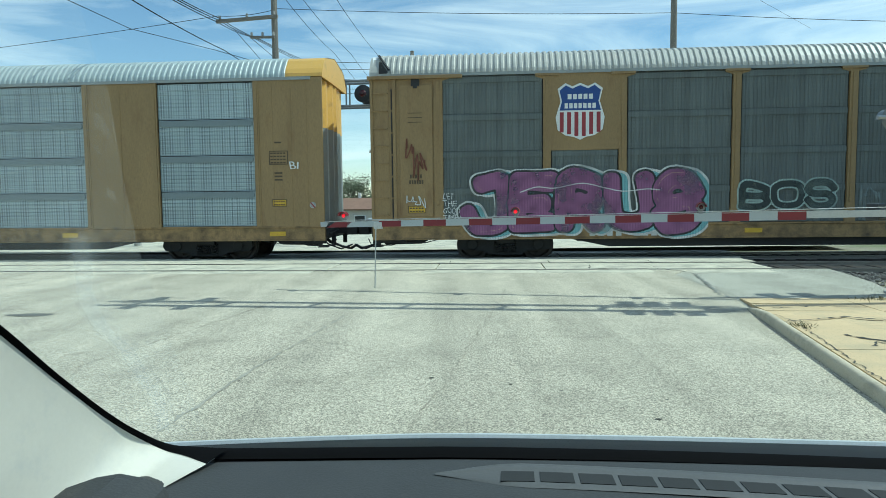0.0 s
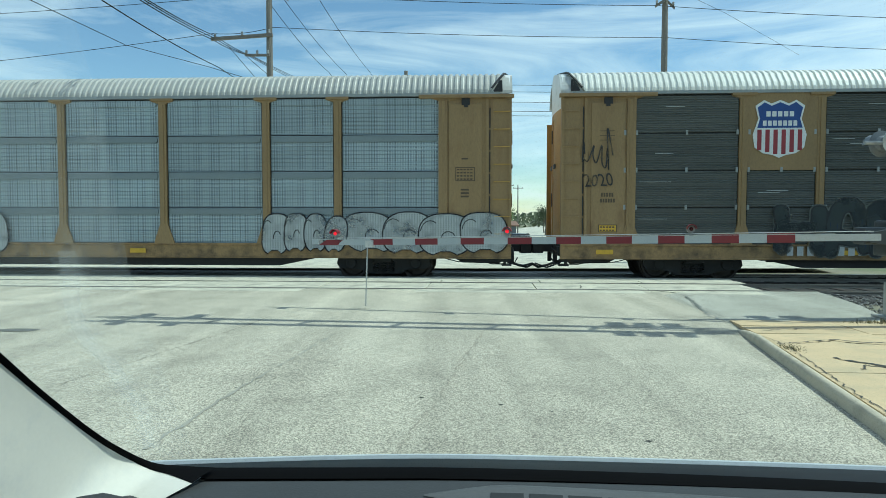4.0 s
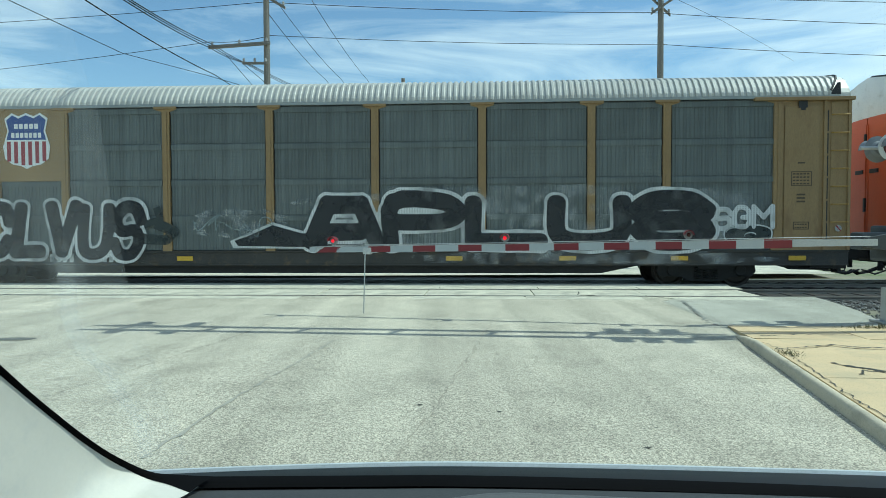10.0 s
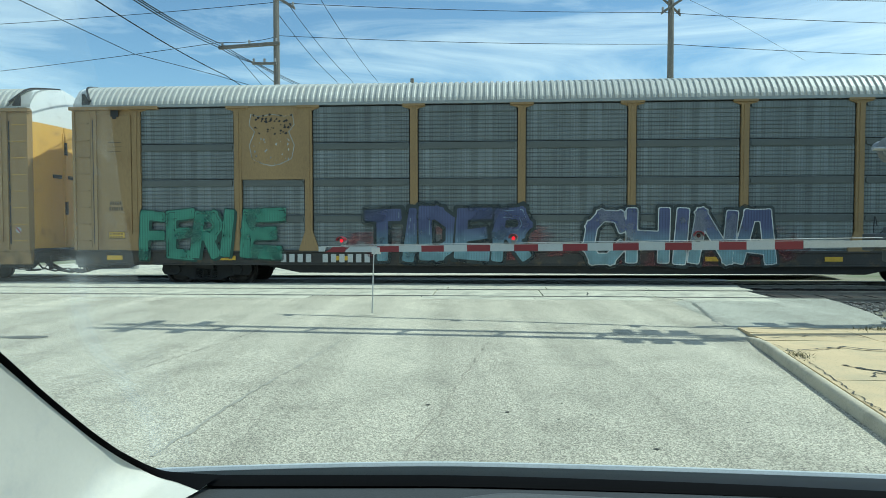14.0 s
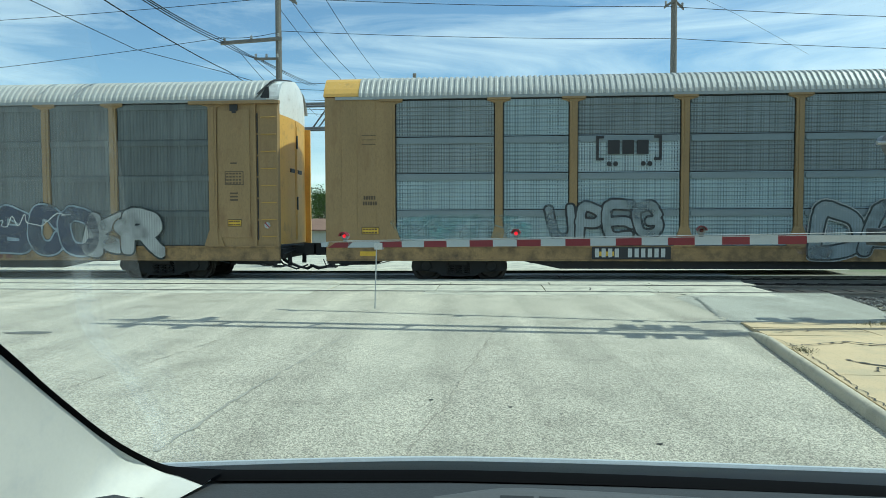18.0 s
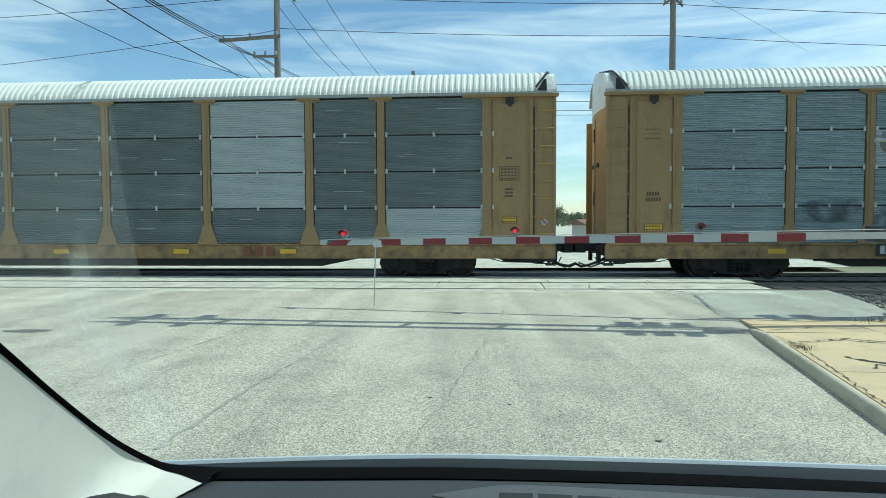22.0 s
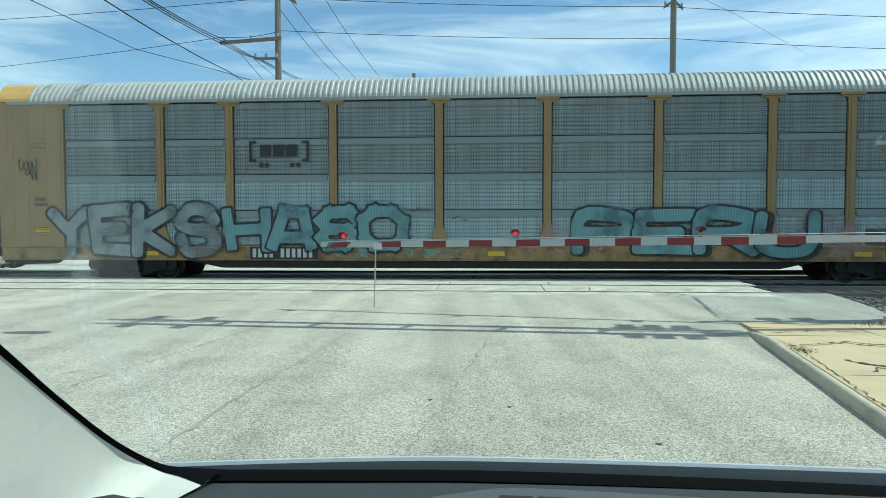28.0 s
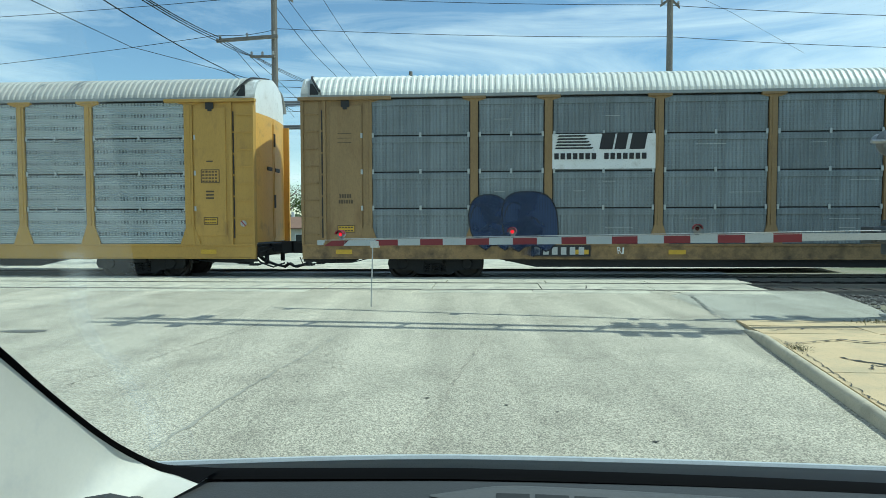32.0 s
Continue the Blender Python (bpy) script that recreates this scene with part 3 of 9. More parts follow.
for i, pts in enumerate(([(3.83, 7.41), (4.33, 7.60), (4.80, 7.75)], [(4.72, 7.75), (4.80, 7.60), (5.3, 7.42)], [(4.10, 6.72), (4.16, 6.50), (4.35, 6.28), (4.9, 6.2)], [(4.0, 6.15), (4.2, 6.35), (4.5, 6.0)],
                         [(4.02, 8.2), (3.93, 7.3), (3.72, 6.46), (3.45, 5.4), (3.3, 4.7)], [(4.3, 8.6), (4.9, 8.75), (5.6, 8.6)])):
    crack("dark crack in the tan pavement", pts, (0.013 + 0.013 * (i in (1, 2))) if i != 4 else 0.006, CRACK, lambda y: walk_z(y) + 0.006, 20 + i, 0.02 if i == 4 else 0.03, 0.05)


def spots(name, label, places, mat, z):
    bm = bmesh.new()
    rnd = random.Random(9)
    for x, y, r in places:
        n = 9
        bm.faces.new([bm.verts.new((x + r * rnd.uniform(0.6, 1.2) * 1.25 * math.cos(2 * math.pi * k / n), y + r * rnd.uniform(0.6, 1.2) * math.sin(2 * math.pi * k / n), z)) for k in range(n)])
    return tagged(new(name, finish(bm, name, mat)), label, "road pits", kind="stuff")


rnd = random.Random(12)
pits = [(-0.15, 5.57, 0.022), (0.51, 5.35, 0.018), (1.45, 4.45, 0.02)]
for cx, cy, sx, sy, n in ((-1.95, 6.0, 0.35, 0.5, 26), (-1.55, 7.9, 0.35, 0.6, 16), (-2.4, 11.5, 1.2, 0.8, 16), (0.2, 11.0, 1.0, 0.6, 10), (0.9, 5.0, 0.6, 0.5, 8), (2.2, 5.4, 0.2, 0.3, 5)):
    pits += [(rnd.gauss(cx, sx), rnd.gauss(cy, sy), rnd.uniform(0.004, 0.012)) for _ in range(n)]
spots("road_pits", "small dark pits where stones have broken out of the road", pits, CRACK, 0.005)

# Dark patch painted on the road in place of a cast shadow.
bm = bmesh.new()
rnd = random.Random(41)
bm.faces.new([bm.verts.new((-5.85 + 0.36 * rnd.uniform(0.85, 1.1) * math.cos(k * 0.349), 9.03 + 0.12 * rnd.uniform(0.8, 1.15) * math.sin(k * 0.349), 0.005)) for k in range(18)])
tagged(new("tar_patch", finish(bm, "tar_patch", ROAD_SHADE)), "small dark painted shadow on the road", "road patch", kind="structure")

# loose stones at the edge of the track bed
STONE = material("grey_ballast_stone", (0.24, 0.23, 0.21), 0.9, 0, 0.3, 8, 60, 0.3)
bm = bmesh.new()
rnd = random.Random(4)
for i in range(1500):
    x, y = rnd.uniform(6.9, 12.5), rnd.uniform(9.9, 14.2)
    if x < 7.0 + (y - 10) * 0.28:
        continue
    r = rnd.uniform(0.018, 0.05)
    c = Vector((x, y, -0.14 + rnd.uniform(0, 0.10)))
    q = [c + Vector((r * rnd.uniform(0.6, 1.3) * a, r * rnd.uniform(0.6, 1.3) * b, r * rnd.uniform(0.5, 1.0) * d)) for a, b, d in ((1, 0, 0), (-1, 0, 0), (0, 1, 0), (0, -1, 0), (0, 0, 1), (0, 0, -1))]
    v = [bm.verts.new(p) for p in q]
    for a, b, d in ((0, 2, 4), (2, 1, 4), (1, 3, 4), (3, 0, 4), (2, 0, 5), (1, 2, 5), (3, 1, 5), (0, 3, 5)):
        bm.faces.new((v[a], v[b], v[d]))
tagged(new("ballast_stones", finish(bm, "ballast_stones", STONE)), "loose grey ballast stones beside the gate mast", "stones", kind="stuff")
GRASS = material("dry_green_grass", (0.12, 0.11, 0.045), 0.8, 0, 0.3, 8, 60, 0)
bm = bmesh.new()
for i in range(500):
    k = rnd.random()
    x, y = (rnd.gauss(6.55, 0.3), rnd.gauss(9.45, 0.10)) if k < 0.75 else (rnd.gauss(3.9, 0.06), rnd.gauss(7.2, 0.12))
    z = walk_z(y)
    a, h = rnd.uniform(0, 6.28), rnd.uniform(0.02, 0.07) if k < 0.75 else rnd.uniform(0.01, 0.03)
    dx, dy = 0.006 * math.cos(a), 0.006 * math.sin(a)
    t = (x + rnd.uniform(-0.04, 0.04), y + rnd.uniform(-0.04, 0.04), z + h)
    bm.faces.new([bm.verts.new(p) for p in ((x - dx, y - dy, z), (x + dx, y + dy, z), t)])
tagged(new("grass_tufts", finish(bm, "grass_tufts", GRASS)), "dry grass tufts growing in the pavement joints", "grass", kind="stuff")


# ---- the train ----
CAR, PITCH = 27.5, 28.8
BAYS = (1.80, 4.66, 6.61, 9.47, 12.33, 15.19, 18.05, 20.91, 22.86, 25.70)
LEVELS = (0.90, 1.86, 2.83, 3.80, 4.78)
FACE = -1.45


def ahead(t):
    """How far the train has come at t seconds: a steady pull with a slow surge, and one short jerk at 8 s."""
    surge = ((0, -0.055), (3, -0.035), (6.3, -0.04), (10.4, -0.06), (13, -0.01), (17, 0.025), (20, 0.04), (23, 0.045), (25, 0.01), (27.5, -0.01), (29.2, -0.04), (32, -0.05))
    g = next((c + (d - c) * (t - a) / (b - a) for (a, c), (b, d) in zip(surge, surge[1:]) if a <= t <= b), 0.0)
    jerk = 0.53 * max(0.0, 1 - abs(t - 8.0) * 25)
    return 0.01561 * t * t + 15.643 * t + 0.0356 + g + jerk


def cached(store, key, make):
    if key not in store:
        store[key] = make()
    return store[key]


MESHES = {}


def panel_mesh(style, w, h):
    """One side panel, standing on its lower edge: ribbed along, ribbed upright, or flat with a smooth band along its top."""
    def make():
        bm = bmesh.new()
        if style == "rib":
            n = int(h / 0.057)
            rows = [[(0, 0, 0), (w, 0, 0)]]
            for i in range(n):
                z, d = h * i / n, h / n
                rows += [[(x, y, z + d * f) for x in (0, w)] for f, y in ((0.12, 0.0), (0.38, -0.026), (0.72, -0.026), (0.95, 0.0))]
            rows.append([(0, 0, h), (w, 0, h)])
            sheet(bm, rows)
        elif style == "plaid":
            band = 0.17
            rows = [[(0, 0, 0), (w, 0, 0)]]
            n = 7
            for i in range(n):
                z, d = 0.02 + (h - band - 0.04) * i / n, (h - band - 0.04) / n
                rows += [[(x, y, z + d * f) for x in (0, w)] for f, y in ((0.05, 0.012), (0.14, -0.006), (0.9, -0.006), (0.97, 0.012))]
            rows.append([(0, 0.012, h), (w, 0.012, h)])
            sheet(bm, rows)
            prism(bm, [(0.03, h - band + 0.03), (0.07, h - band), (w - 0.07, h - band), (w - 0.03, h - band + 0.03), (w - 0.03, h - 0.05), (w - 0.07, h - 0.015), (0.07, h - 0.015), (0.03, h - 0.05)], -0.028, 0.0)
            for f in bm.faces[-10:]:
                f.material_index = 1
        else:
            n = int(w / 0.094)
            rows = []
            for z in (0.0, 0.012, h - 0.03, h):
                row = []
                for i in range(n):
                    x, d = w * i / n, w / n
                    flat = z in (0.0, h)
                    row += [(x, 0, z), (x + d * 0.1, 0 if flat else -0.010, z), (x + d * 0.62, 0 if flat else -0.010, z), (x + d * 0.72, 0, z)]
                row.append((w, 0, z))
                rows.append(row)
            sheet(bm, rows)
            if style == "dark":
                prism(bm, [(0.0, h - 0.17), (w, h - 0.17), (w, h - 0.03), (0.0, h - 0.03)], -0.034, -0.008)
                for i in range(int(w / 0.35)):
                    box(bm, 0.15 + i * 0.35, 0.18 + i * 0.35, -0.044, -0.032, h - 0.11, h - 0.08)
                bm.faces.ensure_lookup_table()
                for f in bm.faces[-6 - 6 * int(w / 0.35):]:
                    f.material_index = 1
        bm.faces.ensure_lookup_table()
        return finish(bm, "panel", [SILVER, BAND])
    return cached(MESHES, (style, round(w, 2), round(h, 2)), make)


def post_mesh(flare):
    def make():
        bm = bmesh.new()
        if flare is None:
            box(bm, -0.075, 0.075, -0.055, 0.02, 0.88, 4.80)
            box(bm, -0.03, 0.03, -0.07, -0.05, 0.95, 4.7)
            return finish(bm, "post", YELLOW)
        b = 0.27 if flare else 0.13
        prism(bm, [(-b, 0.88), (b, 0.88), (b, 0.93), (0.10, 1.42), (0.10, 4.66), (0.30, 4.72), (0.30, 4.80), (-0.30, 4.80), (-0.30, 4.72), (-0.10, 4.66), (-0.10, 1.42), (-b, 0.93)], -0.055, 0.02)
        box(bm, -0.035, 0.035, -0.075, -0.05, 1.4, 4.66)
        box(bm, -0.31, 0.31, -0.10, -0.055, 4.735, 4.795)
        return finish(bm, "post", YELLOW)
    return cached(MESHES, ("post", flare), make)


SECTION = [(-1.50, 4.86), (-1.485, 4.95), (-1.41, 5.08), (-1.20, 5.33), (-1.06, 5.41), (-0.90, 5.45), (-0.5, 5.52), (0.0, 5.60)]
SECTION = SECTION + [(-y, z) for y, z in SECTION[-2::-1]]


def roof_mesh(cap):
    """Corrugated arched roof with ribs running across; its ends are cut back at a slant, or left plain for a cap."""
    def make():
        bm = bmesh.new()
        rows = []
        n = 170
        x0, x1 = (0.92, CAR - 0.92) if cap else (0.07, CAR - 0.07)
        outs = []
        for i, (y, z) in enumerate(SECTION):
            a, b = Vector(SECTION[max(0, i - 1)]), Vector(SECTION[min(len(SECTION) - 1, i + 1)])
            t = (b - a).normalized()
            outs.append(Vector((-t.y, t.x)))
        for k in range(n):
            x, d = x0 + (x1 - x0) * k / n, (x1 - x0) / n
            for f, up in ((0.0, 0.0), (0.07, 0.030), (0.14, 0.038), (0.50, 0.038), (0.57, 0.030), (0.64, 0.0)):
                row = []
                for (y, z), o in zip(SECTION, outs):
                    xx = x + d * f
                    if not cap:
                        lean = 0.52 * min(1.0, (5.60 - z) / 0.74)
                        xx = min(max(xx, x0 + lean), x1 - lean)
                    row.append((xx, y + o.x * up, z + o.y * up))
                rows.append(row)
        sheet(bm, rows)
        return finish(bm, "roof", ROOF)
    return cached(MESHES, ("roof", cap), make)


def bow(y):
    """How far the bowed end doors stand out at a place across the car."""
    return 0.05 - 0.13 * (abs(y) / 1.4) ** 2


def end_mesh(kind):
    """A car's end, facing x < 0: bowed door leaves, the white gable over them, or folded leaves."""
    def make():
        bm = bmesh.new()
        if kind == "gable":
            line = [(-1.40, 4.50)] + [(y * 0.935, z + 0.012) for y, z in SECTION] + [(1.40, 4.50)]
            top = line[1:-1]
            rows = [[(-bow(y), y, z) for y, z in top], [(-bow(y), y, 4.50) for y, z in top]]
            sheet(bm, rows)
            sheet(bm, [[(-bow(y), y, z) for y, z in top], [(0.25, y, z) for y, z in top]])
            return finish(bm, "gable", WHITE)
        if kind == "leaf":
            ys = [0.02 + 1.38 * i / 8 for i in range(9)]
            out = [[(-bow(y), y, z) for y in ys] for z in (0.0, 0.06, 3.55, 3.58)]
            sheet(bm, out)
            sheet(bm, [[(-bow(1.40), 1.40, 0.0), (-bow(1.40), 1.40, 3.58)], [(0.12, 1.40, 0.0), (0.12, 1.40, 3.58)]])
            sheet(bm, [[(-bow(0.02), 0.02, 0.0), (-bow(0.02), 0.02, 3.58)], [(0.06, 0.02, 0.0), (0.06, 0.02, 3.58)]])
            box(bm, -bow(0.1) - 0.02, 0.0, 0.035, 0.075, 0.1, 3.4)
            return finish(bm, "end_leaf", YELLOW)
        if kind == "latch":
            box(bm, -bow(0.4) - 0.035, -bow(0.4) + 0.02, 0.16, 0.52, 2.04, 2.15, 0.012)
            return finish(bm, "latch", P_BLACK)
        if kind == "catch":
            box(bm, -bow(0.05) - 0.04, 0.0, 0.01, 0.09, 0.0, 0.38)
            return finish(bm, "catch", P_BLACK)
        if kind == "flange":
            box(bm, -0.09, 0.10, -0.06, 0.02, 0.88, 4.42)
            return finish(bm, "corner_flange", YELLOW)
        ys = [0.02, 0.20, 0.26, 0.48, 0.54, 0.78, 0.84, 1.10, 1.16, 1.38]
        sheet(bm, [[(-bow(y) - (0.07 if i % 4 in (1, 2) else 0.0), y, z) for i, y in enumerate(ys)] for z in ((0.0, 2.65) if kind == "fold" else (2.65, 3.95))])
        return finish(bm, "end_leaf", TRIM)
    return cached(MESHES, ("end", kind), make)


def hood_mesh():
    """The sloping shoulder panels between the roof's slanted edge and the gable."""
    def make():
        bm = bmesh.new()
        sheet(bm, [[(x if x < 0.3 else 0.11 + 0.52 * min(1.0, (5.60 - z) / 0.74), y * (0.94 if x < 0.3 else 0.972), z - 0.004) for y, z in SECTION] for x in (-0.02, 0.02, 1.0)])
        return finish(bm, "end_hood", WHITE)
    return cached(MESHES, "hood", make)


def edge_mesh():
    """The dark lip along the slanted end of the roof, with a dark notch over the eave."""
    def make():
        bm = bmesh.new()
        tube(bm, [(0.07 + 0.52 * (5.60 - z) / 0.74, y * 1.012, z + 0.035) for y, z in SECTION[1:-1]], 0.03, 5)
        for s in (-1, 1):
            prism(bm, [(0.24, 4.9), (0.50, 4.9), (0.32, 5.2), (0.25, 5.2)], s * 1.40, s * 1.44)
        return finish(bm, "roof_edge", P_BLACK)
    return cached(MESHES, "edge", make)


def ladder_mesh():
    """The raised corner strip that carries the rungs, with a row of bolts down its inner edge."""
    def make():
        bm = bmesh.new()
        box(bm, 0.03, 0.49, -0.028, -0.012, 0.95, 4.70)
        for i in range(9):
            box(bm, 0.425, 0.455, -0.036, -0.026, 1.1 + i * 0.42, 1.135 + i * 0.42)
        return finish(bm, "ladder", YELLOW)
    return cached(MESHES, "ladder", make)


def rung_mesh():
    def make():
        bm = bmesh.new()
        tube(bm, [(0.03, -0.02, 0), (0.05, -0.085, 0), (0.45, -0.085, 0), (0.47, -0.02, 0)], 0.013, 6)
        return finish(bm, "rung", YELLOW_WARM)
    return cached(MESHES, "rung", make)


def truck_meshes():
    def frame_side():
        bm = bmesh.new()
        prism(bm, [(-1.30, 0.36), (-1.22, 0.24), (-0.86, 0.22), (-0.62, 0.20), (-0.42, 0.10), (0.42, 0.10), (0.62, 0.20), (0.86, 0.22), (1.22, 0.24), (1.30, 0.36), (1.26, 0.56),
                   (0.9, 0.62), (0.5, 0.74), (-0.5, 0.74), (-0.9, 0.62), (-1.26, 0.56)], -0.07, 0.07)
        for x in (-0.89, 0.89):
            lathe(bm, [(0.13, -0.12), (0.15, -0.10), (0.15, 0.05)], 14, "y", (x, 0, 0.38))
        return finish(bm, "side_frame", BLACK)

    def springs():
        bm = bmesh.new()
        for x in (-0.22, 0.0, 0.22):
            for k in range(5):
                lathe(bm, [(0.07, 0.0), (0.095, 0.02), (0.07, 0.04)], 10, "z", (x, -0.1, 0.16 + k * 0.06))
        return finish(bm, "springs", BLACK)

    def bolster():
        bm = bmesh.new()
        box(bm, -0.24, 0.24, -1.2, 1.2, 0.36, 0.66, 0.03)
        box(bm, -1.5, 1.5, -0.06, 0.06, 0.42, 0.5)
        box(bm, -0.20, 0.20, -0.95, 0.95, 0.02, 0.10, 0.01)          # spring plank, unseen, added to close light gaps in the truck
        for x in (-0.40, 0.40):                                       # brake beams and their heads, unseen, added to close more of them
            box(bm, x - 0.06, x + 0.06, -0.85, 0.85, 0.10, 0.30, 0.02)
            for y in (-0.76, 0.76):
                box(bm, x - 0.09, x + 0.09, y - 0.07, y + 0.07, 0.02, 0.42, 0.02)
        return finish(bm, "bolster", BLACK)

    def wheelset():
        bm = bmesh.new()
        for s in (-1, 1):
            lathe(bm, [(0.08, s * 0.80), (0.14, s * 0.80), (0.16, s * 0.745), (0.30, s * 0.74), (0.35, s * 0.80), (0.415, s * 0.80), (0.42, s * 0.70), (0.448, s * 0.69), (0.448, s * 0.665), (0.35, s * 0.665), (0.30, s * 0.70), (0.08, s * 0.69)], 24)
        lathe(bm, [(0.075, -0.98), (0.075, 0.98)], 12)
        for s in (-1, 1):
            for q in range(4):
                c, d = 0.23 * math.cos(q * 1.5708), 0.23 * math.sin(q * 1.5708)
                box(bm, c - 0.03, c + 0.03, s * 0.775 - 0.01, s * 0.775 + 0.01, d - 0.03, d + 0.03)
        return finish(bm, "wheelset", WHEEL)
    return {k: cached(MESHES, ("truck", k), f) for k, f in (("side_frame", frame_side), ("springs", springs), ("bolster", bolster), ("wheelset", wheelset))}


WHEELSETS = []


def truck(car, x, k):
    meshes = truck_meshes()
    t = piece("truck", meshes["bolster"], car, (x, 0, 0.0), label="sooty black two-axle truck")
    for y in (-1.0, 1.0):
        piece("side_frame", meshes["side_frame"], t, (0, y, -0.05))
        piece("springs", meshes["springs"], t, (0, y + (0.02 if y < 0 else 0.18), -0.05))
    for dx in (-0.89, 0.89):
        WHEELSETS.append((piece("wheelset", meshes["wheelset"], t, (dx, 0, 0.362 - DROP)), k, x + dx))


def sill_mesh():
    """One side sill of the flat car: a channel with a lip above and below."""
    def make():
        bm = bmesh.new()
        prism(bm, [(-1.50, 0.89), (-1.34, 0.89), (-1.34, 0.485), (-1.485, 0.485), (-1.485, 0.515), (-1.46, 0.525), (-1.46, 0.83), (-1.50, 0.845)], 0.0, CAR, "x")
        return finish(bm, "side_sill", YELLOW)
    return cached(MESHES, "sill", make)


def under_mesh():
    def make():
        bm = bmesh.new()
        box(bm, 0.05, CAR - 0.05, -1.35, 1.35, 0.80, 0.86)
        prism(bm, [(0.2, 0.80), (CAR - 0.2, 0.80), (CAR - 0.2, 0.55), (CAR - 5.6, 0.52), (CAR - 7.4, 0.30), (7.4, 0.30), (5.6, 0.52), (0.2, 0.55)], -0.35, 0.35)
        prism(bm, [(5.0, 0.54), (CAR - 5.0, 0.54), (CAR - 6.3, 0.27), (6.3, 0.27)], -1.30, -1.22)
        prism(bm, [(5.0, 0.54), (CAR - 5.0, 0.54), (CAR - 6.3, 0.30), (6.3, 0.30)], 1.22, 1.30)
        for i in range(9):
            x = 6.2 + i * 1.9
            box(bm, x, x + 0.08, -1.32, 1.32, 0.45, 0.8)
        tube(bm, [(5.5, -1.0, 0.42), (12.0, -0.9, 0.40), (21.8, -1.0, 0.42)], 0.025, 6)
        lathe(bm, [(0.05, 11.0), (0.22, 11.05), (0.22, 12.0), (0.05, 12.05)], 12, "x", (0, -0.8, 0.55))
        return finish(bm, "underframe", BLACK)
    return cached(MESHES, "under", make)


def coupler_mesh():
    def make():
        bm = bmesh.new()
        box(bm, -0.62, 0.3, -0.14, 0.14, 0.62, 0.86, 0.02)
        prism(bm, [(-0.62, -0.2), (-0.34, -0.24), (-0.30, 0.2), (-0.62, 0.22), (-0.66, 0.05)], 0.58, 0.92, "z")
        box(bm, -0.05, 0.12, -1.3, 1.3, 0.56, 0.80, 0.01)
        for y in (-0.75, 0.7):
            box(bm, -0.12, 0.0, y, y + 0.05, 0.3, 0.7)
        box(bm, 0.12, 1.5, -1.25, 1.25, 0.50, 0.60)
        box(bm, 0.0, 0.9, -1.38, -1.30, 0.40, 0.56, 0.01)
        prism(bm, [(0.1, 0.52), (1.6, 0.52), (1.3, 0.36), (0.3, 0.34)], -1.1, -0.95)
        return finish(bm, "coupler", BLACK)
    return cached(MESHES, "coupler", make)


def hose_mesh(seed):
    def make():
        r = random.Random(seed)
        bm = bmesh.new()
        for y, d in ((-0.42, 0.25), (-0.55, 0.17)):
            pts = [(0.35, y, 0.62), (0.1, y, 0.45 - r.random() * 0.06), (-0.25, y, 0.30 - d * 0.2), (-0.5, y, 0.27 - d * 0.3), (-0.66, y, 0.30)]
            tube(bm, pts, 0.036, 6)
        tube(bm, [(0.3, -0.9, 0.60), (0.05, -0.95, 0.36), (-0.3, -0.9, 0.22 + 0.04 * (seed % 2)), (-0.62, -0.85, 0.34)], 0.024, 6)
        tube(bm, [(0.15, -1.30, 0.72), (-0.08, -1.30, 0.66), (-0.10, -0.3, 0.74)], 0.014, 6)
        box(bm, 0.12, 0.2, -1.34, -1.28, 0.30, 0.8)
        box(bm, -0.02, 0.24, -1.36, -1.1, 0.29, 0.32)
        tube(bm, [(0.9, -1.36, 0.46), (0.5, -1.3, 0.34), (-0.1, -1.1, 0.33), (-0.2, -1.0, 0.5)], 0.016, 6)
        tube(bm, [(1.9, -1.38, 0.52), (1.4, -1.38, 0.40), (0.5, -1.38, 0.42), (0.2, -1.38, 0.52)], 0.014, 6)
        return finish(bm, "air_hose", RUBBER)
    return cached(MESHES, ("hose", seed % 3), make)


def corner_mesh(side):
    """The solid plate at a car's end: corner post, raised door plate, hood over the door, slots and rivets."""
    def make():
        bm = bmesh.new()
        box(bm, 0.0, 0.07, -0.07, 0.15, 0.0, 3.9)
        box(bm, 0.07, 0.60, -0.015, 0.03, 0.0, 3.9)
        box(bm, 0.60, 0.68, -0.065, 0.03, 0.0, 3.9)
        box(bm, 0.68, 1.78, -0.02, 0.03, 0.0, 3.9)
        box(bm, 0.78, 1.66, -0.045, -0.02, 0.22, 3.7, 0.012)
        box(bm, 1.70, 1.93, -0.06, 0.02, 0.0, 3.9)
        prism(bm, [(1.66, 0.0), (1.98, 0.0), (1.98, 0.08), (1.9, 0.55), (1.72, 0.55)], -0.075, 0.0)
        box(bm, -0.06, 2.45, -0.13, 0.02, 3.84, 3.93, 0.01)
        for i in range(9):
            z = 0.35 + i * 0.4
            box(bm, 0.62, 0.66, -0.075, -0.06, z, z + 0.05)
        return finish(bm, "corner_plate", YELLOW)
    return cached(MESHES, "corner", make)


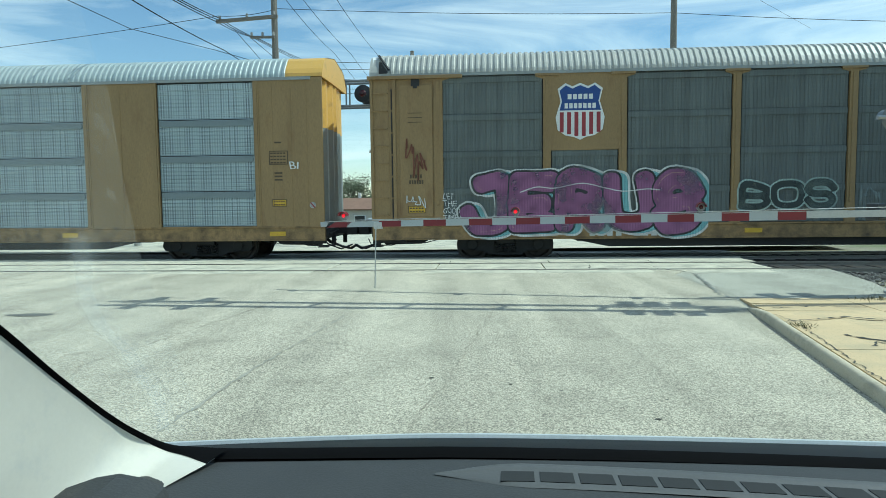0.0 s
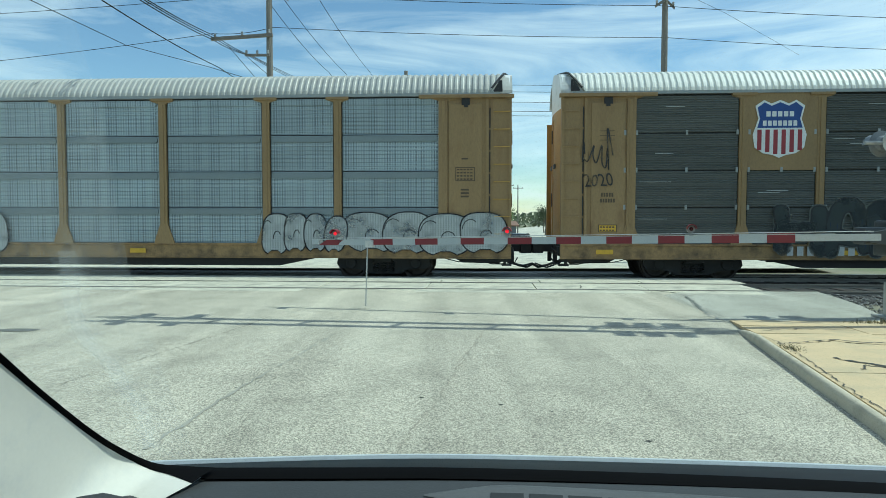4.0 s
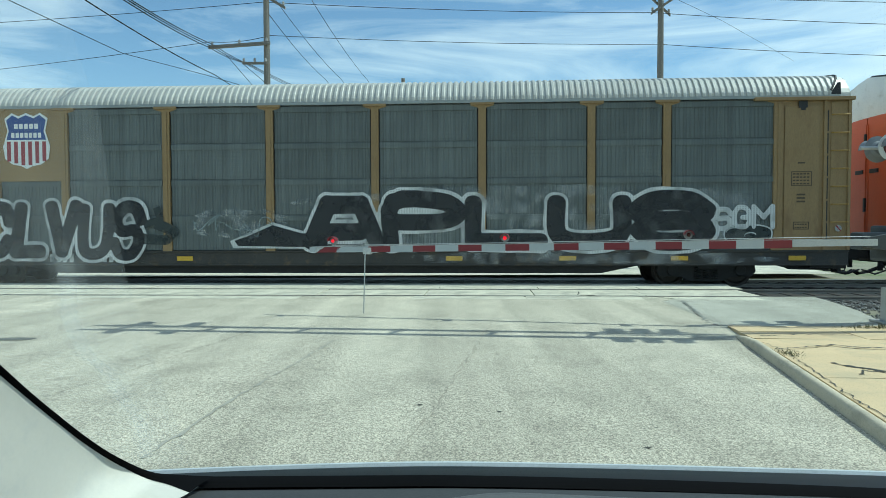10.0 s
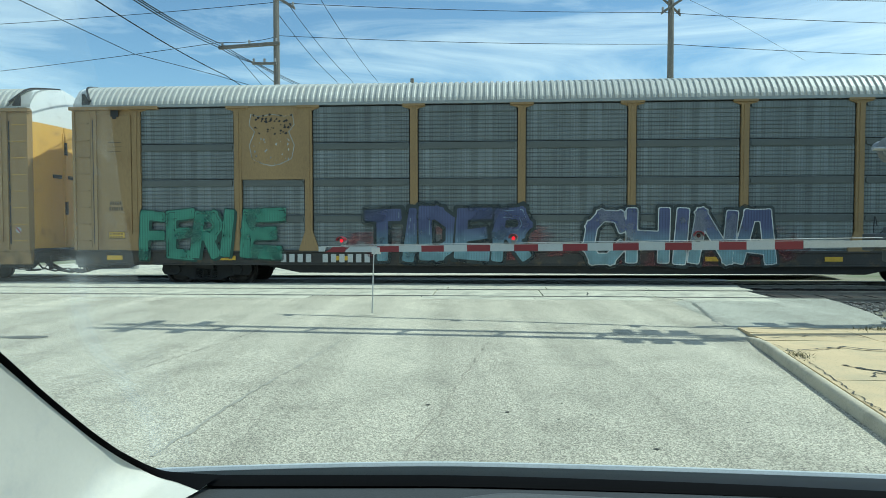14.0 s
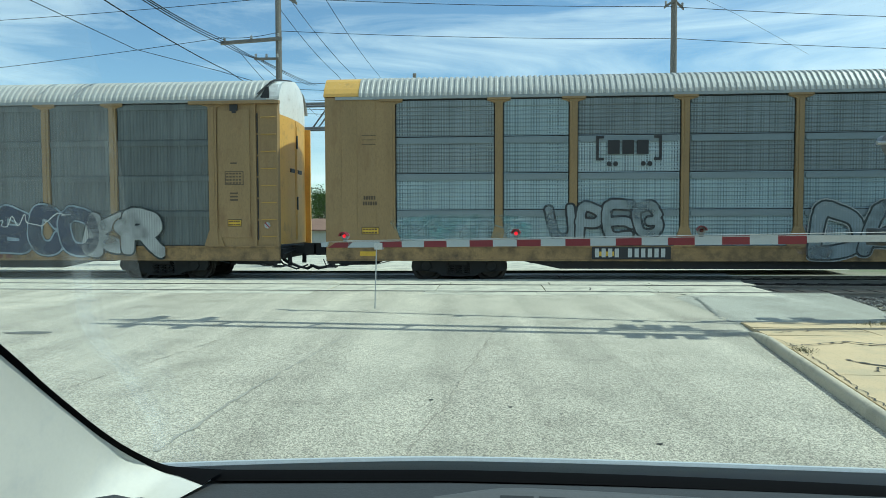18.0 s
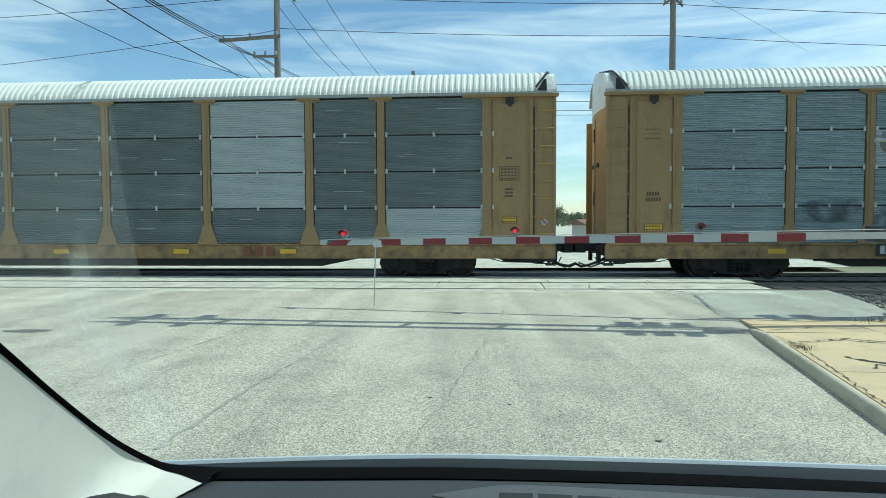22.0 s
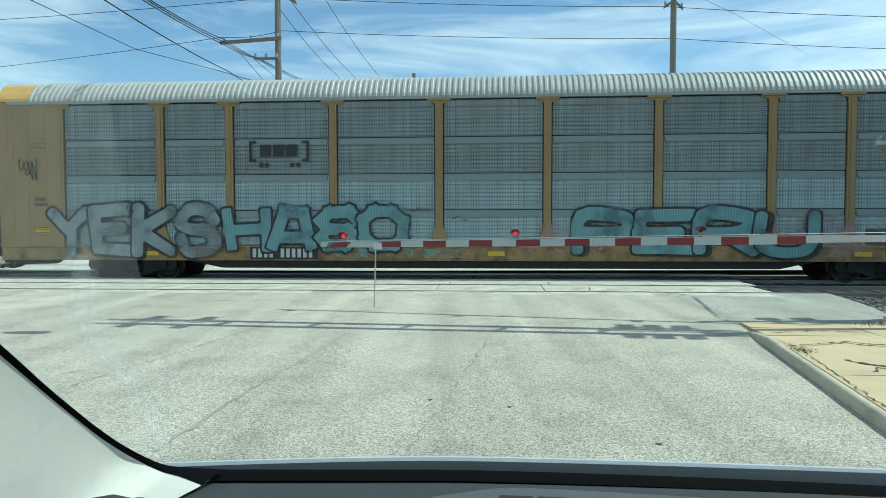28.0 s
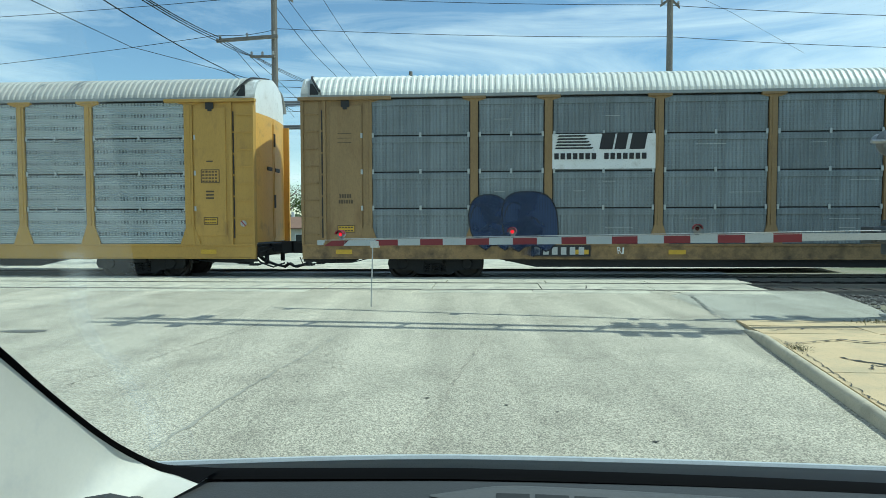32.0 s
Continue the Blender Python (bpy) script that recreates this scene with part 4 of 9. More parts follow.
def slot_mesh(tall):
    def make():
        bm = bmesh.new()
        if tall:
            box(bm, 0, 0.03, -0.035, -0.012, 0, 0.53)
        else:
            box(bm, 0, 0.22, -0.06, -0.04, 0.06, 0.24)
            box(bm, 0.05, 0.16, -0.06, -0.04, 0.0, 0.06)
        return finish(bm, "slot", P_BLACK)
    return cached(MESHES, ("slot", tall), make)


def clip_mesh():
    def make():
        bm = bmesh.new()
        box(bm, -0.03, 0.03, -0.05, -0.02, -0.07, 0.06, 0.008)
        return finish(bm, "clip", BOLT)
    return cached(MESHES, "clip", make)


def flat(me, car, y, mat, name, label=""):
    ob = new(name, me)
    me.materials.append(mat)
    ob.parent, ob.location = car, (0, 0, 0)
    if label:
        ob["label"] = label
    return ob


STROKES = {"A": "00 14 34 40/11 31", "B": "00 04 24 43 32 02/32 41 30 00", "C": "43 34 14 03 01 10 30 41", "D": "00 04 24 43 41 20 00", "E": "44 04 00 40/02 32", "F": "44 04 00/02 32",
           "G": "43 34 14 03 01 10 30 41 42 22", "H": "04 00/44 40/02 42", "I": "24 20", "J": "24 44 41 30 10 01", "K": "04 00/44 02 40", "L": "04 00 40", "M": "00 04 22 44 40",
           "N": "00 04 40 44", "O": "14 34 43 41 30 10 01 03 14", "P": "00 04 34 43 32 02", "Q": "14 34 43 41 30 10 01 03 14/22 40", "R": "00 04 34 43 32 02/22 40",
           "S": "43 34 14 03 12 32 41 30 10 01", "T": "04 44/24 20", "U": "04 01 10 30 41 44", "V": "04 20 44", "W": "04 10 22 30 44", "X": "04 40/00 44", "Y": "04 22 44/22 20"}
ROUND = "BCDGJOPQRSU"


def curved(pts, n=4):
    """A line of points rounded into a curve through them."""
    out = []
    for i in range(len(pts) - 1):
        p0, p1, p2, p3 = pts[max(0, i - 1)], pts[i], pts[i + 1], pts[min(len(pts) - 1, i + 2)]
        for k in range(n):
            t = k / n
            out.append(tuple(0.5 * (2 * p1[c] + (p2[c] - p0[c]) * t + (2 * p0[c] - 5 * p1[c] + 4 * p2[c] - p3[c]) * t * t + (3 * p1[c] - p0[c] - 3 * p2[c] + p3[c]) * t ** 3) for c in (0, 1)))
    return out + [pts[-1]]


class Wall:
    """A grid over a stretch of a car's side on which sprayed shapes are drawn as fields: below zero is paint."""

    def __init__(self, x0, x1, z0, z1, step=0.034, seed=1):
        self.xs, self.zs = np.arange(x0, x1 + step, step), np.arange(z0, z1 + step, step)
        self.x, self.z = np.meshgrid(self.xs, self.zs)
        rng = np.random.RandomState(seed)
        self.noise = np.zeros_like(self.x)
        for k in range(7):
            f, a = 1.2 * 1.6 ** k, rng.uniform(0, 6.28, 3)
            self.noise += np.sin(f * (self.x * math.cos(a[0]) + self.z * math.sin(a[0])) * 2 + a[1]) / 1.5 ** k * 0.4

    def stroke(self, pts, power=2.0):
        """The distance to a line of points; a high power makes the ends square."""
        best = np.full(self.x.shape, 9.0)
        for (ax, az), (bx, bz) in zip(pts, pts[1:]):
            ln = max(1e-4, math.hypot(bx - ax, bz - az))
            ux, uz = (bx - ax) / ln, (bz - az) / ln
            along = (self.x - ax) * ux + (self.z - az) * uz
            past = np.maximum(np.maximum(-along, along - ln), 0.0)
            side = np.abs((self.x - ax) * uz - (self.z - az) * ux)
            best = np.minimum(best, (past ** power + side ** power) ** (1 / power))
        return best

    def mesh(self, f, y, name="paint"):
        """The painted region as a flat mesh, with its outline cut through the grid's cells."""
        xs, zs = self.xs, self.zs
        verts, faces, seen = [], [], {}

        def at(i, j):
            if (i, j) not in seen:
                seen[i, j] = len(verts)
                verts.append((xs[i], y, zs[j]))
            return seen[i, j]

        def cut(i, j, k, l):
            key = (i, j, k, l) if (i, j) < (k, l) else (k, l, i, j)
            if key not in seen:
                t = f[j, i] / (f[j, i] - f[l, k])
                seen[key] = len(verts)
                verts.append((xs[i] + (xs[k] - xs[i]) * t, y, zs[j] + (zs[l] - zs[j]) * t))
            return seen[key]

        inside = f < 0
        count = inside[:-1, :-1].astype(int) + inside[1:, :-1] + inside[:-1, 1:] + inside[1:, 1:]
        for j in range(count.shape[0]):
            row = count[j]
            i = 0
            full = np.flatnonzero(row == 4)
            if len(full):
                for run in np.split(full, np.flatnonzero(np.diff(full) > 1) + 1):
                    a, b = int(run[0]), int(run[-1]) + 1
                    faces.append((at(a, j), at(b, j), at(b, j + 1), at(a, j + 1)))
            for i in np.flatnonzero((row > 0) & (row < 4)):
                i = int(i)
                ring = ((i, j), (i + 1, j), (i + 1, j + 1), (i, j + 1))
                face = []
                for (p, q), (r, t) in zip(ring, ring[1:] + ring[:1]):
                    if inside[q, p]:
                        face.append(at(p, q))
                    if inside[q, p] != inside[t, r]:
                        face.append(cut(p, q, r, t))
                if len(face) > 2:
                    faces.append(tuple(face))
        me = bpy.data.meshes.new(name)
        me.from_pydata(verts, [], faces)
        return me


def brush(bm, pts, half, y, round_ends=True):
    """A thick sprayed stroke: a flat strip along each leg and a blob at each turn."""
    step = 0
    n = len(pts)
    for i in range(n - 1):
        (ax, az), (bx, bz) = pts[i], pts[i + 1]
        d = Vector((bx - ax, bz - az))
        if d.length < 1e-5:
            continue
        d.normalize()
        p, q = half * (1.18 if i == 0 else 0.97), half * (1.12 if i == n - 2 else 1.0)
        e0, e1 = (half * 0.35 if i == 0 else 0), (half * 0.3 if i == n - 2 else 0)
        ax, az, bx, bz = ax - d.x * e0, az - d.y * e0, bx + d.x * e1, bz + d.y * e1
        yy = y - 0.0003 * (step % 9)
        step += 1
        bm.faces.new([bm.verts.new(v) for v in ((ax - d.y * p, yy, az + d.x * p), (ax + d.y * p, yy, az - d.x * p), (bx + d.y * q, yy, bz - d.x * q), (bx - d.y * q, yy, bz + d.x * q))])
    for i, (x, z) in enumerate(pts):
        if 0 < i < n - 1:
            yy = y - 0.0003 * (step % 9)
            step += 1
            bm.faces.new([bm.verts.new((x + half * math.cos(0.393 + k * 0.785), yy, z + half * math.sin(0.393 + k * 0.785))) for k in range(8)])


def word_art(car, word, x0, x1, z0, z1, fill, edge, seed=1, wobble=1.0, label="", halo=None, weight=0.15, rim=0.035, shine=None, shade=True, style="bubble", glow_rim=0.05, slant=0.0, lap=0.12, cast=None):
    """A sprayed word: every letter a thick uneven stroke that overlaps its neighbour, with outline, cast edge, halo and thin inner strokes."""
    rnd = random.Random(seed)
    cells = [0.55 if c == "I" else 1.2 if c in "MW" else 1.0 for c in word]
    unit = (x1 - x0) / sum(cells)
    h = z1 - z0
    out = rim * h + (glow_rim * h if halo else 0) + 0.06
    wall = Wall(x0 - out, x1 + out, z0 - out, z1 + out, 0.034, seed)
    fields, middles = [], []
    x = x0
    for c, cell in zip(word, cells):
        w = unit * cell
        half = min(weight * h, 0.21 * unit) * 0.86 * rnd.uniform(0.92, 1.1)
        pad = half + rim * h
        lean, lift, grow = rnd.uniform(-0.14, 0.14) * wobble + slant, rnd.uniform(-0.06, 0.06) * h * wobble, rnd.uniform(0.92, 1.04)
        d = None
        for stroke in STROKES[c].split("/"):
            pts = []
            for q in stroke.split():
                u, v = int(q[0]) / 4 + rnd.uniform(-0.06, 0.06) * wobble, int(q[1]) / 4 + rnd.uniform(-0.05, 0.05) * wobble
                zz = z0 + pad + lift * 0.5 + v * grow * (h - 2 * pad)
                pts.append((x + pad * (0.8 - lap) + u * (w - (1.6 - 2.4 * lap) * pad) + lean * (v - 0.5) * h * 0.5, min(z1 - half * 0.6, max(z0 + half * 0.6, zz))))
            if style == "wild" and rnd.random() < 0.6:
                ex, ez = pts[-1]
                pts.append((ex + rnd.choice((-1, 1)) * rnd.uniform(0.1, 0.3) * w, ez + rnd.uniform(-0.12, 0.16) * h))
            if style != "block" and (c in ROUND or style == "wild"):
                pts = curved(pts)
            g = wall.stroke(pts, 7.0 if style == "block" else 2.4)
            d = g if d is None else np.minimum(d, g)
        swell = 1.0 + (0.05 if style == "block" else 0.13) * wall.noise * min(wobble, 1.3) + (0.0 if style == "block" else 0.12 * (wall.z - (z0 + z1) / 2) / h)
        fields.append(d - half * swell)
        middles.append(x + w / 2)
        x += w
    r = rim * h
    solid = np.minimum.reduce(fields)
    inner = np.full(wall.x.shape, 9.0)
    for i, d in enumerate(fields):
        g = d
        for e in fields[i + 1:]:
            g = np.maximum(g, r * 0.8 - e)
        inner = np.minimum(inner, g)
    y = -1.533
    outer = solid - r
    if shade and not halo:
        k, m = max(1, int(0.05 * h / 0.034)), max(1, int(0.04 * h / 0.034))
        moved = np.full(solid.shape, 9.0)
        moved[:-m, k:] = solid[m:, :-k]
        outer = np.minimum(outer, moved - r * 0.4)
    top = flat(wall.mesh(outer, y), car, 0, edge, "graffiti", label or "sprayed graffiti lettering with a thick uneven outline")
    flat(wall.mesh(inner, y - 0.005), top, 0, fill, "fill")
    if cast:
        k, m = int(0.11 * h / 0.034), max(1, int(0.03 * h / 0.034))
        moved = np.full(solid.shape, 9.0)
        moved[:-m, k:] = solid[m:, :-k]
        flat(wall.mesh(moved - r * 0.6, y + 0.002), top, 0, cast, "cast_edge")
        solid = np.minimum(solid, moved)
    if halo:
        flat(wall.mesh(solid - r - glow_rim * h * (1 + 0.25 * wall.noise), y + 0.004), top, 0, halo, "halo")
    if shine:
        line = np.maximum(np.abs(inner + 0.40 * min(weight * h, 0.19 * unit)) - 0.012, 0.12 - wall.noise * np.sign(wall.z - z0 - 0.45 * h))
        tagged(flat(wall.mesh(line, y - 0.0095), top, 0, shine, "shine"), kind="stuff")
    return top


def tag_line(car, word, x0, x1, z0, z1, mat, seed=3):
    """A thin one-colour tag."""
    return flat(lettering(word, x0, x1, z0, z1, -1.534, 0.0, -0.12, 0.9, seed), car, 0, mat, "graffiti_tag")


def bar_mesh(mat):
    def make():
        bm = bmesh.new()
        box(bm, 0, 1, 0, 0.004, 0, 1)
        return finish(bm, "bar", mat)
    return cached(MESHES, ("bar", mat.name), make)


def bars(car, x0, x1, z0, z1, n, mat, y=-1.512, gap=0.35, name="stencil", skip=()):
    """Plain bars in place of writing."""
    w = (x1 - x0) / n
    for i in range(n):
        if i not in skip:
            piece(name, bar_mesh(mat), car, (x0 + i * w, y, z0), scale=((1 - gap) * w, 1, z1 - z0))


def frame_box(car, x0, x1, z0, z1, mat, fill=None, lines=3, y=-1.502, t=0.02):
    """A stencilled panel: outline with lines of small bars."""
    bm = bmesh.new()
    for a in ((x0, x1, z0, z0 + t), (x0, x1, z1 - t, z1), (x0, x0 + t, z0 + t, z1 - t), (x1 - t, x1, z0 + t, z1 - t)):
        box(bm, a[0], a[1], y, y + 0.005, a[2], a[3])
    for i in range(lines):
        z = z0 + (z1 - z0) * (i + 0.65) / (lines + 0.4)
        n = 5
        for j in range(n):
            w = (x1 - x0 - 0.08) / n
            box(bm, x0 + 0.04 + j * w, x0 + 0.04 + (j + 0.7) * w, y, y + 0.005, z - 0.02, z + 0.015)
    ob = tagged(part("stencil_panel", bm, mat, car), kind="stuff")
    if fill:
        bm = bmesh.new()
        box(bm, x0, x1, y + 0.006, y + 0.012, z0, z1)
        part("plate", bm, fill, ob)
    return ob


def disc(bm, x, z, r, y, n=20):
    return prism(bm, [(x + r * math.cos(2 * math.pi * i / n), z + r * math.sin(2 * math.pi * i / n)) for i in range(n)], y, y + 0.004)


def shield(car, x, z, w, h):
    """A shield: white rim, blue head with pale bars, red stripes."""
    def outline(g):
        pts = []
        for u, v in ((-0.46, 0.40), (-0.30, 0.50), (-0.16, 0.44), (0, 0.50), (0.16, 0.44), (0.30, 0.50), (0.46, 0.40), (0.40, 0.18), (0.50, -0.10), (0.46, -0.32), (0.30, -0.42), (0.12, -0.45), (0, -0.50),
                     (-0.12, -0.45), (-0.30, -0.42), (-0.46, -0.32), (-0.50, -0.10), (-0.40, 0.18)):
            pts.append((x + u * w * g, z + v * h * g))
        return pts
    y = -1.52
    bm = bmesh.new()
    prism(bm, outline(1.0), y, y + 0.006)
    sh = part("shield", bm, P_WHITE, car, "shield with a blue head and red and white stripes")
    bm = bmesh.new()
    prism(bm, [(x - 0.42 * w, z + 0.37 * h), (x - 0.29 * w, z + 0.46 * h), (x - 0.16 * w, z + 0.40 * h), (x, z + 0.46 * h), (x + 0.16 * w, z + 0.40 * h), (x + 0.29 * w, z + 0.46 * h), (x + 0.42 * w, z + 0.37 * h),
               (x + 0.37 * w, z + 0.18 * h), (x + 0.42 * w, z + 0.02 * h), (x - 0.42 * w, z + 0.02 * h), (x - 0.37 * w, z + 0.18 * h)], y - 0.004, y)
    part("shield_head", bm, P_BLUE, sh)
    for zz, ww, count in ((0.26, 0.27, 5), (0.10, 0.33, 7)):
        for i in range(count):
            bm = bmesh.new()
            c, g = x + ww * w * (2 * (i + 0.5) / count - 1), ww * w / count
            box(bm, c - g * 0.72, c + g * 0.72, y - 0.008, y - 0.004, z + (zz - 0.045) * h, z + (zz + 0.045) * h)
            part("bar", bm, P_WHITE, sh)
    for i in range(6):
        u = -0.375 + i * 0.15
        low = -0.36 - 0.09 * (1 - abs(u) / 0.4)
        bm = bmesh.new()
        box(bm, x + (u - 0.04) * w, x + (u + 0.04) * w, y - 0.004, y, z + low * h, z - 0.01 * h)
        part("stripe", bm, P_RED, sh)
    return sh


def block_mark(car, shapes, mat, y=-1.52, name="emblem", label=""):
    """An emblem drawn as plain slanted blocks: (x0, x1, z0, z1, slant)."""
    bm = bmesh.new()
    for x0, x1, z0, z1, s in shapes:
        prism(bm, [(x0, z0), (x1, z0), (x1 + s, z1), (x0 + s, z1)], y, y + 0.005)
    return part(name, bm, mat, car, label)


def loop_mark(car, x, z, w, h, t, mat, y=-1.52):
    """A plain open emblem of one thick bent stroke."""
    bm = bmesh.new()
    for a, b, c, d in ((x, x + w * 0.40, z + h - t, z + h), (x, x + t, z, z + h), (x, x + w * 0.40, z, z + t), (x + w * 0.5 - t / 2, x + w * 0.5 + t / 2, z, z + h), (x + w - t, x + w, z, z + h)):
        box(bm, a, b, y - 0.002 * (a > x), y + 0.004, c, d)
    prism(bm, [(x + w * 0.5, z + h), (x + w * 0.5 + t * 1.2, z + h), (x + w, z), (x + w - t * 1.2, z)], y - 0.004, y + 0.004)
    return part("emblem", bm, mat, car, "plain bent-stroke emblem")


def autorack(k, label, body=None, style="plaid", panels=None, band=None, roof=None, cap=False, solid=(), override=None, flare=True, post=None, end=None, sill=None, clips=False):
    """One covered car carrier, its left end at x = 0."""
    body, panels, roof = body or YELLOW, panels or SILVER, roof or ROOF
    post, end = post or body, end or YELLOW_CAP_SUNLIT
    band = band or (BAND_D if panels in (DARK, SOOT) else BAND)
    car = thing("autorack_car", label, "railway car", group="cars of the passing train")
    piece("underframe", under_mesh(), car)
    for sy in (1, -1):
        piece("side_sill", sill_mesh(), car, mat=sill or (SILL_YELLOW if body == YELLOW else body), scale=(1, sy, 1))
    piece("roof", roof_mesh(cap), car, mat=roof)
    bm = bmesh.new()
    box(bm, 0.3, CAR - 0.3, -1.53, -1.40, 4.79, 4.87)
    part("eave", bm, TRIM, car)
    bm = bmesh.new()
    box(bm, 1.2, CAR - 1.2, 1.40, 1.46, 0.88, 4.88)
    for x in BAYS:
        box(bm, x - 0.1, x + 0.1, 1.46, 1.52, 0.88, 4.8)
    part("far_side", bm, panels, car)
    # Added black sheet: its colour stands in for shade in the panel gaps.
    bm = bmesh.new()
    box(bm, 1.2, CAR - 1.2, -1.425, -1.405, 0.9, 4.84)
    part("inner_lining", bm, BLACK, car)
    edge = 0.10 if flare is None else 0.131
    seam = 0.034 if style == "rib" or clips else 0.004 if style == "dark" else 0.022
    # Pale strips stand in for daylight coming through the ribbed panels.
    if style == "rib" or clips:
        rnd = random.Random(k * 7 + 1)
        bm = bmesh.new()
        for a, b in zip(BAYS, BAYS[1:]):
            for hi in LEVELS[1:]:
                for q in range(rnd.choice((0, 1, 1, 2))):
                    x, ln = rnd.uniform(a + 0.2, b - 0.9), rnd.uniform(0.25, 0.9)
                    z = hi - rnd.choice((0.3, 0.32, 0.55, 0.6, 0.2))
                    box(bm, x, min(x + ln, b - 0.15), FACE - 0.031, FACE - 0.02, z, z + 0.012)
        part("bright_slits", bm, P_NUM, car, "thin pale strips painted as daylight through the side panels")
    for i, (a, b) in enumerate(zip(BAYS, BAYS[1:])):
        if i in solid:
            bm = bmesh.new()
            box(bm, a + 0.02, b - 0.02, -1.49, -1.43, 0.88, 4.80)
            box(bm, (a + b) / 2 - 0.015, (a + b) / 2 + 0.015, -1.50, -1.49, 0.9, 4.78)
            part("solid_plate", bm, body, car)
            continue
        for j, (lo, hi) in enumerate(zip(LEVELS, LEVELS[1:])):
            m = (override or {}).get((i, j), (override or {}).get((i, None), (override or {}).get((None, j), panels)))
            st = "rib" if m in (RIB, RIB_B, RIB_D) else style
            ob = piece("panel", panel_mesh(st, b - a - 2 * edge, hi - lo - seam), car, (a + edge, FACE, lo), m)
            if st in ("plaid", "dark"):
                ob.material_slots[1].link = "OBJECT"
                ob.material_slots[1].material = band if j < 3 and st == "plaid" else m
    for x in BAYS:
        piece("post", post_mesh(flare), car, (x, FACE, 0), post)
        if style == "rib" or clips:
            after = [b for b in BAYS if b > x]
            for z in LEVELS[1:4]:
                for s in (-0.15, 0.15) + (((after[0] - x) / 2,) if after else ()):
                    piece("clip", clip_mesh(), car, (x + s, FACE, z), TRIM if panels in (RIB_S, RIB_G) else None)
    for side in (0, 1):
        at = Matrix.Identity(4) if side == 0 else Matrix.Translation((CAR, 0, 0)) @ Matrix.Scale(-1, 4, (1, 0, 0))
        sgn = 1 if side == 0 else -1
        x0 = 0 if side == 0 else CAR
        if cap:
            bm = bmesh.new()
            box(bm, min(x0, x0 + sgn * 1.88), max(x0, x0 + sgn * 1.88), -1.49, -1.43, 0.88, 4.86)
            box(bm, min(x0 + sgn * 0.85, x0 + sgn * 0.87), max(x0 + sgn * 0.85, x0 + sgn * 0.87), -1.497, -1.49, 0.9, 4.8)
            for d in (0.42, 1.36):
                box(bm, min(x0 + sgn * d, x0 + sgn * (d + 0.02)), max(x0 + sgn * d, x0 + sgn * (d + 0.02)), -1.496, -1.49, 0.9, 4.8)
            part("corner_plate", bm, body, car)
            stencils(car, x0, sgn, k)
            bm = bmesh.new()
            sheet(bm, [[(x0 + sgn * d, y, z + 0.02) for y, z in SECTION] for d in (-0.03, 0.0, 0.5, 1.0)])
            prism(bm, [(y * 0.99, z + 0.01) for y, z in SECTION], min(x0 - sgn * 0.02, x0 + sgn * 0.03), max(x0 - sgn * 0.02, x0 + sgn * 0.03), "x")
            part("roof_cap", bm, end, car, "bright yellow roof end cap")
        else:
            piece("corner_plate", corner_mesh(0), car, (x0, FACE, 0.89), body, scale=(sgn, 1, 1))
            for i in range(6):
                piece("slot", slot_mesh(True), car, (x0 + sgn * 0.555, FACE, 1.05 + i * 0.58), scale=(sgn, 1, 1))
            piece("slot", slot_mesh(False), car, (x0 + sgn * 1.10, FACE, 4.49), scale=(sgn, 1, 1))
            stencils(car, x0, sgn, k, P_NUM if body == MAROON else None)
            lad = piece("ladder", ladder_mesh(), car, (x0, FACE, 0), body, scale=(sgn, 1, 1))
            # Right-end rungs take a lighter yellow that stands in for sunlight on them.
            for i in range(8):
                piece("rung", rung_mesh(), lad, (0.0, 0, 1.15 + i * 0.46), mat=None if side and body != MAROON else body)
        # Sun and shade are put into the doors' paint: right ends brighter yellow.
        leaf = SUNLIT_RED if body == RUST_RED else MAROON if body == MAROON else YELLOW_CAP_SUNLIT if side else SHADED_YELLOW
        if not cap:
            piece("corner_flange", end_mesh("flange"), car, (x0, 1.44, 0), leaf, scale=(sgn, 1, 1))
        if cap:
            for s in (-1, 1):
                piece("end_door", end_mesh("fold"), car, (x0 + sgn * 0.12, 0, 0.92), TRIM, scale=(sgn, s, 1), label="folded grey end door")
                piece("end_door_top", end_mesh("fold_top"), car, (x0 + sgn * 0.12, 0, 0.92), end, scale=(sgn, s, 1))
        else:
            piece("gable", end_mesh("gable"), car, (x0, 0, 0), WHITE, scale=(sgn, 1, 1), label="white end gable")
            piece("end_hood", hood_mesh(), car, (x0, 0, 0), HOODWHITE if k % 3 else ROOF, scale=(sgn, 1, 1), label="pale roof shoulder over the end doors")
            piece("roof_edge", edge_mesh(), car, (x0, 0, 0), scale=(sgn, 1, 1))
            for s in (-1, 1):
                d = piece("end_door", end_mesh("leaf"), car, (x0, 0, 0.92), leaf, scale=(sgn, s, 1))
                piece("latch", end_mesh("latch"), d)
            for z in (1.90, 3.68):
                piece("catch", end_mesh("catch"), car, (x0, 0, z), scale=(sgn, 1, 1))
        piece("coupler", coupler_mesh(), car, (x0, 0, 0), scale=(sgn, 1, 1))
        piece("air_hose", hose_mesh(k + side), car, (x0, 0, 0), scale=(sgn, 1, 1))
        truck(car, x0 + (3.57 if sgn > 0 else -3.47), k)
    rnd = random.Random(k + 60)
    for x in (1.15, 4.35, 7.45, 9.95, 13.85, 17.3, 20.3, 23.2, 26.2):
        if rnd.random() < 0.4:
            continue
        bm = bmesh.new()
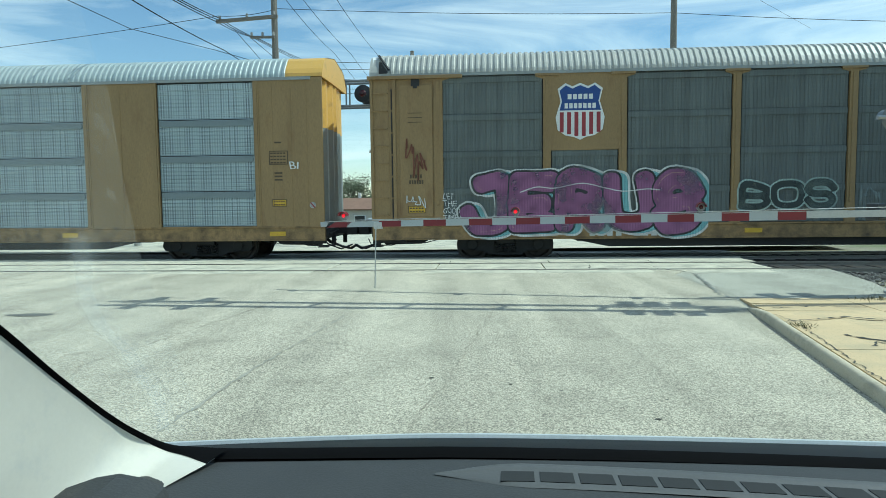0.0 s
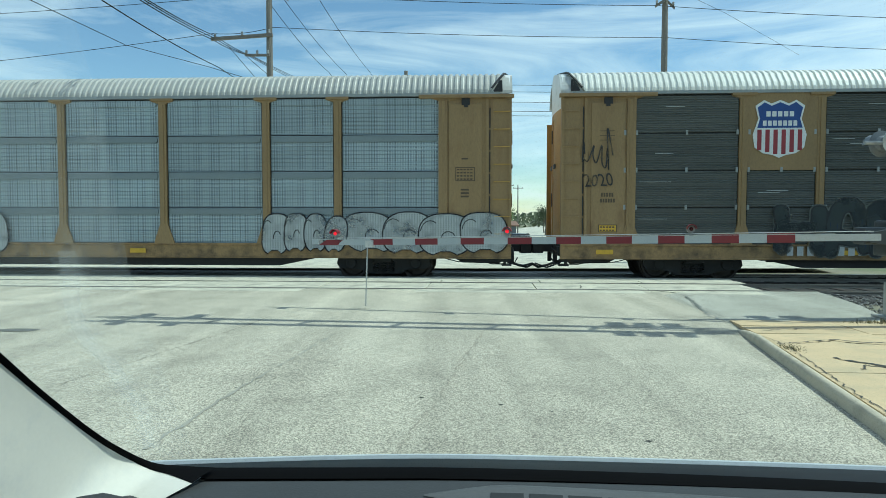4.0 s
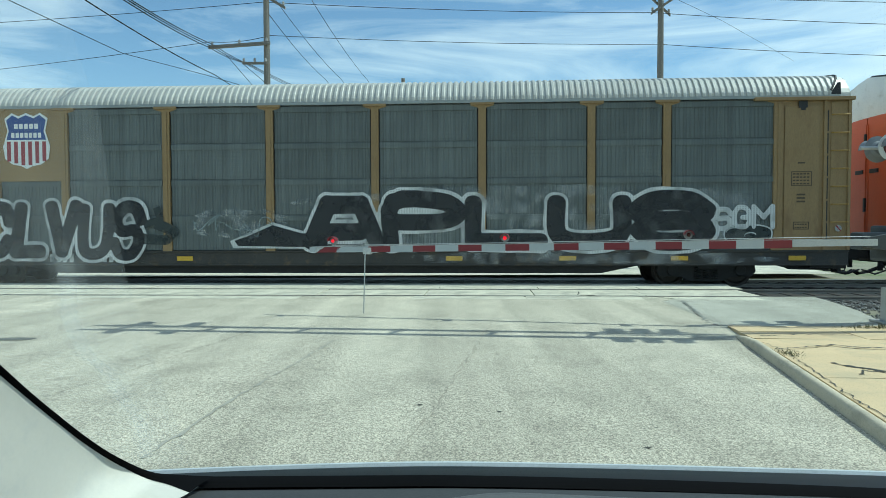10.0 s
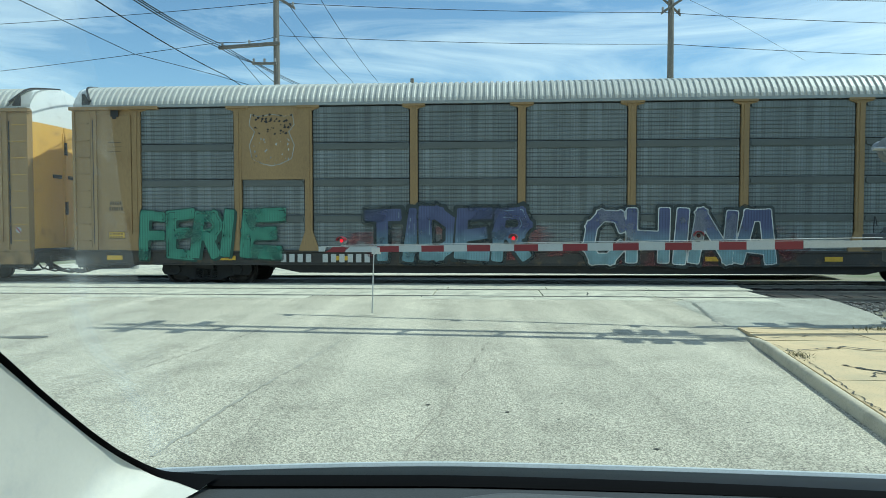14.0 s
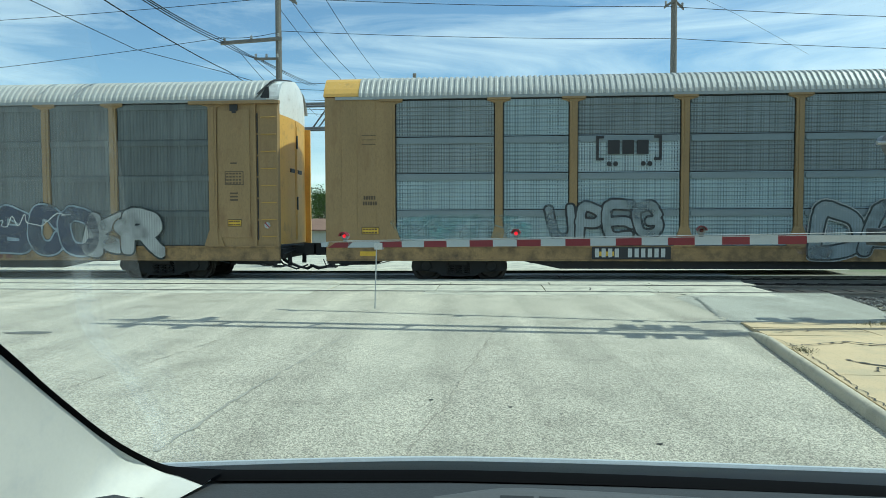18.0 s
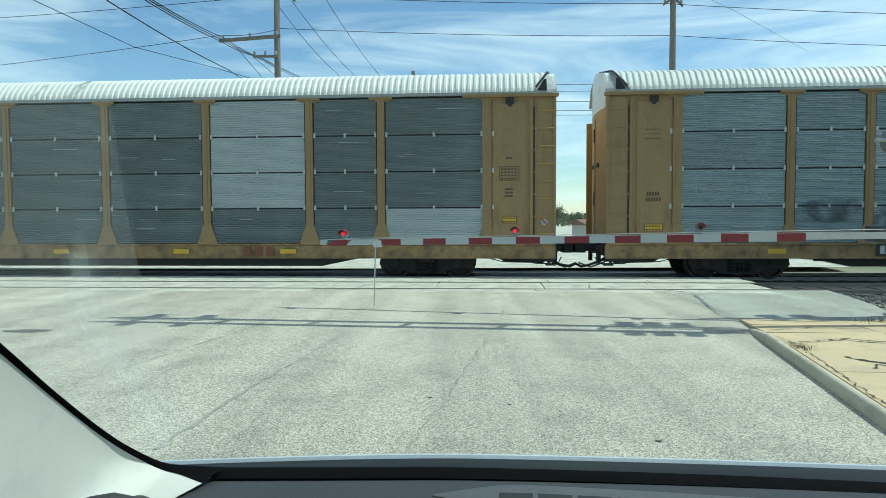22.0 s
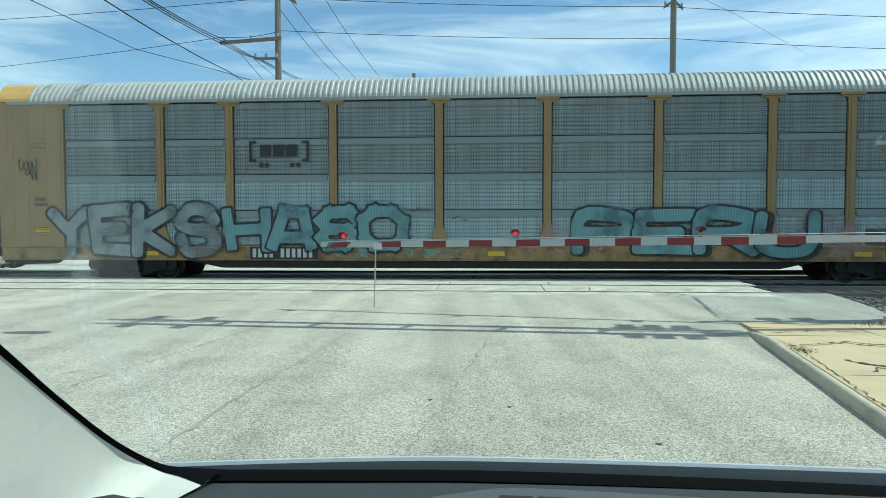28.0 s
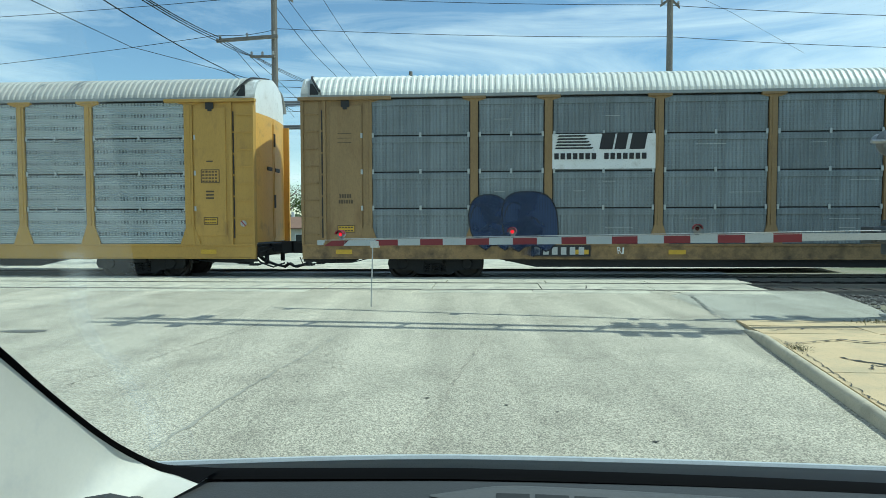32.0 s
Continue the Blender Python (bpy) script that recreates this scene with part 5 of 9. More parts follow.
        box(bm, x - 0.22, x + 0.22, -1.506, -1.50, 0.62, 0.74)
        part("reflector", bm, REFLECT, car)
    return car


CARS = []


def stencils(car, x0, sgn, k, ink=None):
    """Small stencilled notices on a car's end plates, as plain bars."""
    ink = ink or P_FAINT
    rnd = random.Random(k * 7 + sgn)
    m = x0 + sgn * 1.22
    if sgn < 0:
        frame_box(car, m - 0.26, m + 0.26, 2.55, 2.92, ink, None, 4)
        bars(car, m - 0.1, m + 0.1, 3.12, 3.16, 1, ink, -1.502, 0.1)
        for i in range(3):
            bars(car, m - 0.12, m + 0.12, 2.30 - i * 0.09, 2.345 - i * 0.09, 1, ink, -1.502, 0.1)
        frame_box(car, m - 0.2, m + 0.2, 1.42, 1.62, ink, REFLECT if k % 2 else None, 2)
        bm = bmesh.new()
        disc(bm, x0 - 0.30, 1.45, 0.085, -1.535)
        d = part("notice", bm, G_PALE, car, "small round pale notice with a red stroke")
        bm = bmesh.new()
        prism(bm, [(x0 - 0.37, 1.51), (x0 - 0.35, 1.53), (x0 - 0.23, 1.39), (x0 - 0.25, 1.37)], -1.541, -1.536)
        part("stroke", bm, P_RED, d)
    else:
        bars(car, m - 0.18, m + 0.16, 2.13, 2.23, 5, ink, -1.502, 0.3)
        bars(car, m - 0.2, m + 0.2, 1.98, 2.08, 6, ink, -1.502, 0.3)
        for i in range(3):
            bars(car, m - 0.22, m + 0.2, 3.60 + i * 0.12, 3.615 + i * 0.12, 1, ink, -1.502, 0.1)
        frame_box(car, m - 0.24, m + 0.24, 1.20, 1.40, ink, REFLECT, 2)


def number_plate(car, x0, x1, z0, z1, plate, n):
    """The car's number, as plain white bars, on a painted patch."""
    if plate:
        bm = bmesh.new()
        box(bm, x0 - 0.08, x1 + 0.08, -1.505, -1.50, z0 - 0.05, z1 + 0.05)
        part("number_patch", bm, plate, car)
    bars(car, x0, x1, z0, z1, n, P_NUM, -1.512, 0.38, "number_bars", (4,) if n == 11 else ())


def plaque(car, bay, row, mat):
    """A plain plate over the upper half of a narrow bay."""
    a, b = BAYS[bay], BAYS[bay + 1]
    bm = bmesh.new()
    box(bm, a + 0.09, b - 0.09, -1.495, -1.475, LEVELS[row] - 0.02, LEVELS[4] + 0.02)
    return part("emblem_plate", bm, mat, car)


def plaque_panel(car, bay, row, mat):
    a, b = BAYS[bay], BAYS[bay + 1]
    bm = bmesh.new()
    box(bm, a + 0.10, b - 0.10, -1.500, -1.478, LEVELS[row] + 0.03, LEVELS[row + 1] - 0.03)
    return part("emblem_plate", bm, mat, car)


def white_sheet(car, bay, row):
    return plaque_panel(car, bay, row, WHITE)


def shield_box(car, x0, x1, z0, z1):
    return shield(car, (x0 + x1) / 2, (z0 + z1) / 2, x1 - x0, z1 - z0)


def ghost_shield(car, x0, x1, z0, z1):
    """The flaked remains of a peeled shield: a thin pale outline, dark flakes in its head, pale ones below."""
    rnd = random.Random(5)
    cx, cz, w, h = (x0 + x1) / 2, (z0 + z1) / 2, x1 - x0, z1 - z0
    line = [(cx + u * w * 0.9, cz + v * h * 0.9) for u, v in ((0.0, 0.5), (0.3, 0.46), (0.46, 0.5), (0.5, 0.3), (0.38, 0.16), (0.5, -0.1), (0.44, -0.36), (0.2, -0.46), (0, -0.5), (-0.2, -0.46), (-0.44, -0.36), (-0.5, -0.1), (-0.38, 0.16), (-0.5, 0.3), (-0.46, 0.5), (-0.3, 0.46), (0.0, 0.5))]
    bm = bmesh.new()
    ribbon(bm, line, 0.012, -1.504)
    for i in range(26):
        x, z, r = cx + rnd.uniform(-0.36, 0.36) * w, cz + rnd.uniform(-0.42, 0.05) * h, rnd.uniform(0.008, 0.03)
        prism(bm, [(x - r, z), (x, z - r * 1.6), (x + r, z + r * 0.3), (x, z + r * 1.5)], -1.504, -1.5)
    top = part("peeled_emblem", bm, G_PALE, car, "flaked pale remains of a shield emblem")
    bm = bmesh.new()
    for i in range(46):
        x, z, r = cx + rnd.uniform(-0.4, 0.4) * w, cz + rnd.uniform(0.1, 0.44) * h, rnd.uniform(0.015, 0.05)
        prism(bm, [(x - r, z), (x, z - r * 0.6), (x + r, z + r * 0.3), (x, z + r)], -1.508, -1.505)
    part("dark_flakes", bm, P_BLACK, top)
    return top


def loop_box(car, x0, x1, z0, z1, mat):
    return loop_mark(car, x0, z0, x1 - x0, z1 - z0, 0.13, mat, -1.515)


def stripe_emblem(car, x0, x1, z0, z1, mat):
    """An emblem of five slanted stripes running into a slanted block, over a line of bars."""
    w, h = x1 - x0, z1 - z0
    shapes = []
    for i in range(5):
        z = z0 + h * (0.42 + 0.115 * i)
        shapes.append((x0 + 0.02 * i, x0 + w * (0.40 - 0.02 * i), z, z + h * 0.06, 0.05))
    shapes += [(x0 + w * 0.48, x0 + w * 0.62, z0 + h * 0.40, z0 + h, 0.08), (x0 + w * 0.64, x0 + w * 0.76, z0 + h * 0.40, z0 + h, 0.08), (x0 + w * 0.80, x0 + w * 0.96, z0 + h * 0.40, z0 + h, 0.08)]
    ob = block_mark(car, shapes, P_BLACK, -1.516, label="black emblem of slanted stripes and blocks")
    bars(ob, x0, x1, z0 + 0.02, z0 + h * 0.26, 15, P_BLACK, -1.516, 0.28, "bar", (7,))
    return ob


def bar_emblem(car, x0, x1, z0, z1):
    """Five long straight stripes running into two slanted blocks, over two short lines of bars."""
    w, h = x1 - x0, z1 - z0
    shapes = [(x0, x0 + w * 0.47, z0 + h * (0.58 + 0.085 * i), z0 + h * (0.625 + 0.085 * i), 0.0) for i in range(5)]
    shapes += [(x0 + w * 0.46, x0 + w * 0.60, z0 + h * 0.56, z0 + h, 0.07), (x0 + w * 0.63, x0 + w * 0.78, z0 + h * 0.56, z0 + h, 0.07)]
    ob = block_mark(car, shapes, P_BLACK, -1.516, label="black emblem of straight stripes and slanted blocks")
    bars(ob, x0 + w * 0.44, x1 - w * 0.06, z0 + h * 0.28, z0 + h * 0.46, 7, P_BLACK, -1.516, 0.25, "bar")
    bars(ob, x0 + w * 0.44, x1, z0, z0 + h * 0.18, 8, P_BLACK, -1.516, 0.25, "bar")
    return ob


def bracket_emblem(car, x0, x1, z0, z1):
    """Two square brackets round a solid block, with two pairs of dots below."""
    w, h = x1 - x0, z1 - z0
    t = 0.07
    shapes = [(x0, x0 + t, z0, z1, 0), (x0 + t, x0 + 0.2, z1 - t, z1, 0), (x0 + t, x0 + 0.2, z0, z0 + t, 0), (x1 - t, x1, z0, z1, 0), (x1 - 0.2, x1 - t, z1 - t, z1, 0), (x1 - 0.2, x1 - t, z0, z0 + t, 0)]
    shapes += [(x0 + w * (0.18 + 0.22 * i), x0 + w * (0.36 + 0.22 * i), z0 + h * 0.25, z0 + h * 0.82, 0) for i in range(3)]
    ob = block_mark(car, shapes, P_BLACK, -1.516, label="black bracketed block emblem")
    bm = bmesh.new()
    for f in (0.20, 0.30, 0.72, 0.82):
        disc(bm, x0 + w * f, z0 - 0.09, 0.065, -1.516, 14)
    part("dots", bm, P_BLACK, ob)
    return ob


def slant_emblem(car, x0, x1, z0, z1):
    w = x1 - x0
    ob = block_mark(car, [(x0 + w * (0.08 + i * 0.175), x0 + w * (0.22 + i * 0.175), z0 + 0.12, z1, 0.12) for i in range(5)], P_RED, -1.516, label="red slanted block emblem over a black bar")
    bm = bmesh.new()
    prism(bm, [(x0 - 0.05, z0), (x1, z0 + 0.05), (x1, z0 + 0.08), (x0, z0 + 0.09)], -1.516, -1.511)
    part("bar", bm, P_BLACK, ob)
    return ob


def wheel_emblem(car, x0, x1, z0, z1):
    """White bars ending in nested quarter rings."""
    w, h = x1 - x0, z1 - z0
    ob = block_mark(car, [(x0, x0 + w * 0.9, z0, z0 + h * 0.17, 0), (x0, x0 + w * 0.9, z0 + h * 0.26, z0 + h * 0.38, 0)] + [(x0 + w * (0.04 + i * 0.072), x0 + w * (0.092 + i * 0.072), z0 + h * 0.56, z0 + h * 0.95, 0) for i in range(7)],
                    P_WHITE, -1.516, label="white bar and ring emblem")
    bm = bmesh.new()
    cx, cz = x0 + w * 0.87, z0 + h * 0.42
    for r in (h * 0.32, h * 0.55):
        q = [(math.cos(a), math.sin(a)) for a in (math.pi * (0.0 + k / 12) * 1.1 for k in range(13))]
        prism(bm, [(cx + c * r, cz + s * r) for c, s in q] + [(cx + c * (r - h * 0.13), cz + s * (r - h * 0.13)) for c, s in q[::-1]], -1.520, -1.515)
    part("rings", bm, P_WHITE, ob)
    return ob


def bubble_art(car, x0, x1, z0, z1, n, fill, edge, seed):
    """A row of overlapping round-topped sprayed shapes, each with a thick outline and an inner curl."""
    rnd = random.Random(seed)
    w = (x1 - x0) / n
    first = None
    for i in range(n):
        cx, cz = x0 + (i + 0.5) * w, (z0 + z1) / 2 + rnd.uniform(-0.06, 0.06)
        rx, rz = w * rnd.uniform(0.60, 0.76), (z1 - z0) / 2 * rnd.uniform(0.88, 1.05)
        y = -1.533 - i * 0.003
        k, tilt = rnd.uniform(2.2, 3.0), rnd.uniform(-0.15, 0.15)

        def ring(g):
            pts = []
            for j in range(26):
                a = 2 * math.pi * j / 26
                c, s = math.cos(a), math.sin(a)
                u = math.copysign(abs(c) ** (2 / k), c) * (rx - g)
                v = math.copysign(abs(s) ** (2 / k), s) * (rz - g)
                if v < 0 and j % 26 in (19, 20):
                    v *= 0.8
                pts.append((cx + u + tilt * v, cz + v))
            return pts
        bm = bmesh.new()
        prism(bm, ring(0), y, y + 0.001)
        e = part("graffiti", bm, edge, car, "rounded sprayed graffiti shape")
        bm = bmesh.new()
        prism(bm, ring(0.035), y - 0.0015, y - 0.0005)
        part("fill", bm, fill, e)
        bm = bmesh.new()
        ribbon(bm, [(cx + rx * (0.1 + 0.25 * math.cos(a)), cz - rz * 0.15 + rz * 0.3 * math.sin(a)) for a in (0.4 + 0.5 * q for q in range(7))], 0.014, y - 0.0025)
        ribbon(bm, [(cx - rx * 0.55 + rx * 0.35 * math.cos(a), cz + rz * (0.1 + 0.55 * math.sin(a))) for a in (0.9 + 0.35 * q for q in range(7))], 0.012, y - 0.0025)
        part("curl", bm, edge, e)
        first = first or e
    return first


def ribbon(bm, pts, half, y):
    """A flat brush stroke in the x-z plane."""
    rows = []
    for i, (x, z) in enumerate(pts):
        a, b = pts[max(0, i - 1)], pts[min(len(pts) - 1, i + 1)]
        d = Vector((b[0] - a[0], b[1] - a[1]))
        d = d.normalized() if d.length > 1e-6 else Vector((1, 0))
        rows.append([(x - d.y * half, y, z + d.x * half), (x + d.y * half, y, z - d.x * half)])
    return sheet(bm, rows)


def scribble(car, x0, x1, z0, z1, mat, seed, n=14):
    """An unreadable quick tag: one looping stroke."""
    rnd = random.Random(seed)
    keys = []
    w, h = x1 - x0, z1 - z0
    for i in range(n):
        f = i / (n - 1)
        a = i * rnd.uniform(1.0, 1.9)
        keys.append((x0 + w * (0.06 + 0.88 * f) + min(0.3 * h, 0.09 * w) * math.cos(a), z0 + h * (0.5 + 0.30 * math.sin(a * 1.3) + rnd.uniform(-0.2, 0.2))))
    pts = []
    for i in range(n - 1):
        p0, p1, p2, p3 = keys[max(0, i - 1)], keys[i], keys[i + 1], keys[min(n - 1, i + 2)]
        for k in range(5):
            t = k / 5
            pts.append(tuple(0.5 * (2 * p1[c] + (p2[c] - p0[c]) * t + (2 * p0[c] - 5 * p1[c] + 4 * p2[c] - p3[c]) * t * t + (3 * p1[c] - p0[c] - 3 * p2[c] + p3[c]) * t ** 3) for c in (0, 1)))
    bm = bmesh.new()
    ribbon(bm, pts, min(0.018, 0.009 + (z1 - z0) * 0.009), -1.546)
    return part("graffiti_tag", bm, mat, car)


def haze(car, x0, x1, z0, z1, mat, seed):
    """A fuzzy patch of overspray."""
    rnd = random.Random(seed)
    cx, cz, n = (x0 + x1) / 2, (z0 + z1) / 2, 34
    pts = []
    for j in range(n):
        a = 2 * math.pi * j / n
        g = rnd.uniform(0.86, 1.08)
        c, s = math.cos(a), math.sin(a)
        pts.append((cx + math.copysign(abs(c) ** 0.55, c) * (x1 - x0) / 2 * g, cz + math.copysign(abs(s) ** 0.55, s) * (z1 - z0) / 2 * g))
    bm = bmesh.new()
    bm.faces.new([bm.verts.new((x, -1.5275, z)) for x, z in pts])
    return part("overspray", bm, mat, car)


def winged_art(car, x0, z0):
    """Blocky slanting white-edged letters in two tiers, the lower one across the sill."""
    def lay(shapes, y, mat, name="graffiti", owner=None, label=""):
        bm = bmesh.new()
        for k in shapes:
            prism(bm, [(x0 + u, z0 + v) for u, v in k], y, y + 0.002)
        return part(name, bm, mat, owner or car, label)

    def bar(a, b, half):
        d = Vector((b[0] - a[0], b[1] - a[1])).normalized() * half
        return [(a[0] - d.y, a[1] + d.x), (a[0] + d.y, a[1] - d.x), (b[0] + d.y, b[1] - d.x), (b[0] - d.y, b[1] + d.x)]

    steps = [(1.44 + 1.215 * k, 0.02 * k) for k in range(4)]
    ground = lay([[(0.2, 0.0), (0.2, 0.62), (0.36, 0.86), (0.75, 0.92), (1.05, 0.80), (1.25, 1.20), (6.2, 1.28), (6.30, 0.80), (6.75, 0.42), (6.92, 0.0)]], -1.529, G_MOSS, label="dark green sprayed ground of the graffiti")
    white, dark, green = [], [], []
    for o, e in steps:
        white += [[(o, 1.66 + e), (o + 0.42, 1.68 + e), (o + 0.42, 1.42 + e), (o + 0.66, 1.42 + e), (o + 0.92, 1.70 + e), (o + 1.19, 1.71 + e), (o + 1.19, 1.24 + e), (o + 1.06, 0.98), (o + 0.58, 0.42), (o - 0.50, 0.42), (o - 0.06, 0.98), (o + 0.05, 1.24)]]
        dark += [[(o + 0.19, 1.63 + e), (o + 0.36, 1.63 + e), (o + 0.36, 1.36 + e), (o + 0.95, 1.36 + e), (o + 0.98, 1.65 + e), (o + 1.11, 1.65 + e), (o + 1.08, 1.19 + e), (o + 0.20, 1.19 + e)],
                 bar((o + 0.36, 1.15), (o - 0.20, 0.46), 0.135), bar((o + 1.04, 1.14), (o + 0.52, 0.46), 0.12)]
        green += [[(o + 0.56, 1.00), (o + 0.80, 1.00), (o + 0.50, 0.58), (o + 0.26, 0.58)], bar((o + 0.53, 1.45 + e), (o + 0.50, 1.74 + e), 0.05), bar((o + 0.64, 1.47 + e), (o + 0.66, 1.78 + e), 0.045)]
    letters = lay(white, -1.533, G_WHITE, label="slanting white-edged black block letters sprayed on the panels")
    lay(dark, -1.537, G_INK, "fill", letters)
    lay(green, -1.5385, G_MOSS, "shading", letters)
    lay([[(2.50, 0.0), (3.55, 0.0), (3.55, 0.40), (2.50, 0.40)], [(1.58, 0.03), (2.38, 0.03), (2.38, 0.22), (1.58, 0.22)]], -1.531, G_INK, "fill", ground)
    feet = [bar((0.10, 0.0), (0.42, 0.42), 0.10), bar((0.52, 0.42), (1.16, 0.02), 0.10), bar((1.30, 0.02), (1.30, 0.42), 0.05), bar((1.54, 0.02), (1.54, 0.42), 0.045), bar((1.50, 0.33), (2.45, 0.33), 0.085), bar((2.40, 0.02), (2.40, 0.30), 0.07),
            bar((3.64, 0.0), (3.62, 0.42), 0.05), bar((3.90, 0.0), (3.88, 0.42), 0.06), bar((3.86, 0.33), (4.80, 0.33), 0.075), bar((4.74, 0.0), (4.76, 0.30), 0.055), bar((5.06, 0.0), (5.16, 0.42), 0.07), bar((5.42, 0.02), (5.44, 0.42), 0.075), bar((5.30, 0.04), (5.60, 0.04), 0.04),
            bar((5.92, 0.0), (5.94, 0.42), 0.035), bar((6.02, 0.38), (6.58, 0.02), 0.10), bar((6.50, 0.42), (6.76, 0.22), 0.04), bar((6.76, 0.24), (6.92, 0.0), 0.035)]
    lay(feet, -1.5345, G_WHITE, "edge", ground)


def column_tag(car, waves, column, word, z0, z1):
    """Upright wavy lines under dots beside a column of thin letters."""
    bm = bmesh.new()
    h = z1 - z0
    for x in waves:
        ribbon(bm, [(x + 0.055 * math.sin(q * 1.15), z0 + 0.86 * h * q / 16) for q in range(17)], 0.026, -1.546)
    for x in waves + column:
        ribbon(bm, [(x - 0.02, z1 - 0.02), (x + 0.03, z1 - 0.03)], 0.022, -1.546)
    tag = part("graffiti_tag", bm, G_BLACK, car)
    step = 0.86 * h / max(4, len(word))
    for i, c in enumerate(word):
        z = z0 + 0.88 * h - (i + 1) * step
        flat(lettering(c, column[0] - 0.09, column[0] + 0.09, z + 0.03, z + step, -1.546, 0.0, -0.1), tag, 0, G_BLACK, "letter")


def hat_art(car, x0, x1, z0, z1):
    """A sprayed black pointed shape with a white banner."""
    w, h = x1 - x0, z1 - z0
    bm = bmesh.new()
    prism(bm, [(x0 + w * u, z0 + h * v) for u, v in ((0.15, 0.45), (0.35, 0.70), (0.5, 0.93), (0.72, 1.0), (0.66, 0.85), (0.72, 0.6), (0.75, 0.3), (0.5, 0.25))], -1.531, -1.527)
    hat = part("graffiti", bm, G_BLACK, car, "sprayed black pointed shape with a white banner")
    bm = bmesh.new()
    prism(bm, [(x0 + w * u, z0 + h * v) for u, v in ((0.10, 0.36), (0.16, 0.56), (0.42, 0.46), (0.72, 0.30), (0.66, 0.10), (0.40, 0.26))], -1.537, -1.533)
    part("banner", bm, G_WHITE, hat)
    bm = bmesh.new()
    prism(bm, [(x0 + w * u, z0 + h * v) for u, v in ((0.0, 0.10), (0.12, 0.34), (0.30, 0.30), (0.34, 0.06), (0.15, 0.0))], -1.537, -1.533)
    prism(bm, [(x0 + w * u, z0 + h * v) for u, v in ((0.66, 0.02), (0.72, 0.14), (0.98, 0.12), (1.0, 0.02), (0.8, -0.04))], -1.537, -1.533)
    part("patch", bm, G_WHITE, hat)
    me = lettering("JEEKS", x0 + w * 0.16, x0 + w * 0.68, z0 + h * 0.30, z0 + h * 0.46, -1.540, 0.0, -0.1)
    for v in me.vertices:
        v.co.z -= (v.co.x - x0 - w * 0.16) / w * h * 0.42 - h * 0.06
    flat(me, hat, 0, G_BLACK, "banner_lettering")


def white_tags(car, x0, x1, z0, z1):
    for i in range(4):
        h = (z1 - z0) / 4
        haze(car, x0, x1, z0 + i * h + 0.05, z0 + (i + 0.85) * h, G_WHITE, 11 + i)


def add_car(label, **kw):
    c = autorack(len(CARS), label, **kw)
    CARS.append(c)
    return c


G_PURPLE = material("violet_spray_paint", (0.26, 0.10, 0.22), 0.6, 0, 0.15, 2, 50, 0)
G_TEAL = material("pale_teal_spray_paint", (0.20, 0.42, 0.45), 0.6, 0, 0.15, 2, 50, 0)
G_GREEN = material("green_spray_paint", (0.075, 0.25, 0.175), 0.6, 0, 0.15, 2, 50, 0)
G_LIME = material("pale_lime_spray_paint", (0.27, 0.31, 0.17), 0.6, 0, 0.15, 2, 50, 0)
G_BLUE = material("dark_blue_spray_paint", (0.02, 0.042, 0.11), 0.6, 0, 0.15, 2, 50, 0)
G_VIOLET = material("blue_violet_spray_paint", (0.078, 0.092, 0.195), 0.6, 0, 0.15, 2, 50, 0)
nt = G_VIOLET.node_tree
fade, mixin, place, height = nt.nodes.new("ShaderNodeMapRange"), nt.nodes.new("ShaderNodeMix"), nt.nodes.new("ShaderNodeTexCoord"), nt.nodes.new("ShaderNodeSeparateXYZ")
fade.inputs["From Min"].default_value, fade.inputs["From Max"].default_value, fade.inputs["To Min"].default_value, fade.inputs["To Max"].default_value = 0.85, 1.5, 1.0, 0.0
mixin.data_type = "RGBA"
mixin.inputs["B"].default_value = (0.20, 0.33, 0.37, 1)
nt.links.new(place.outputs["Object"], height.inputs[0]), nt.links.new(height.outputs["Z"], fade.inputs["Value"]), nt.links.new(fade.outputs["Result"], mixin.inputs["Factor"])
nt.links.new(nt.nodes["Principled BSDF"].inputs["Base Color"].links[0].from_socket, mixin.inputs["A"]), nt.links.new(mixin.outputs["Result"], nt.nodes["Principled BSDF"].inputs["Base Color"])
G_GREY = material("silver_spray_paint", (0.29, 0.345, 0.355), 0.55, 0.2, 0.15, 2, 50, 0)
G_SILVER = material("pale_silver_spray_paint", (0.33, 0.38, 0.40), 0.55, 0.1, 0.15, 2, 50, 0)
G_VEIL = material("thin_white_spray_paint", (0.53, 0.56, 0.56), 0.6, 0, 0.15, 2, 50, 0)
G_PINK = material("dusty_pink_spray_paint", (0.42, 0.24, 0.26), 0.6, 0, 0.15, 2, 50, 0)
G_WHITE = material("white_spray_paint", (0.66, 0.67, 0.66), 0.6, 0, 0.12, 2, 50, 0)
G_BLACK = material("black_spray_paint", (0.02, 0.022, 0.025), 0.6, 0, 0.2, 2, 50, 0)
G_RED = material("maroon_spray_paint", (0.20, 0.03, 0.04), 0.6, 0, 0.2, 2, 50, 0)
G_MINT = material("pale_mint_spray_paint", (0.42, 0.52, 0.48), 0.6, 0, 0.15, 2, 50, 0)
G_MINTW = material("whitish_mint_spray_paint", (0.50, 0.56, 0.55), 0.6, 0, 0.15, 2, 50, 0)
G_MINTG = material("faded_mint_green_spray_paint", (0.20, 0.34, 0.28), 0.6, 0, 0.2, 2, 50, 0)
G_INK = material("greenish_black_spray_paint", (0.03, 0.04, 0.04), 0.6, 0, 0.15, 2, 50, 0)
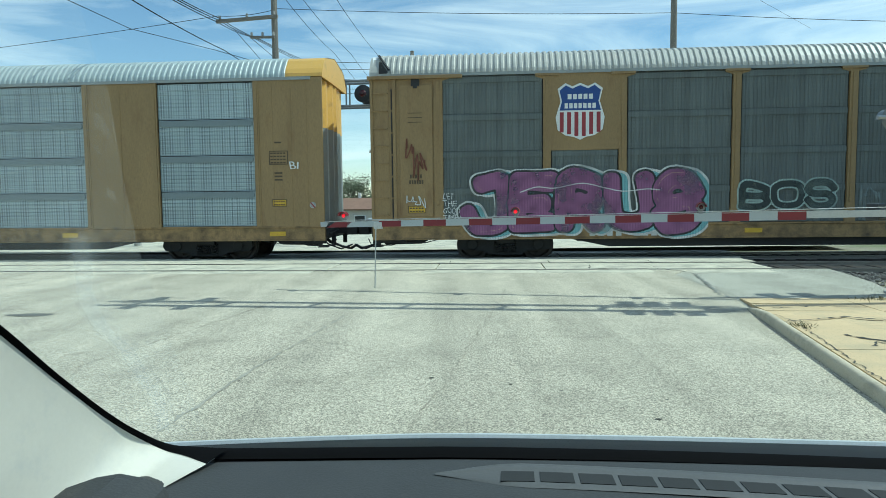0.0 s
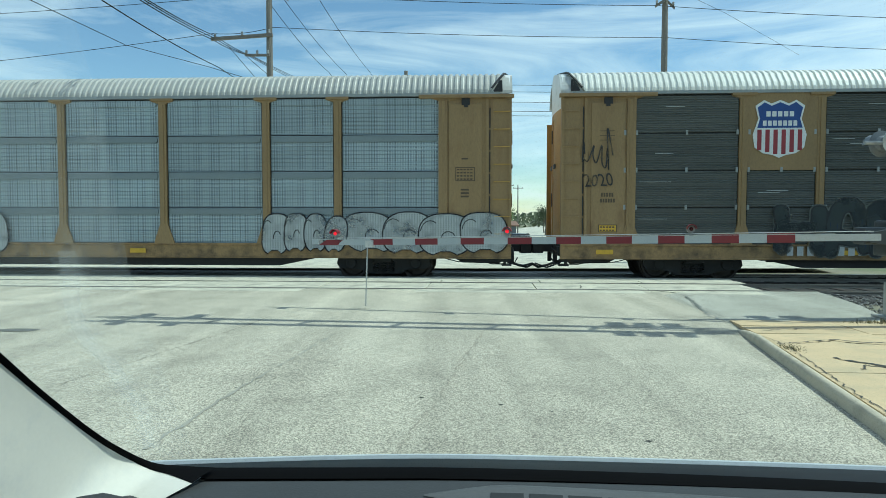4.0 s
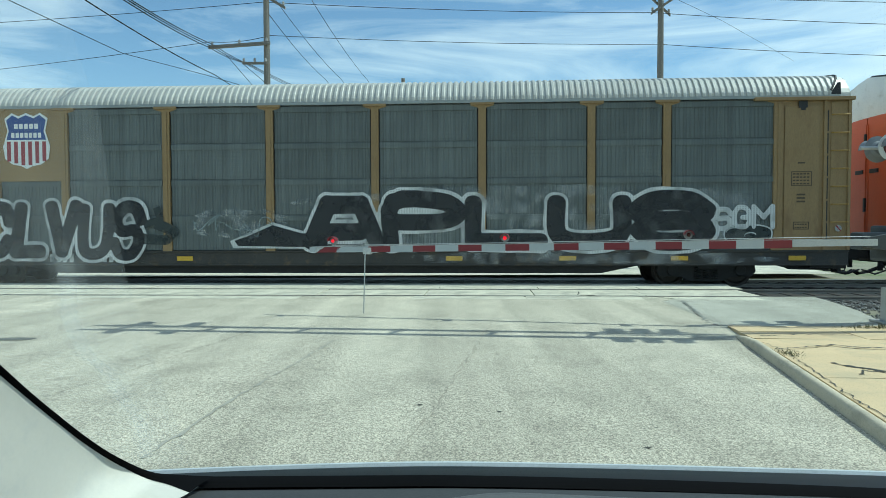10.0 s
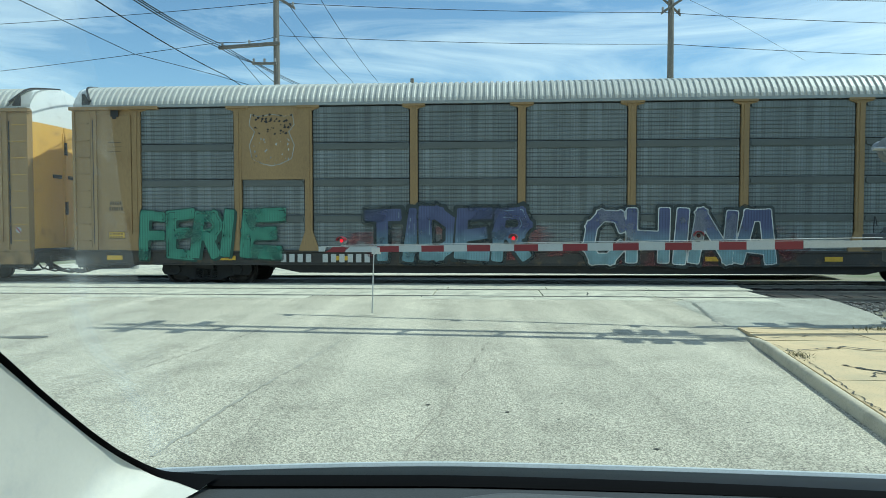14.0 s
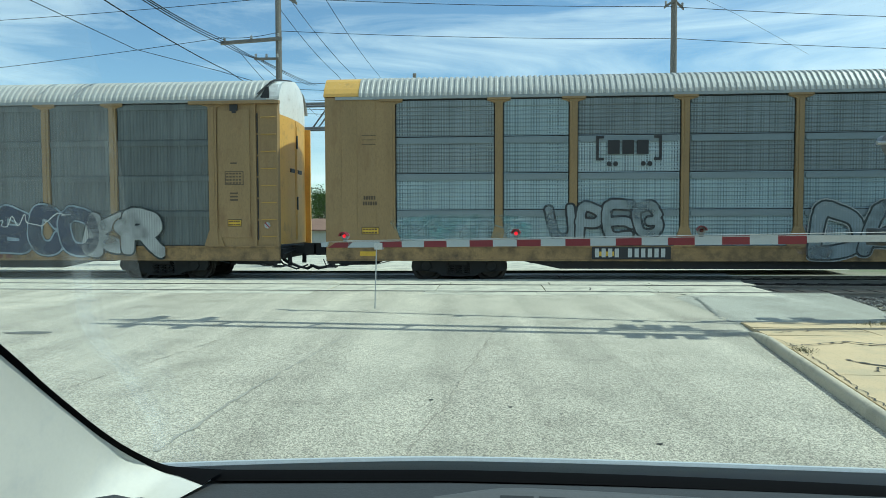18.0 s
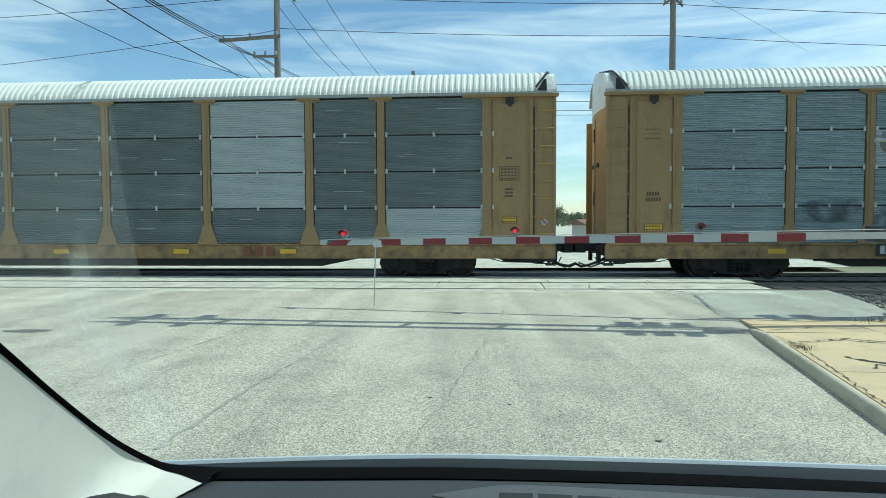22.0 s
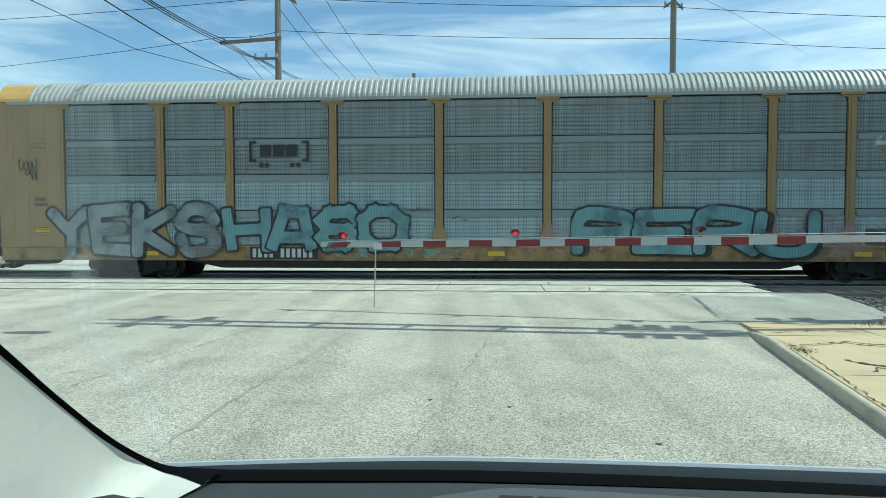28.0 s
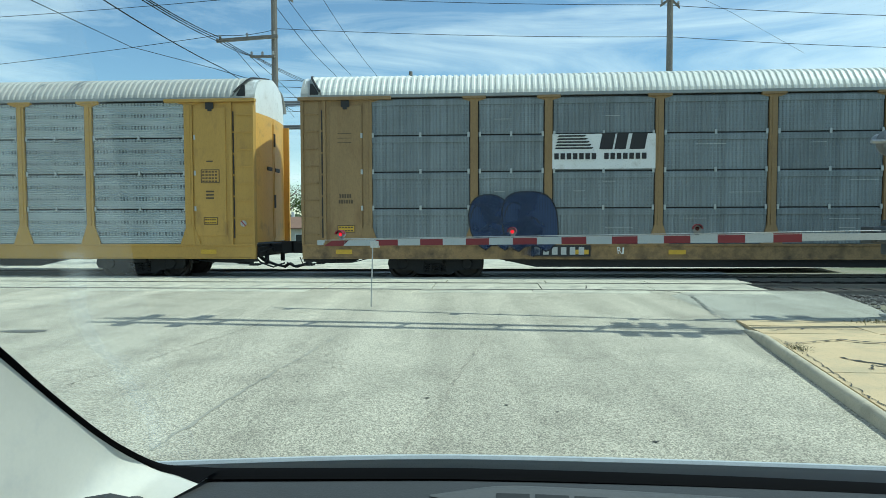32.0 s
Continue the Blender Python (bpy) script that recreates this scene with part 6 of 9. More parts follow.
G_MOSS = material("mossy_dark_spray_paint", (0.058, 0.088, 0.072), 0.65, 0, 0.3, 2, 50, 0)
G_SMOKE = material("thin_silver_spray_paint", (0.095, 0.108, 0.105), 0.65, 0, 0.3, 2, 50, 0)
G_PALE = material("dirty_white_spray_paint", (0.42, 0.43, 0.42), 0.6, 0, 0.25, 2, 50, 0)
G_PALEBLUE = material("pale_blue_spray_paint", (0.28, 0.35, 0.40), 0.6, 0, 0.15, 2, 50, 0)
G_DKGREEN = material("dark_green_spray_paint", (0.022, 0.07, 0.052), 0.6, 0, 0.2, 2, 50, 0)
G_TEALD = material("dull_teal_spray_paint", (0.10, 0.22, 0.23), 0.6, 0, 0.2, 2, 50, 0)
G_TEALW = material("chalky_teal_spray_paint", (0.17, 0.31, 0.335), 0.6, 0, 0.15, 2, 50, 0)
G_NAVY = material("navy_spray_paint", (0.015, 0.03, 0.07), 0.6, 0, 0.2, 2, 50, 0)
G_LIMED = material("greyish_lime_spray_paint", (0.20, 0.23, 0.145), 0.6, 0, 0.2, 2, 50, 0)
G_DULL = material("dull_dark_spray_paint", (0.13, 0.14, 0.125), 0.65, 0, 0.25, 2, 50, 0)


def worn(m, holes=0.42, gone=0.0):
    """Old paint on punched sheet: the holes show through in columns, and patches have rubbed thin."""
    n, l = m.node_tree.nodes, m.node_tree.links
    p = n["Principled BSDF"]
    base = p.inputs["Base Color"].links[0].from_socket
    tc, sep = n.new("ShaderNodeTexCoord"), n.new("ShaderNodeSeparateXYZ")
    l.new(tc.outputs["Object"], sep.inputs[0])

    def maths(op, a, b=0.0):
        k = n.new("ShaderNodeMath")
        k.operation = op
        for i, v in enumerate((a, b)):
            if isinstance(v, (int, float)):
                k.inputs[i].default_value = v
            else:
                l.new(v, k.inputs[i])
        return k.outputs[0]

    col = maths("LESS_THAN", maths("FRACT", maths("DIVIDE", sep.outputs["X"], 0.07)), 0.45)
    row = maths("LESS_THAN", maths("FRACT", maths("DIVIDE", sep.outputs["Z"], 0.05)), 0.7)
    pick = n.new("ShaderNodeTexNoise")
    pick.inputs["Scale"].default_value, pick.inputs["Detail"].default_value = 1.7, 5
    l.new(tc.outputs["Object"], pick.inputs["Vector"])
    dense = n.new("ShaderNodeMapRange")
    dense.inputs["From Min"].default_value, dense.inputs["From Max"].default_value = 0.36, 0.62
    l.new(pick.outputs["Fac"], dense.inputs["Value"])
    dark = maths("MULTIPLY", maths("MULTIPLY", col, row), maths("MULTIPLY", dense.outputs["Result"], holes))
    sc = n.new("ShaderNodeVectorMath")
    sc.operation = "SCALE"
    l.new(base, sc.inputs[0]), l.new(maths("SUBTRACT", 1.0, dark), sc.inputs["Scale"])
    l.new(sc.outputs[0], p.inputs["Base Color"])
    thin = n.new("ShaderNodeMapRange")
    thin.inputs["From Min"].default_value, thin.inputs["From Max"].default_value = 0.30, 0.56
    thin.inputs["To Min"].default_value, thin.inputs["To Max"].default_value = 0.34 - 0.6 * gone, 0.98 - gone
    l.new(pick.outputs["Fac"], thin.inputs["Value"])
    l.new(thin.outputs["Result"], p.inputs["Alpha"])


for m in (G_PURPLE, G_TEAL, G_GREEN, G_LIME, G_BLUE, G_VIOLET, G_PINK, G_WHITE, G_RED, G_MINT, G_MINTW, G_MINTG, G_PALE, G_PALEBLUE, G_DKGREEN, G_TEALD, G_TEALW, G_NAVY, G_LIMED, G_DULL, G_MOSS):
    worn(m)
worn(G_SMOKE, 0.3, 0.15)
worn(G_GREY, 0.35, 0.25)
worn(G_SILVER, 0.3, 0.2)
worn(G_VEIL, 0.4, 0.3)
for m in (G_BLACK, G_INK):
    worn(m, 0.0, 0.04)

car = add_car("yellow autorack car with dark weathered panels and violet graffiti", style="dark", panels=DARK, flare=False)
plaque(car, 1, 2, YELLOW)
shield_box(car, 4.88, 6.14, 3.07, 4.53)
word_art(car, "JERUS", 2.42, 8.65, 0.60, 2.31, G_PURPLE, G_BLACK, 4, 0.9, halo=G_WHITE, weight=0.155, rim=0.03, glow_rim=0.022, cast=G_TEAL, shine=G_PINK)
scribble(car, 3.55, 7.94, 1.57, 2.01, G_WHITE, 4, 8)
word_art(car, "BOS", 9.55, 11.97, 1.19, 2.00, G_INK, G_MINT, 2, 0.6, weight=0.115, rim=0.05, shade=False)
scribble(car, 12.47, 13.11, 1.27, 1.92, G_GREY, 3, 14)
for i, w in enumerate(("LET", "THE", "GOOD", "TIMES")):
    tag_line(car, w, 1.92, 2.20 + 0.09 * i, 1.56 - i * 0.19, 1.72 - i * 0.19, G_WHITE, i)
number_plate(car, 5.77, 8.27, 0.56, 0.77, None, 11)
scribble(car, 0.88, 1.54, 2.00, 3.34, P_OXIDE, 8, 20)
scribble(car, 0.86, 1.48, 1.29, 1.70, G_WHITE, 9, 14)

car = add_car("yellow autorack car with pale perforated panels and solid plates", style="plaid", panels=SILVER_B, cap=True, flare=None, solid=(1, 7), roof=ROOF_BLUE)
loop_box(car, 4.72, 6.45, 3.77, 4.40, P_MAROON)
bars(car, 4.71, 6.44, 3.51, 3.69, 9, P_OXIDE, -1.508)
number_plate(car, 7.71, 10.16, 0.56, 0.74, P_GREEN, 11)
bars(car, 17.17, 18.22, 0.56, 0.72, 3, P_OXIDE, -1.508)
tag_line(car, "B1", 26.58, 26.86, 2.42, 2.63, P_WHITE)

car = add_car("yellow autorack car with sooty ribbed panels and white and maroon graffiti", style="rib", panels=RIB_S, roof=ROOF_WHITE)
plaque(car, 1, 2, YELLOW)
shield_box(car, 4.88, 6.23, 3.12, 4.60)
word_art(car, "HARM", 5.57, 10.34, 0.62, 1.96, G_INK, G_BLACK, 6, 1.2, weight=0.14, rim=0.03, style="wild", halo=G_DULL, glow_rim=0.022, slant=-0.15, shine=G_NAVY)
haze(car, 11.25, 17.06, 0.60, 2.23, H_PINK, 2)
word_art(car, "DELAYS", 11.25, 16.99, 0.60, 2.15, G_WHITE, G_RED, 8, 1.3, weight=0.11, rim=0.035, style="wild", halo=G_PINK, glow_rim=0.05, lap=0.2, shine=G_RED, cast=G_PINK)
word_art(car, "VOMER", 18.19, 21.51, 0.56, 1.68, G_WHITE, G_INK, 9, 1.0, weight=0.15, rim=0.022, style="block", shade=False, lap=0.1)
scribble(car, 21.82, 22.37, 0.91, 1.54, G_WHITE, 3, 14)
tag_line(car, "FOOD ON", 23.40, 24.12, 1.40, 1.56, G_WHITE, 2)
tag_line(car, "THE TABLE", 23.36, 24.30, 1.18, 1.34, G_WHITE, 3)
tag_line(car, "2020", 0.58, 1.35, 2.39, 2.73, G_BLACK)
scribble(car, 0.46, 1.40, 2.73, 4.16, G_BLACK, 7, 16)
number_plate(car, 5.81, 8.63, 0.60, 0.84, None, 11)

car = add_car("yellow autorack car with pale perforated panels and white bubble graffiti", style="plaid", panels=SILVER)
stripe_emblem(car, 7.31, 9.63, 2.99, 3.63, None)
bubble_art(car, 0.48, 1.81, 0.56, 1.70, 2, G_VEIL, G_BLACK, 1)
bubble_art(car, 2.34, 5.70, 0.56, 1.73, 4, G_VEIL, G_BLACK, 2)
bubble_art(car, 6.62, 9.82, 0.56, 1.74, 4, G_VEIL, G_BLACK, 3)
bubble_art(car, 10.38, 13.47, 0.56, 1.74, 4, G_VEIL, G_BLACK, 4)
bubble_art(car, 20.89, 23.08, 0.56, 1.68, 4, G_VEIL, G_BLACK, 5)
bubble_art(car, 23.21, 27.29, 0.57, 1.73, 4, G_VEIL, G_BLACK, 6)
number_plate(car, 7.33, 9.97, 0.56, 0.78, P_BLACK, 11)

car = add_car("yellow autorack car with grey ribbed panels and a pale emblem sheet", style="rib", panels=RIB, roof=ROOF_WHITE, override={(2, 2): RIB_B})
bracket_emblem(car, 7.19, 8.77, 3.07, 3.65)
number_plate(car, 5.04, 7.77, 0.57, 0.79, P_BLACK, 11)
bars(car, 18.61, 19.29, 0.57, 0.75, 3, P_OXIDE, -1.508)
tag_line(car, "R1", 8.41, 8.63, 0.60, 0.78, P_WHITE)

car = add_car("red autorack car with pale perforated panels and black and white graffiti", style="plaid", panels=SILVER_D, body=RUST_RED)
winged_art(car, 9.55, 0.56)
slant_emblem(car, 18.23, 20.57, 3.21, 3.60)
column_tag(car, (10.13, 10.27), (10.44,), "AX", 1.20, 2.62)
column_tag(car, (16.16, 16.30), (15.94,), "CEASED", 1.30, 2.62)
number_plate(car, 6.90, 9.10, 0.56, 0.77, None, 11)
scribble(car, 0.93, 1.68, 1.73, 2.33, G_WHITE, 6, 10)

car = add_car("yellow autorack car with dark panels and black block graffiti", style="dark", panels=DARK, flare=False, sill=SILL_DARK)
plaque(car, 1, 2, YELLOW)
shield_box(car, 4.89, 6.23, 3.15, 4.68)
word_art(car, "ACLVUS", 3.30, 8.85, 0.68, 2.24, G_BLACK, G_BLACK, 11, 0.5, halo=G_WHITE, rim=0.01, weight=0.118, style="bubble", slant=0.15, glow_rim=0.05, lap=0.05)
for side, ends in ((3.0, (2.55, 2.70, 3.30)), (9.2, (9.70, 9.45, 8.85))):
    bm = bmesh.new()
    brush(bm, [(side, 1.62), (ends[0], 1.42), (ends[1], 1.18), (ends[2], 1.22)], 0.13, -1.531)
    brush(bm, [(side, 2.05), (side + 0.1, 1.75), (ends[2], 1.60)], 0.09, -1.531)
    part("graffiti", bm, G_INK, car, "black sprayed flourish beside the letters")
haze(car, 12.54, 25.27, 0.79, 2.56, H_WHITE, 5)
word_art(car, "APLUS", 13.28, 24.10, 0.90, 2.41, G_BLACK, G_BLACK, 12, 0.25, halo=G_WHITE, rim=0.01, weight=0.17, style="bubble", glow_rim=0.055, lap=-0.1)
haze(car, 16.4, 25.4, 0.52, 0.86, H_WHITE, 15)
haze(car, 2.6, 9.6, 0.52, 0.92, H_DARK, 16)
bm = bmesh.new()
prism(bm, [(11.35, 1.16), (11.75, 1.30), (12.4, 1.58), (13.2, 1.36), (13.9, 1.34), (13.9, 0.98), (11.45, 1.02)], -1.540, -1.534)
arrow = part("graffiti", bm, G_BLACK, car, "black sprayed arrow running into the letters")
bm = bmesh.new()
prism(bm, [(11.22, 1.15), (11.72, 1.37), (12.4, 1.66), (13.2, 1.43), (13.9, 1.41), (13.9, 0.94), (11.32, 0.96)], -1.532, -1.528)
part("halo", bm, G_WHITE, arrow)
word_art(car, "SGM", 24.05, 25.60, 1.42, 2.05, G_WHITE, G_WHITE, 2, 0.6, weight=0.10, rim=0.01, shade=False, lap=-0.1)
bubble_art(car, 24.48, 25.39, 1.06, 1.61, 1, G_INK, G_WHITE, 3)
number_plate(car, 6.14, 8.20, 0.58, 0.80, None, 11)
scribble(car, 0.82, 1.56, 3.92, 4.54, G_BLACK, 2, 14)
scribble(car, 9.91, 12.65, 1.10, 1.93, G_GREY, 6, 20)
haze(car, 10.21, 12.80, 1.25, 2.01, H_WHITE, 6)

car = add_car("yellow autorack car with pale perforated panels, some of them replaced", style="plaid", panels=SILVER, override={(0, 2): MID, (0, 3): MID, (2, 3): MID, (2, 2): RIB, (3, 2): MID, (4, 2): MID, (4, 3): MID, (1, None): SILVER_B, (7, None): SILVER_B, (6, 2): RIB})
number_plate(car, 6.84, 9.41, 0.56, 0.75, P_BLACK, 11)
bars(car, 18.87, 19.84, 0.56, 0.70, 3, P_OXIDE, -1.508)

car = add_car("yellow autorack car with dusty grey panels, green and violet graffiti", style="plaid", panels=DUSK, band=BAND_D, sill=SILL_DARK)
plaque(car, 1, 2, YELLOW)
ghost_shield(car, 4.92, 6.30, 3.10, 4.64)
word_art(car, "FERI", 1.94, 4.55, 0.62, 2.00, G_GREEN, G_DKGREEN, 3, 0.8, weight=0.15, rim=0.022, style="block", lap=0.2, shine=G_DKGREEN, slant=0.1)
word_art(car, "E", 4.79, 5.89, 0.63, 1.99, G_GREEN, G_DKGREEN, 5, 0.8, weight=0.15, rim=0.022, style="block", shine=G_DKGREEN, slant=0.2)
haze(car, 7.74, 14.00, 0.64, 1.55, H_RED, 4)
haze(car, 17.97, 19.68, 0.66, 1.55, H_RED, 9)
haze(car, 13.4, 19.2, 0.5, 1.1, H_RED, 19)
word_art(car, "TIDER", 8.17, 12.53, 0.57, 2.13, G_VIOLET, G_INK, 7, 1.0, weight=0.12, rim=0.04, style="block", shine=G_PALEBLUE, halo=G_INK, glow_rim=0.02, lap=0.2, slant=0.1)
word_art(car, "CHINA", 14.00, 18.90, 0.56, 1.99, G_VIOLET, G_WHITE, 8, 0.7, weight=0.115, rim=0.018, style="block", halo=G_INK, glow_rim=0.05, lap=0.0, slant=0.12)
word_art(car, "QUDIK", 23.00, 26.03, 0.56, 1.74, G_MINTW, G_BLACK, 14, 0.7, weight=0.14, rim=0.025, lap=0.2, shade=False)
scribble(car, 21.13, 22.42, 1.10, 1.84, G_BLACK, 5, 16)
number_plate(car, 5.84, 8.36, 0.57, 0.79, None, 11)

car = add_car("yellow autorack car with pale streaked panels", style="plaid", panels=SILVER_S)
number_plate(car, 5.10, 7.73, 0.56, 0.76, P_BLACK, 11)
scribble(car, 17.97, 20.72, 0.91, 1.70, G_GREY, 4, 30)
haze(car, 17.80, 20.81, 0.83, 1.78, H_DARK, 3)
haze(car, 2.62, 4.36, 1.25, 1.85, H_DARK, 4)
bubble_art(car, 9.48, 10.44, 0.56, 1.09, 1, G_GREEN, G_BLACK, 2)
scribble(car, 0.84, 1.36, 2.60, 3.64, P_OXIDE, 5, 20)

car = add_car("yellow autorack car with grey panels, yellow roof ends and silver graffiti", style="plaid", panels=MID, cap=True, override={(None, 0): SILVER_D, (None, 1): SILVER_D, (1, None): SILVER_D, (7, None): SILVER_D, (2, 2): SILVER_B})
bracket_emblem(car, 7.19, 8.87, 3.12, 3.76)
haze(car, 1.86, 5.40, 0.90, 1.73, H_TEAL, 2)
scribble(car, 1.95, 5.31, 0.95, 1.68, G_GREY, 6, 24)
word_art(car, "UPEG", 5.94, 8.89, 1.00, 2.05, G_SILVER, G_BLACK, 4, 1.2, weight=0.11, rim=0.05, style="wild", shade=False)
word_art(car, "DAPES", 12.66, 18.87, 0.56, 1.98, G_SILVER, G_INK, 21, 1.6, weight=0.13, rim=0.035, style="wild", shine=G_PALE, halo=G_PALE, glow_rim=0.02, lap=0.2)
haze(car, 12.28, 13.57, 0.59, 1.49, H_PINK, 21)
haze(car, 14.62, 16.25, 1.48, 2.01, H_TEAL, 22)
haze(car, 17.87, 19.23, 0.59, 1.92, H_TEAL, 23)
number_plate(car, 7.18, 9.05, 0.59, 0.82, P_BLACK, 11)
hat_art(car, 23.93, 25.64, 0.97, 2.53)
scribble(car, 18.88, 19.23, 1.47, 1.69, G_WHITE, 2, 6)

car = add_car("yellow autorack car with dark panels, green and blue graffiti", style="dark", panels=DARK)
plaque_panel(car, 2, 2, MID)
bar_emblem(car, 6.95, 9.22, 2.95, 3.70)
haze(car, 3.37, 4.58, 1.00, 2.22, H_CREAM, 2)
haze(car, 4.81, 5.99, 1.00, 2.34, H_WHITE, 12)
for grow, half in ((1.0, 0.022), (0.84, 0.014), (0.55, 0.014)):
    arch = [(5.40 + 0.57 * grow * math.copysign(abs(math.cos(q)) ** 0.6, math.cos(q)), 1.30 + 1.02 * grow * math.sin(q)) for q in (math.pi * j / 16 for j in range(17))]
    bm = bmesh.new()
    ribbon(bm, [(arch[0][0], 1.0)] + arch + [(arch[-1][0], 1.0)], half, -1.546)
    part("graffiti", bm, G_PALE, car, "faint white sprayed arch")
bm = bmesh.new()
for q in range(5):
    ribbon(bm, [(4.98 + 0.2 * q, 1.0), (5.0 + 0.2 * q, 1.72 + 0.2 * math.sin(q * 0.78))], 0.010, -1.547)
part("graffiti", bm, G_PALE, car, "faint white sprayed bars")
scribble(car, 2.0, 3.2, 1.05, 1.5, G_INK, 15, 18)
scribble(car, 3.45, 4.5, 1.15, 1.75, G_PALE, 16, 16)
tag_line(car, "TUELS", 6.95, 8.43, 1.10, 1.50, G_PALE)
haze(car, 9.13, 12.44, 1.01, 1.86, H_TEAL, 3)
word_art(car, "TEAM", 9.52, 12.37, 1.05, 1.77, G_TEALD, G_TEALW, 3, 0.8, weight=0.12, rim=0.05, style="block")
word_art(car, "OBTAS", 12.59, 18.07, 0.94, 2.12, G_DKGREEN, G_WHITE, 5, 0.8, weight=0.165, rim=0.03, lap=0.25, shade=False, halo=G_INK, glow_rim=0.015)
word_art(car, "UBCO", 18.59, 22.30, 0.60, 1.98, G_NAVY, G_PALEBLUE, 24, 1.0, weight=0.19, rim=0.035, lap=0.3, shade=False, halo=G_INK, glow_rim=0.015)
word_art(car, "KR", 22.05, 24.20, 0.58, 1.86, G_PALE, G_INK, 25, 1.2, weight=0.17, rim=0.04, style="wild", shade=False)
scribble(car, 18.87, 21.77, 1.40, 1.81, G_WHITE, 5, 20)
number_plate(car, 7.00, 9.05, 0.56, 0.71, P_BLACK, 11)
bars(car, 19.12, 19.95, 0.56, 0.74, 3, P_OXIDE, -1.508)

car = add_car("yellow autorack car with ribbed panels and faint dark graffiti", style="rib", panels=RIB, roof=ROOF_WHITE, override={(2, 2): RIB_B})
bracket_emblem(car, 7.26, 8.81, 3.16, 3.68)
number_plate(car, 6.89, 9.48, 0.61, 0.82, P_BLACK, 11)
bars(car, 18.92, 19.82, 0.56, 0.81, 3, P_OXIDE, -1.508)
haze(car, 5.05, 6.44, 1.42, 2.04, H_DARK, 2)
haze(car, 6.73, 8.97, 0.95, 1.87, H_DARK, 3)
haze(car, 9.90, 13.07, 1.12, 1.93, H_DARK, 4)
scribble(car, 9.60, 12.99, 1.63, 2.01, G_BLACK, 6, 9)
tag_line(car, "R1", 9.55, 9.80, 0.62, 0.82, P_WHITE)

car = add_car("yellow autorack car with grey ribbed panels and some bright replaced sheets", style="rib", panels=RIB_D, roof=ROOF_WHITE, override={(6, 1): RIB_B, (6, 2): RIB_B, (6, 3): RIB_B, (8, 0): RIB_B})
plaque_panel(car, 2, 2, YELLOW)
loop_box(car, 7.21, 8.80, 3.07, 3.66, P_BLACK)
bars(car, 8.04, 8.82, 2.92, 3.01, 9, P_BLACK, -1.508)
number_plate(car, 6.10, 8.71, 0.60, 0.80, P_BLACK, 11)
bars(car, 19.07, 20.00, 0.56, 0.81, 3, P_OXIDE, -1.508)
tag_line(car, "R1", 9.58, 9.82, 0.60, 0.78, P_WHITE)

car = add_car("yellow autorack car with dark panels and lime and black graffiti", style="dark", panels=DARK, flare=False, sill=SILL_DARK)
plaque(car, 1, 2, YELLOW)
shield_box(car, 4.98, 6.29, 3.16, 4.60)
haze(car, 1.99, 8.7, 0.66, 1.80, H_WHITE, 7)
word_art(car, "SOLES", 2.75, 7.90, 0.58, 1.82, G_INK, G_INK, 15, 1.0, halo=G_PALE, weight=0.125, rim=0.01, style="wild", glow_rim=0.05, lap=0.1, label="black sprayed winged letters with a pale edge")
for side, sgn in ((2.95, -1), (7.70, 1)):
    for low, far in ((1.15, 1.0), (0.80, 0.7)):
        line = [(side, low), (side + sgn * 0.45 * far, low + 0.10), (side + sgn * 0.85 * far, low + 0.52), (side + sgn * 0.98 * far, low + 0.72)]
        bm = bmesh.new()
        brush(bm, line, 0.125, -1.5275)
        wing = part("graffiti", bm, G_PALE, car, "sprayed curling wing with a pale edge")
        bm = bmesh.new()
        brush(bm, line, 0.07, -1.531)
        part("fill", bm, G_INK, wing)
tag_line(car, "PEACE", 3.07, 3.95, 1.92, 2.10, G_WHITE)
tag_line(car, "2018", 5.95, 6.52, 1.86, 2.04, G_WHITE)
haze(car, 9.71, 13.12, 0.93, 1.78, H_TEAL, 3)
scribble(car, 10.15, 12.90, 1.05, 1.69, G_BLACK, 4, 22)
word_art(car, "BABEL", 13.80, 19.14, 0.56, 1.94, G_LIMED, G_BLACK, 6, 1.0, weight=0.12, rim=0.035, style="block", lap=0.22, slant=0.2, shine=G_BLACK, halo=G_PALE, glow_rim=0.012)
word_art(car, "EXIK", 20.19, 24.77, 0.56, 2.25, G_LIME, G_BLACK, 7, 0.7, weight=0.115, rim=0.035, style="block", lap=0.2, slant=0.18, shine=G_BLACK, halo=G_PALE, glow_rim=0.012)
scribble(car, 13.08, 13.92, 3.06, 3.41, G_WHITE, 4, 16)
scribble(car, 19.13, 19.87, 2.87, 3.35, G_WHITE, 6, 12)
number_plate(car, 6.34, 8.76, 0.56, 0.71, None, 11)
bars(car, 19.20, 20.26, 0.56, 0.78, 3, P_OXIDE, -1.508)
scribble(car, 25.85, 26.71, 1.36, 2.27, G_BLACK, 4, 26)
haze(car, 24.83, 25.93, 0.90, 2.12, H_WHITE, 8)

car = add_car("yellow autorack car with sooty ribbed panels, bright posts and green graffiti", style="rib", panels=RIB_G, post=POST_YELLOW, flare=None)
word_art(car, "BUNTLE", 11.73, 16.87, 0.60, 1.83, G_MINTG, G_TEALD, 5, 1.2, weight=0.13, rim=0.04, style="wild")
scribble(car, 16.60, 17.19, 0.60, 1.62, G_BLACK, 3, 14)
white_tags(car, 0.88, 1.42, 1.40, 3.93)
scribble(car, 1.02, 1.50, 1.40, 1.98, G_BLACK, 6, 14)
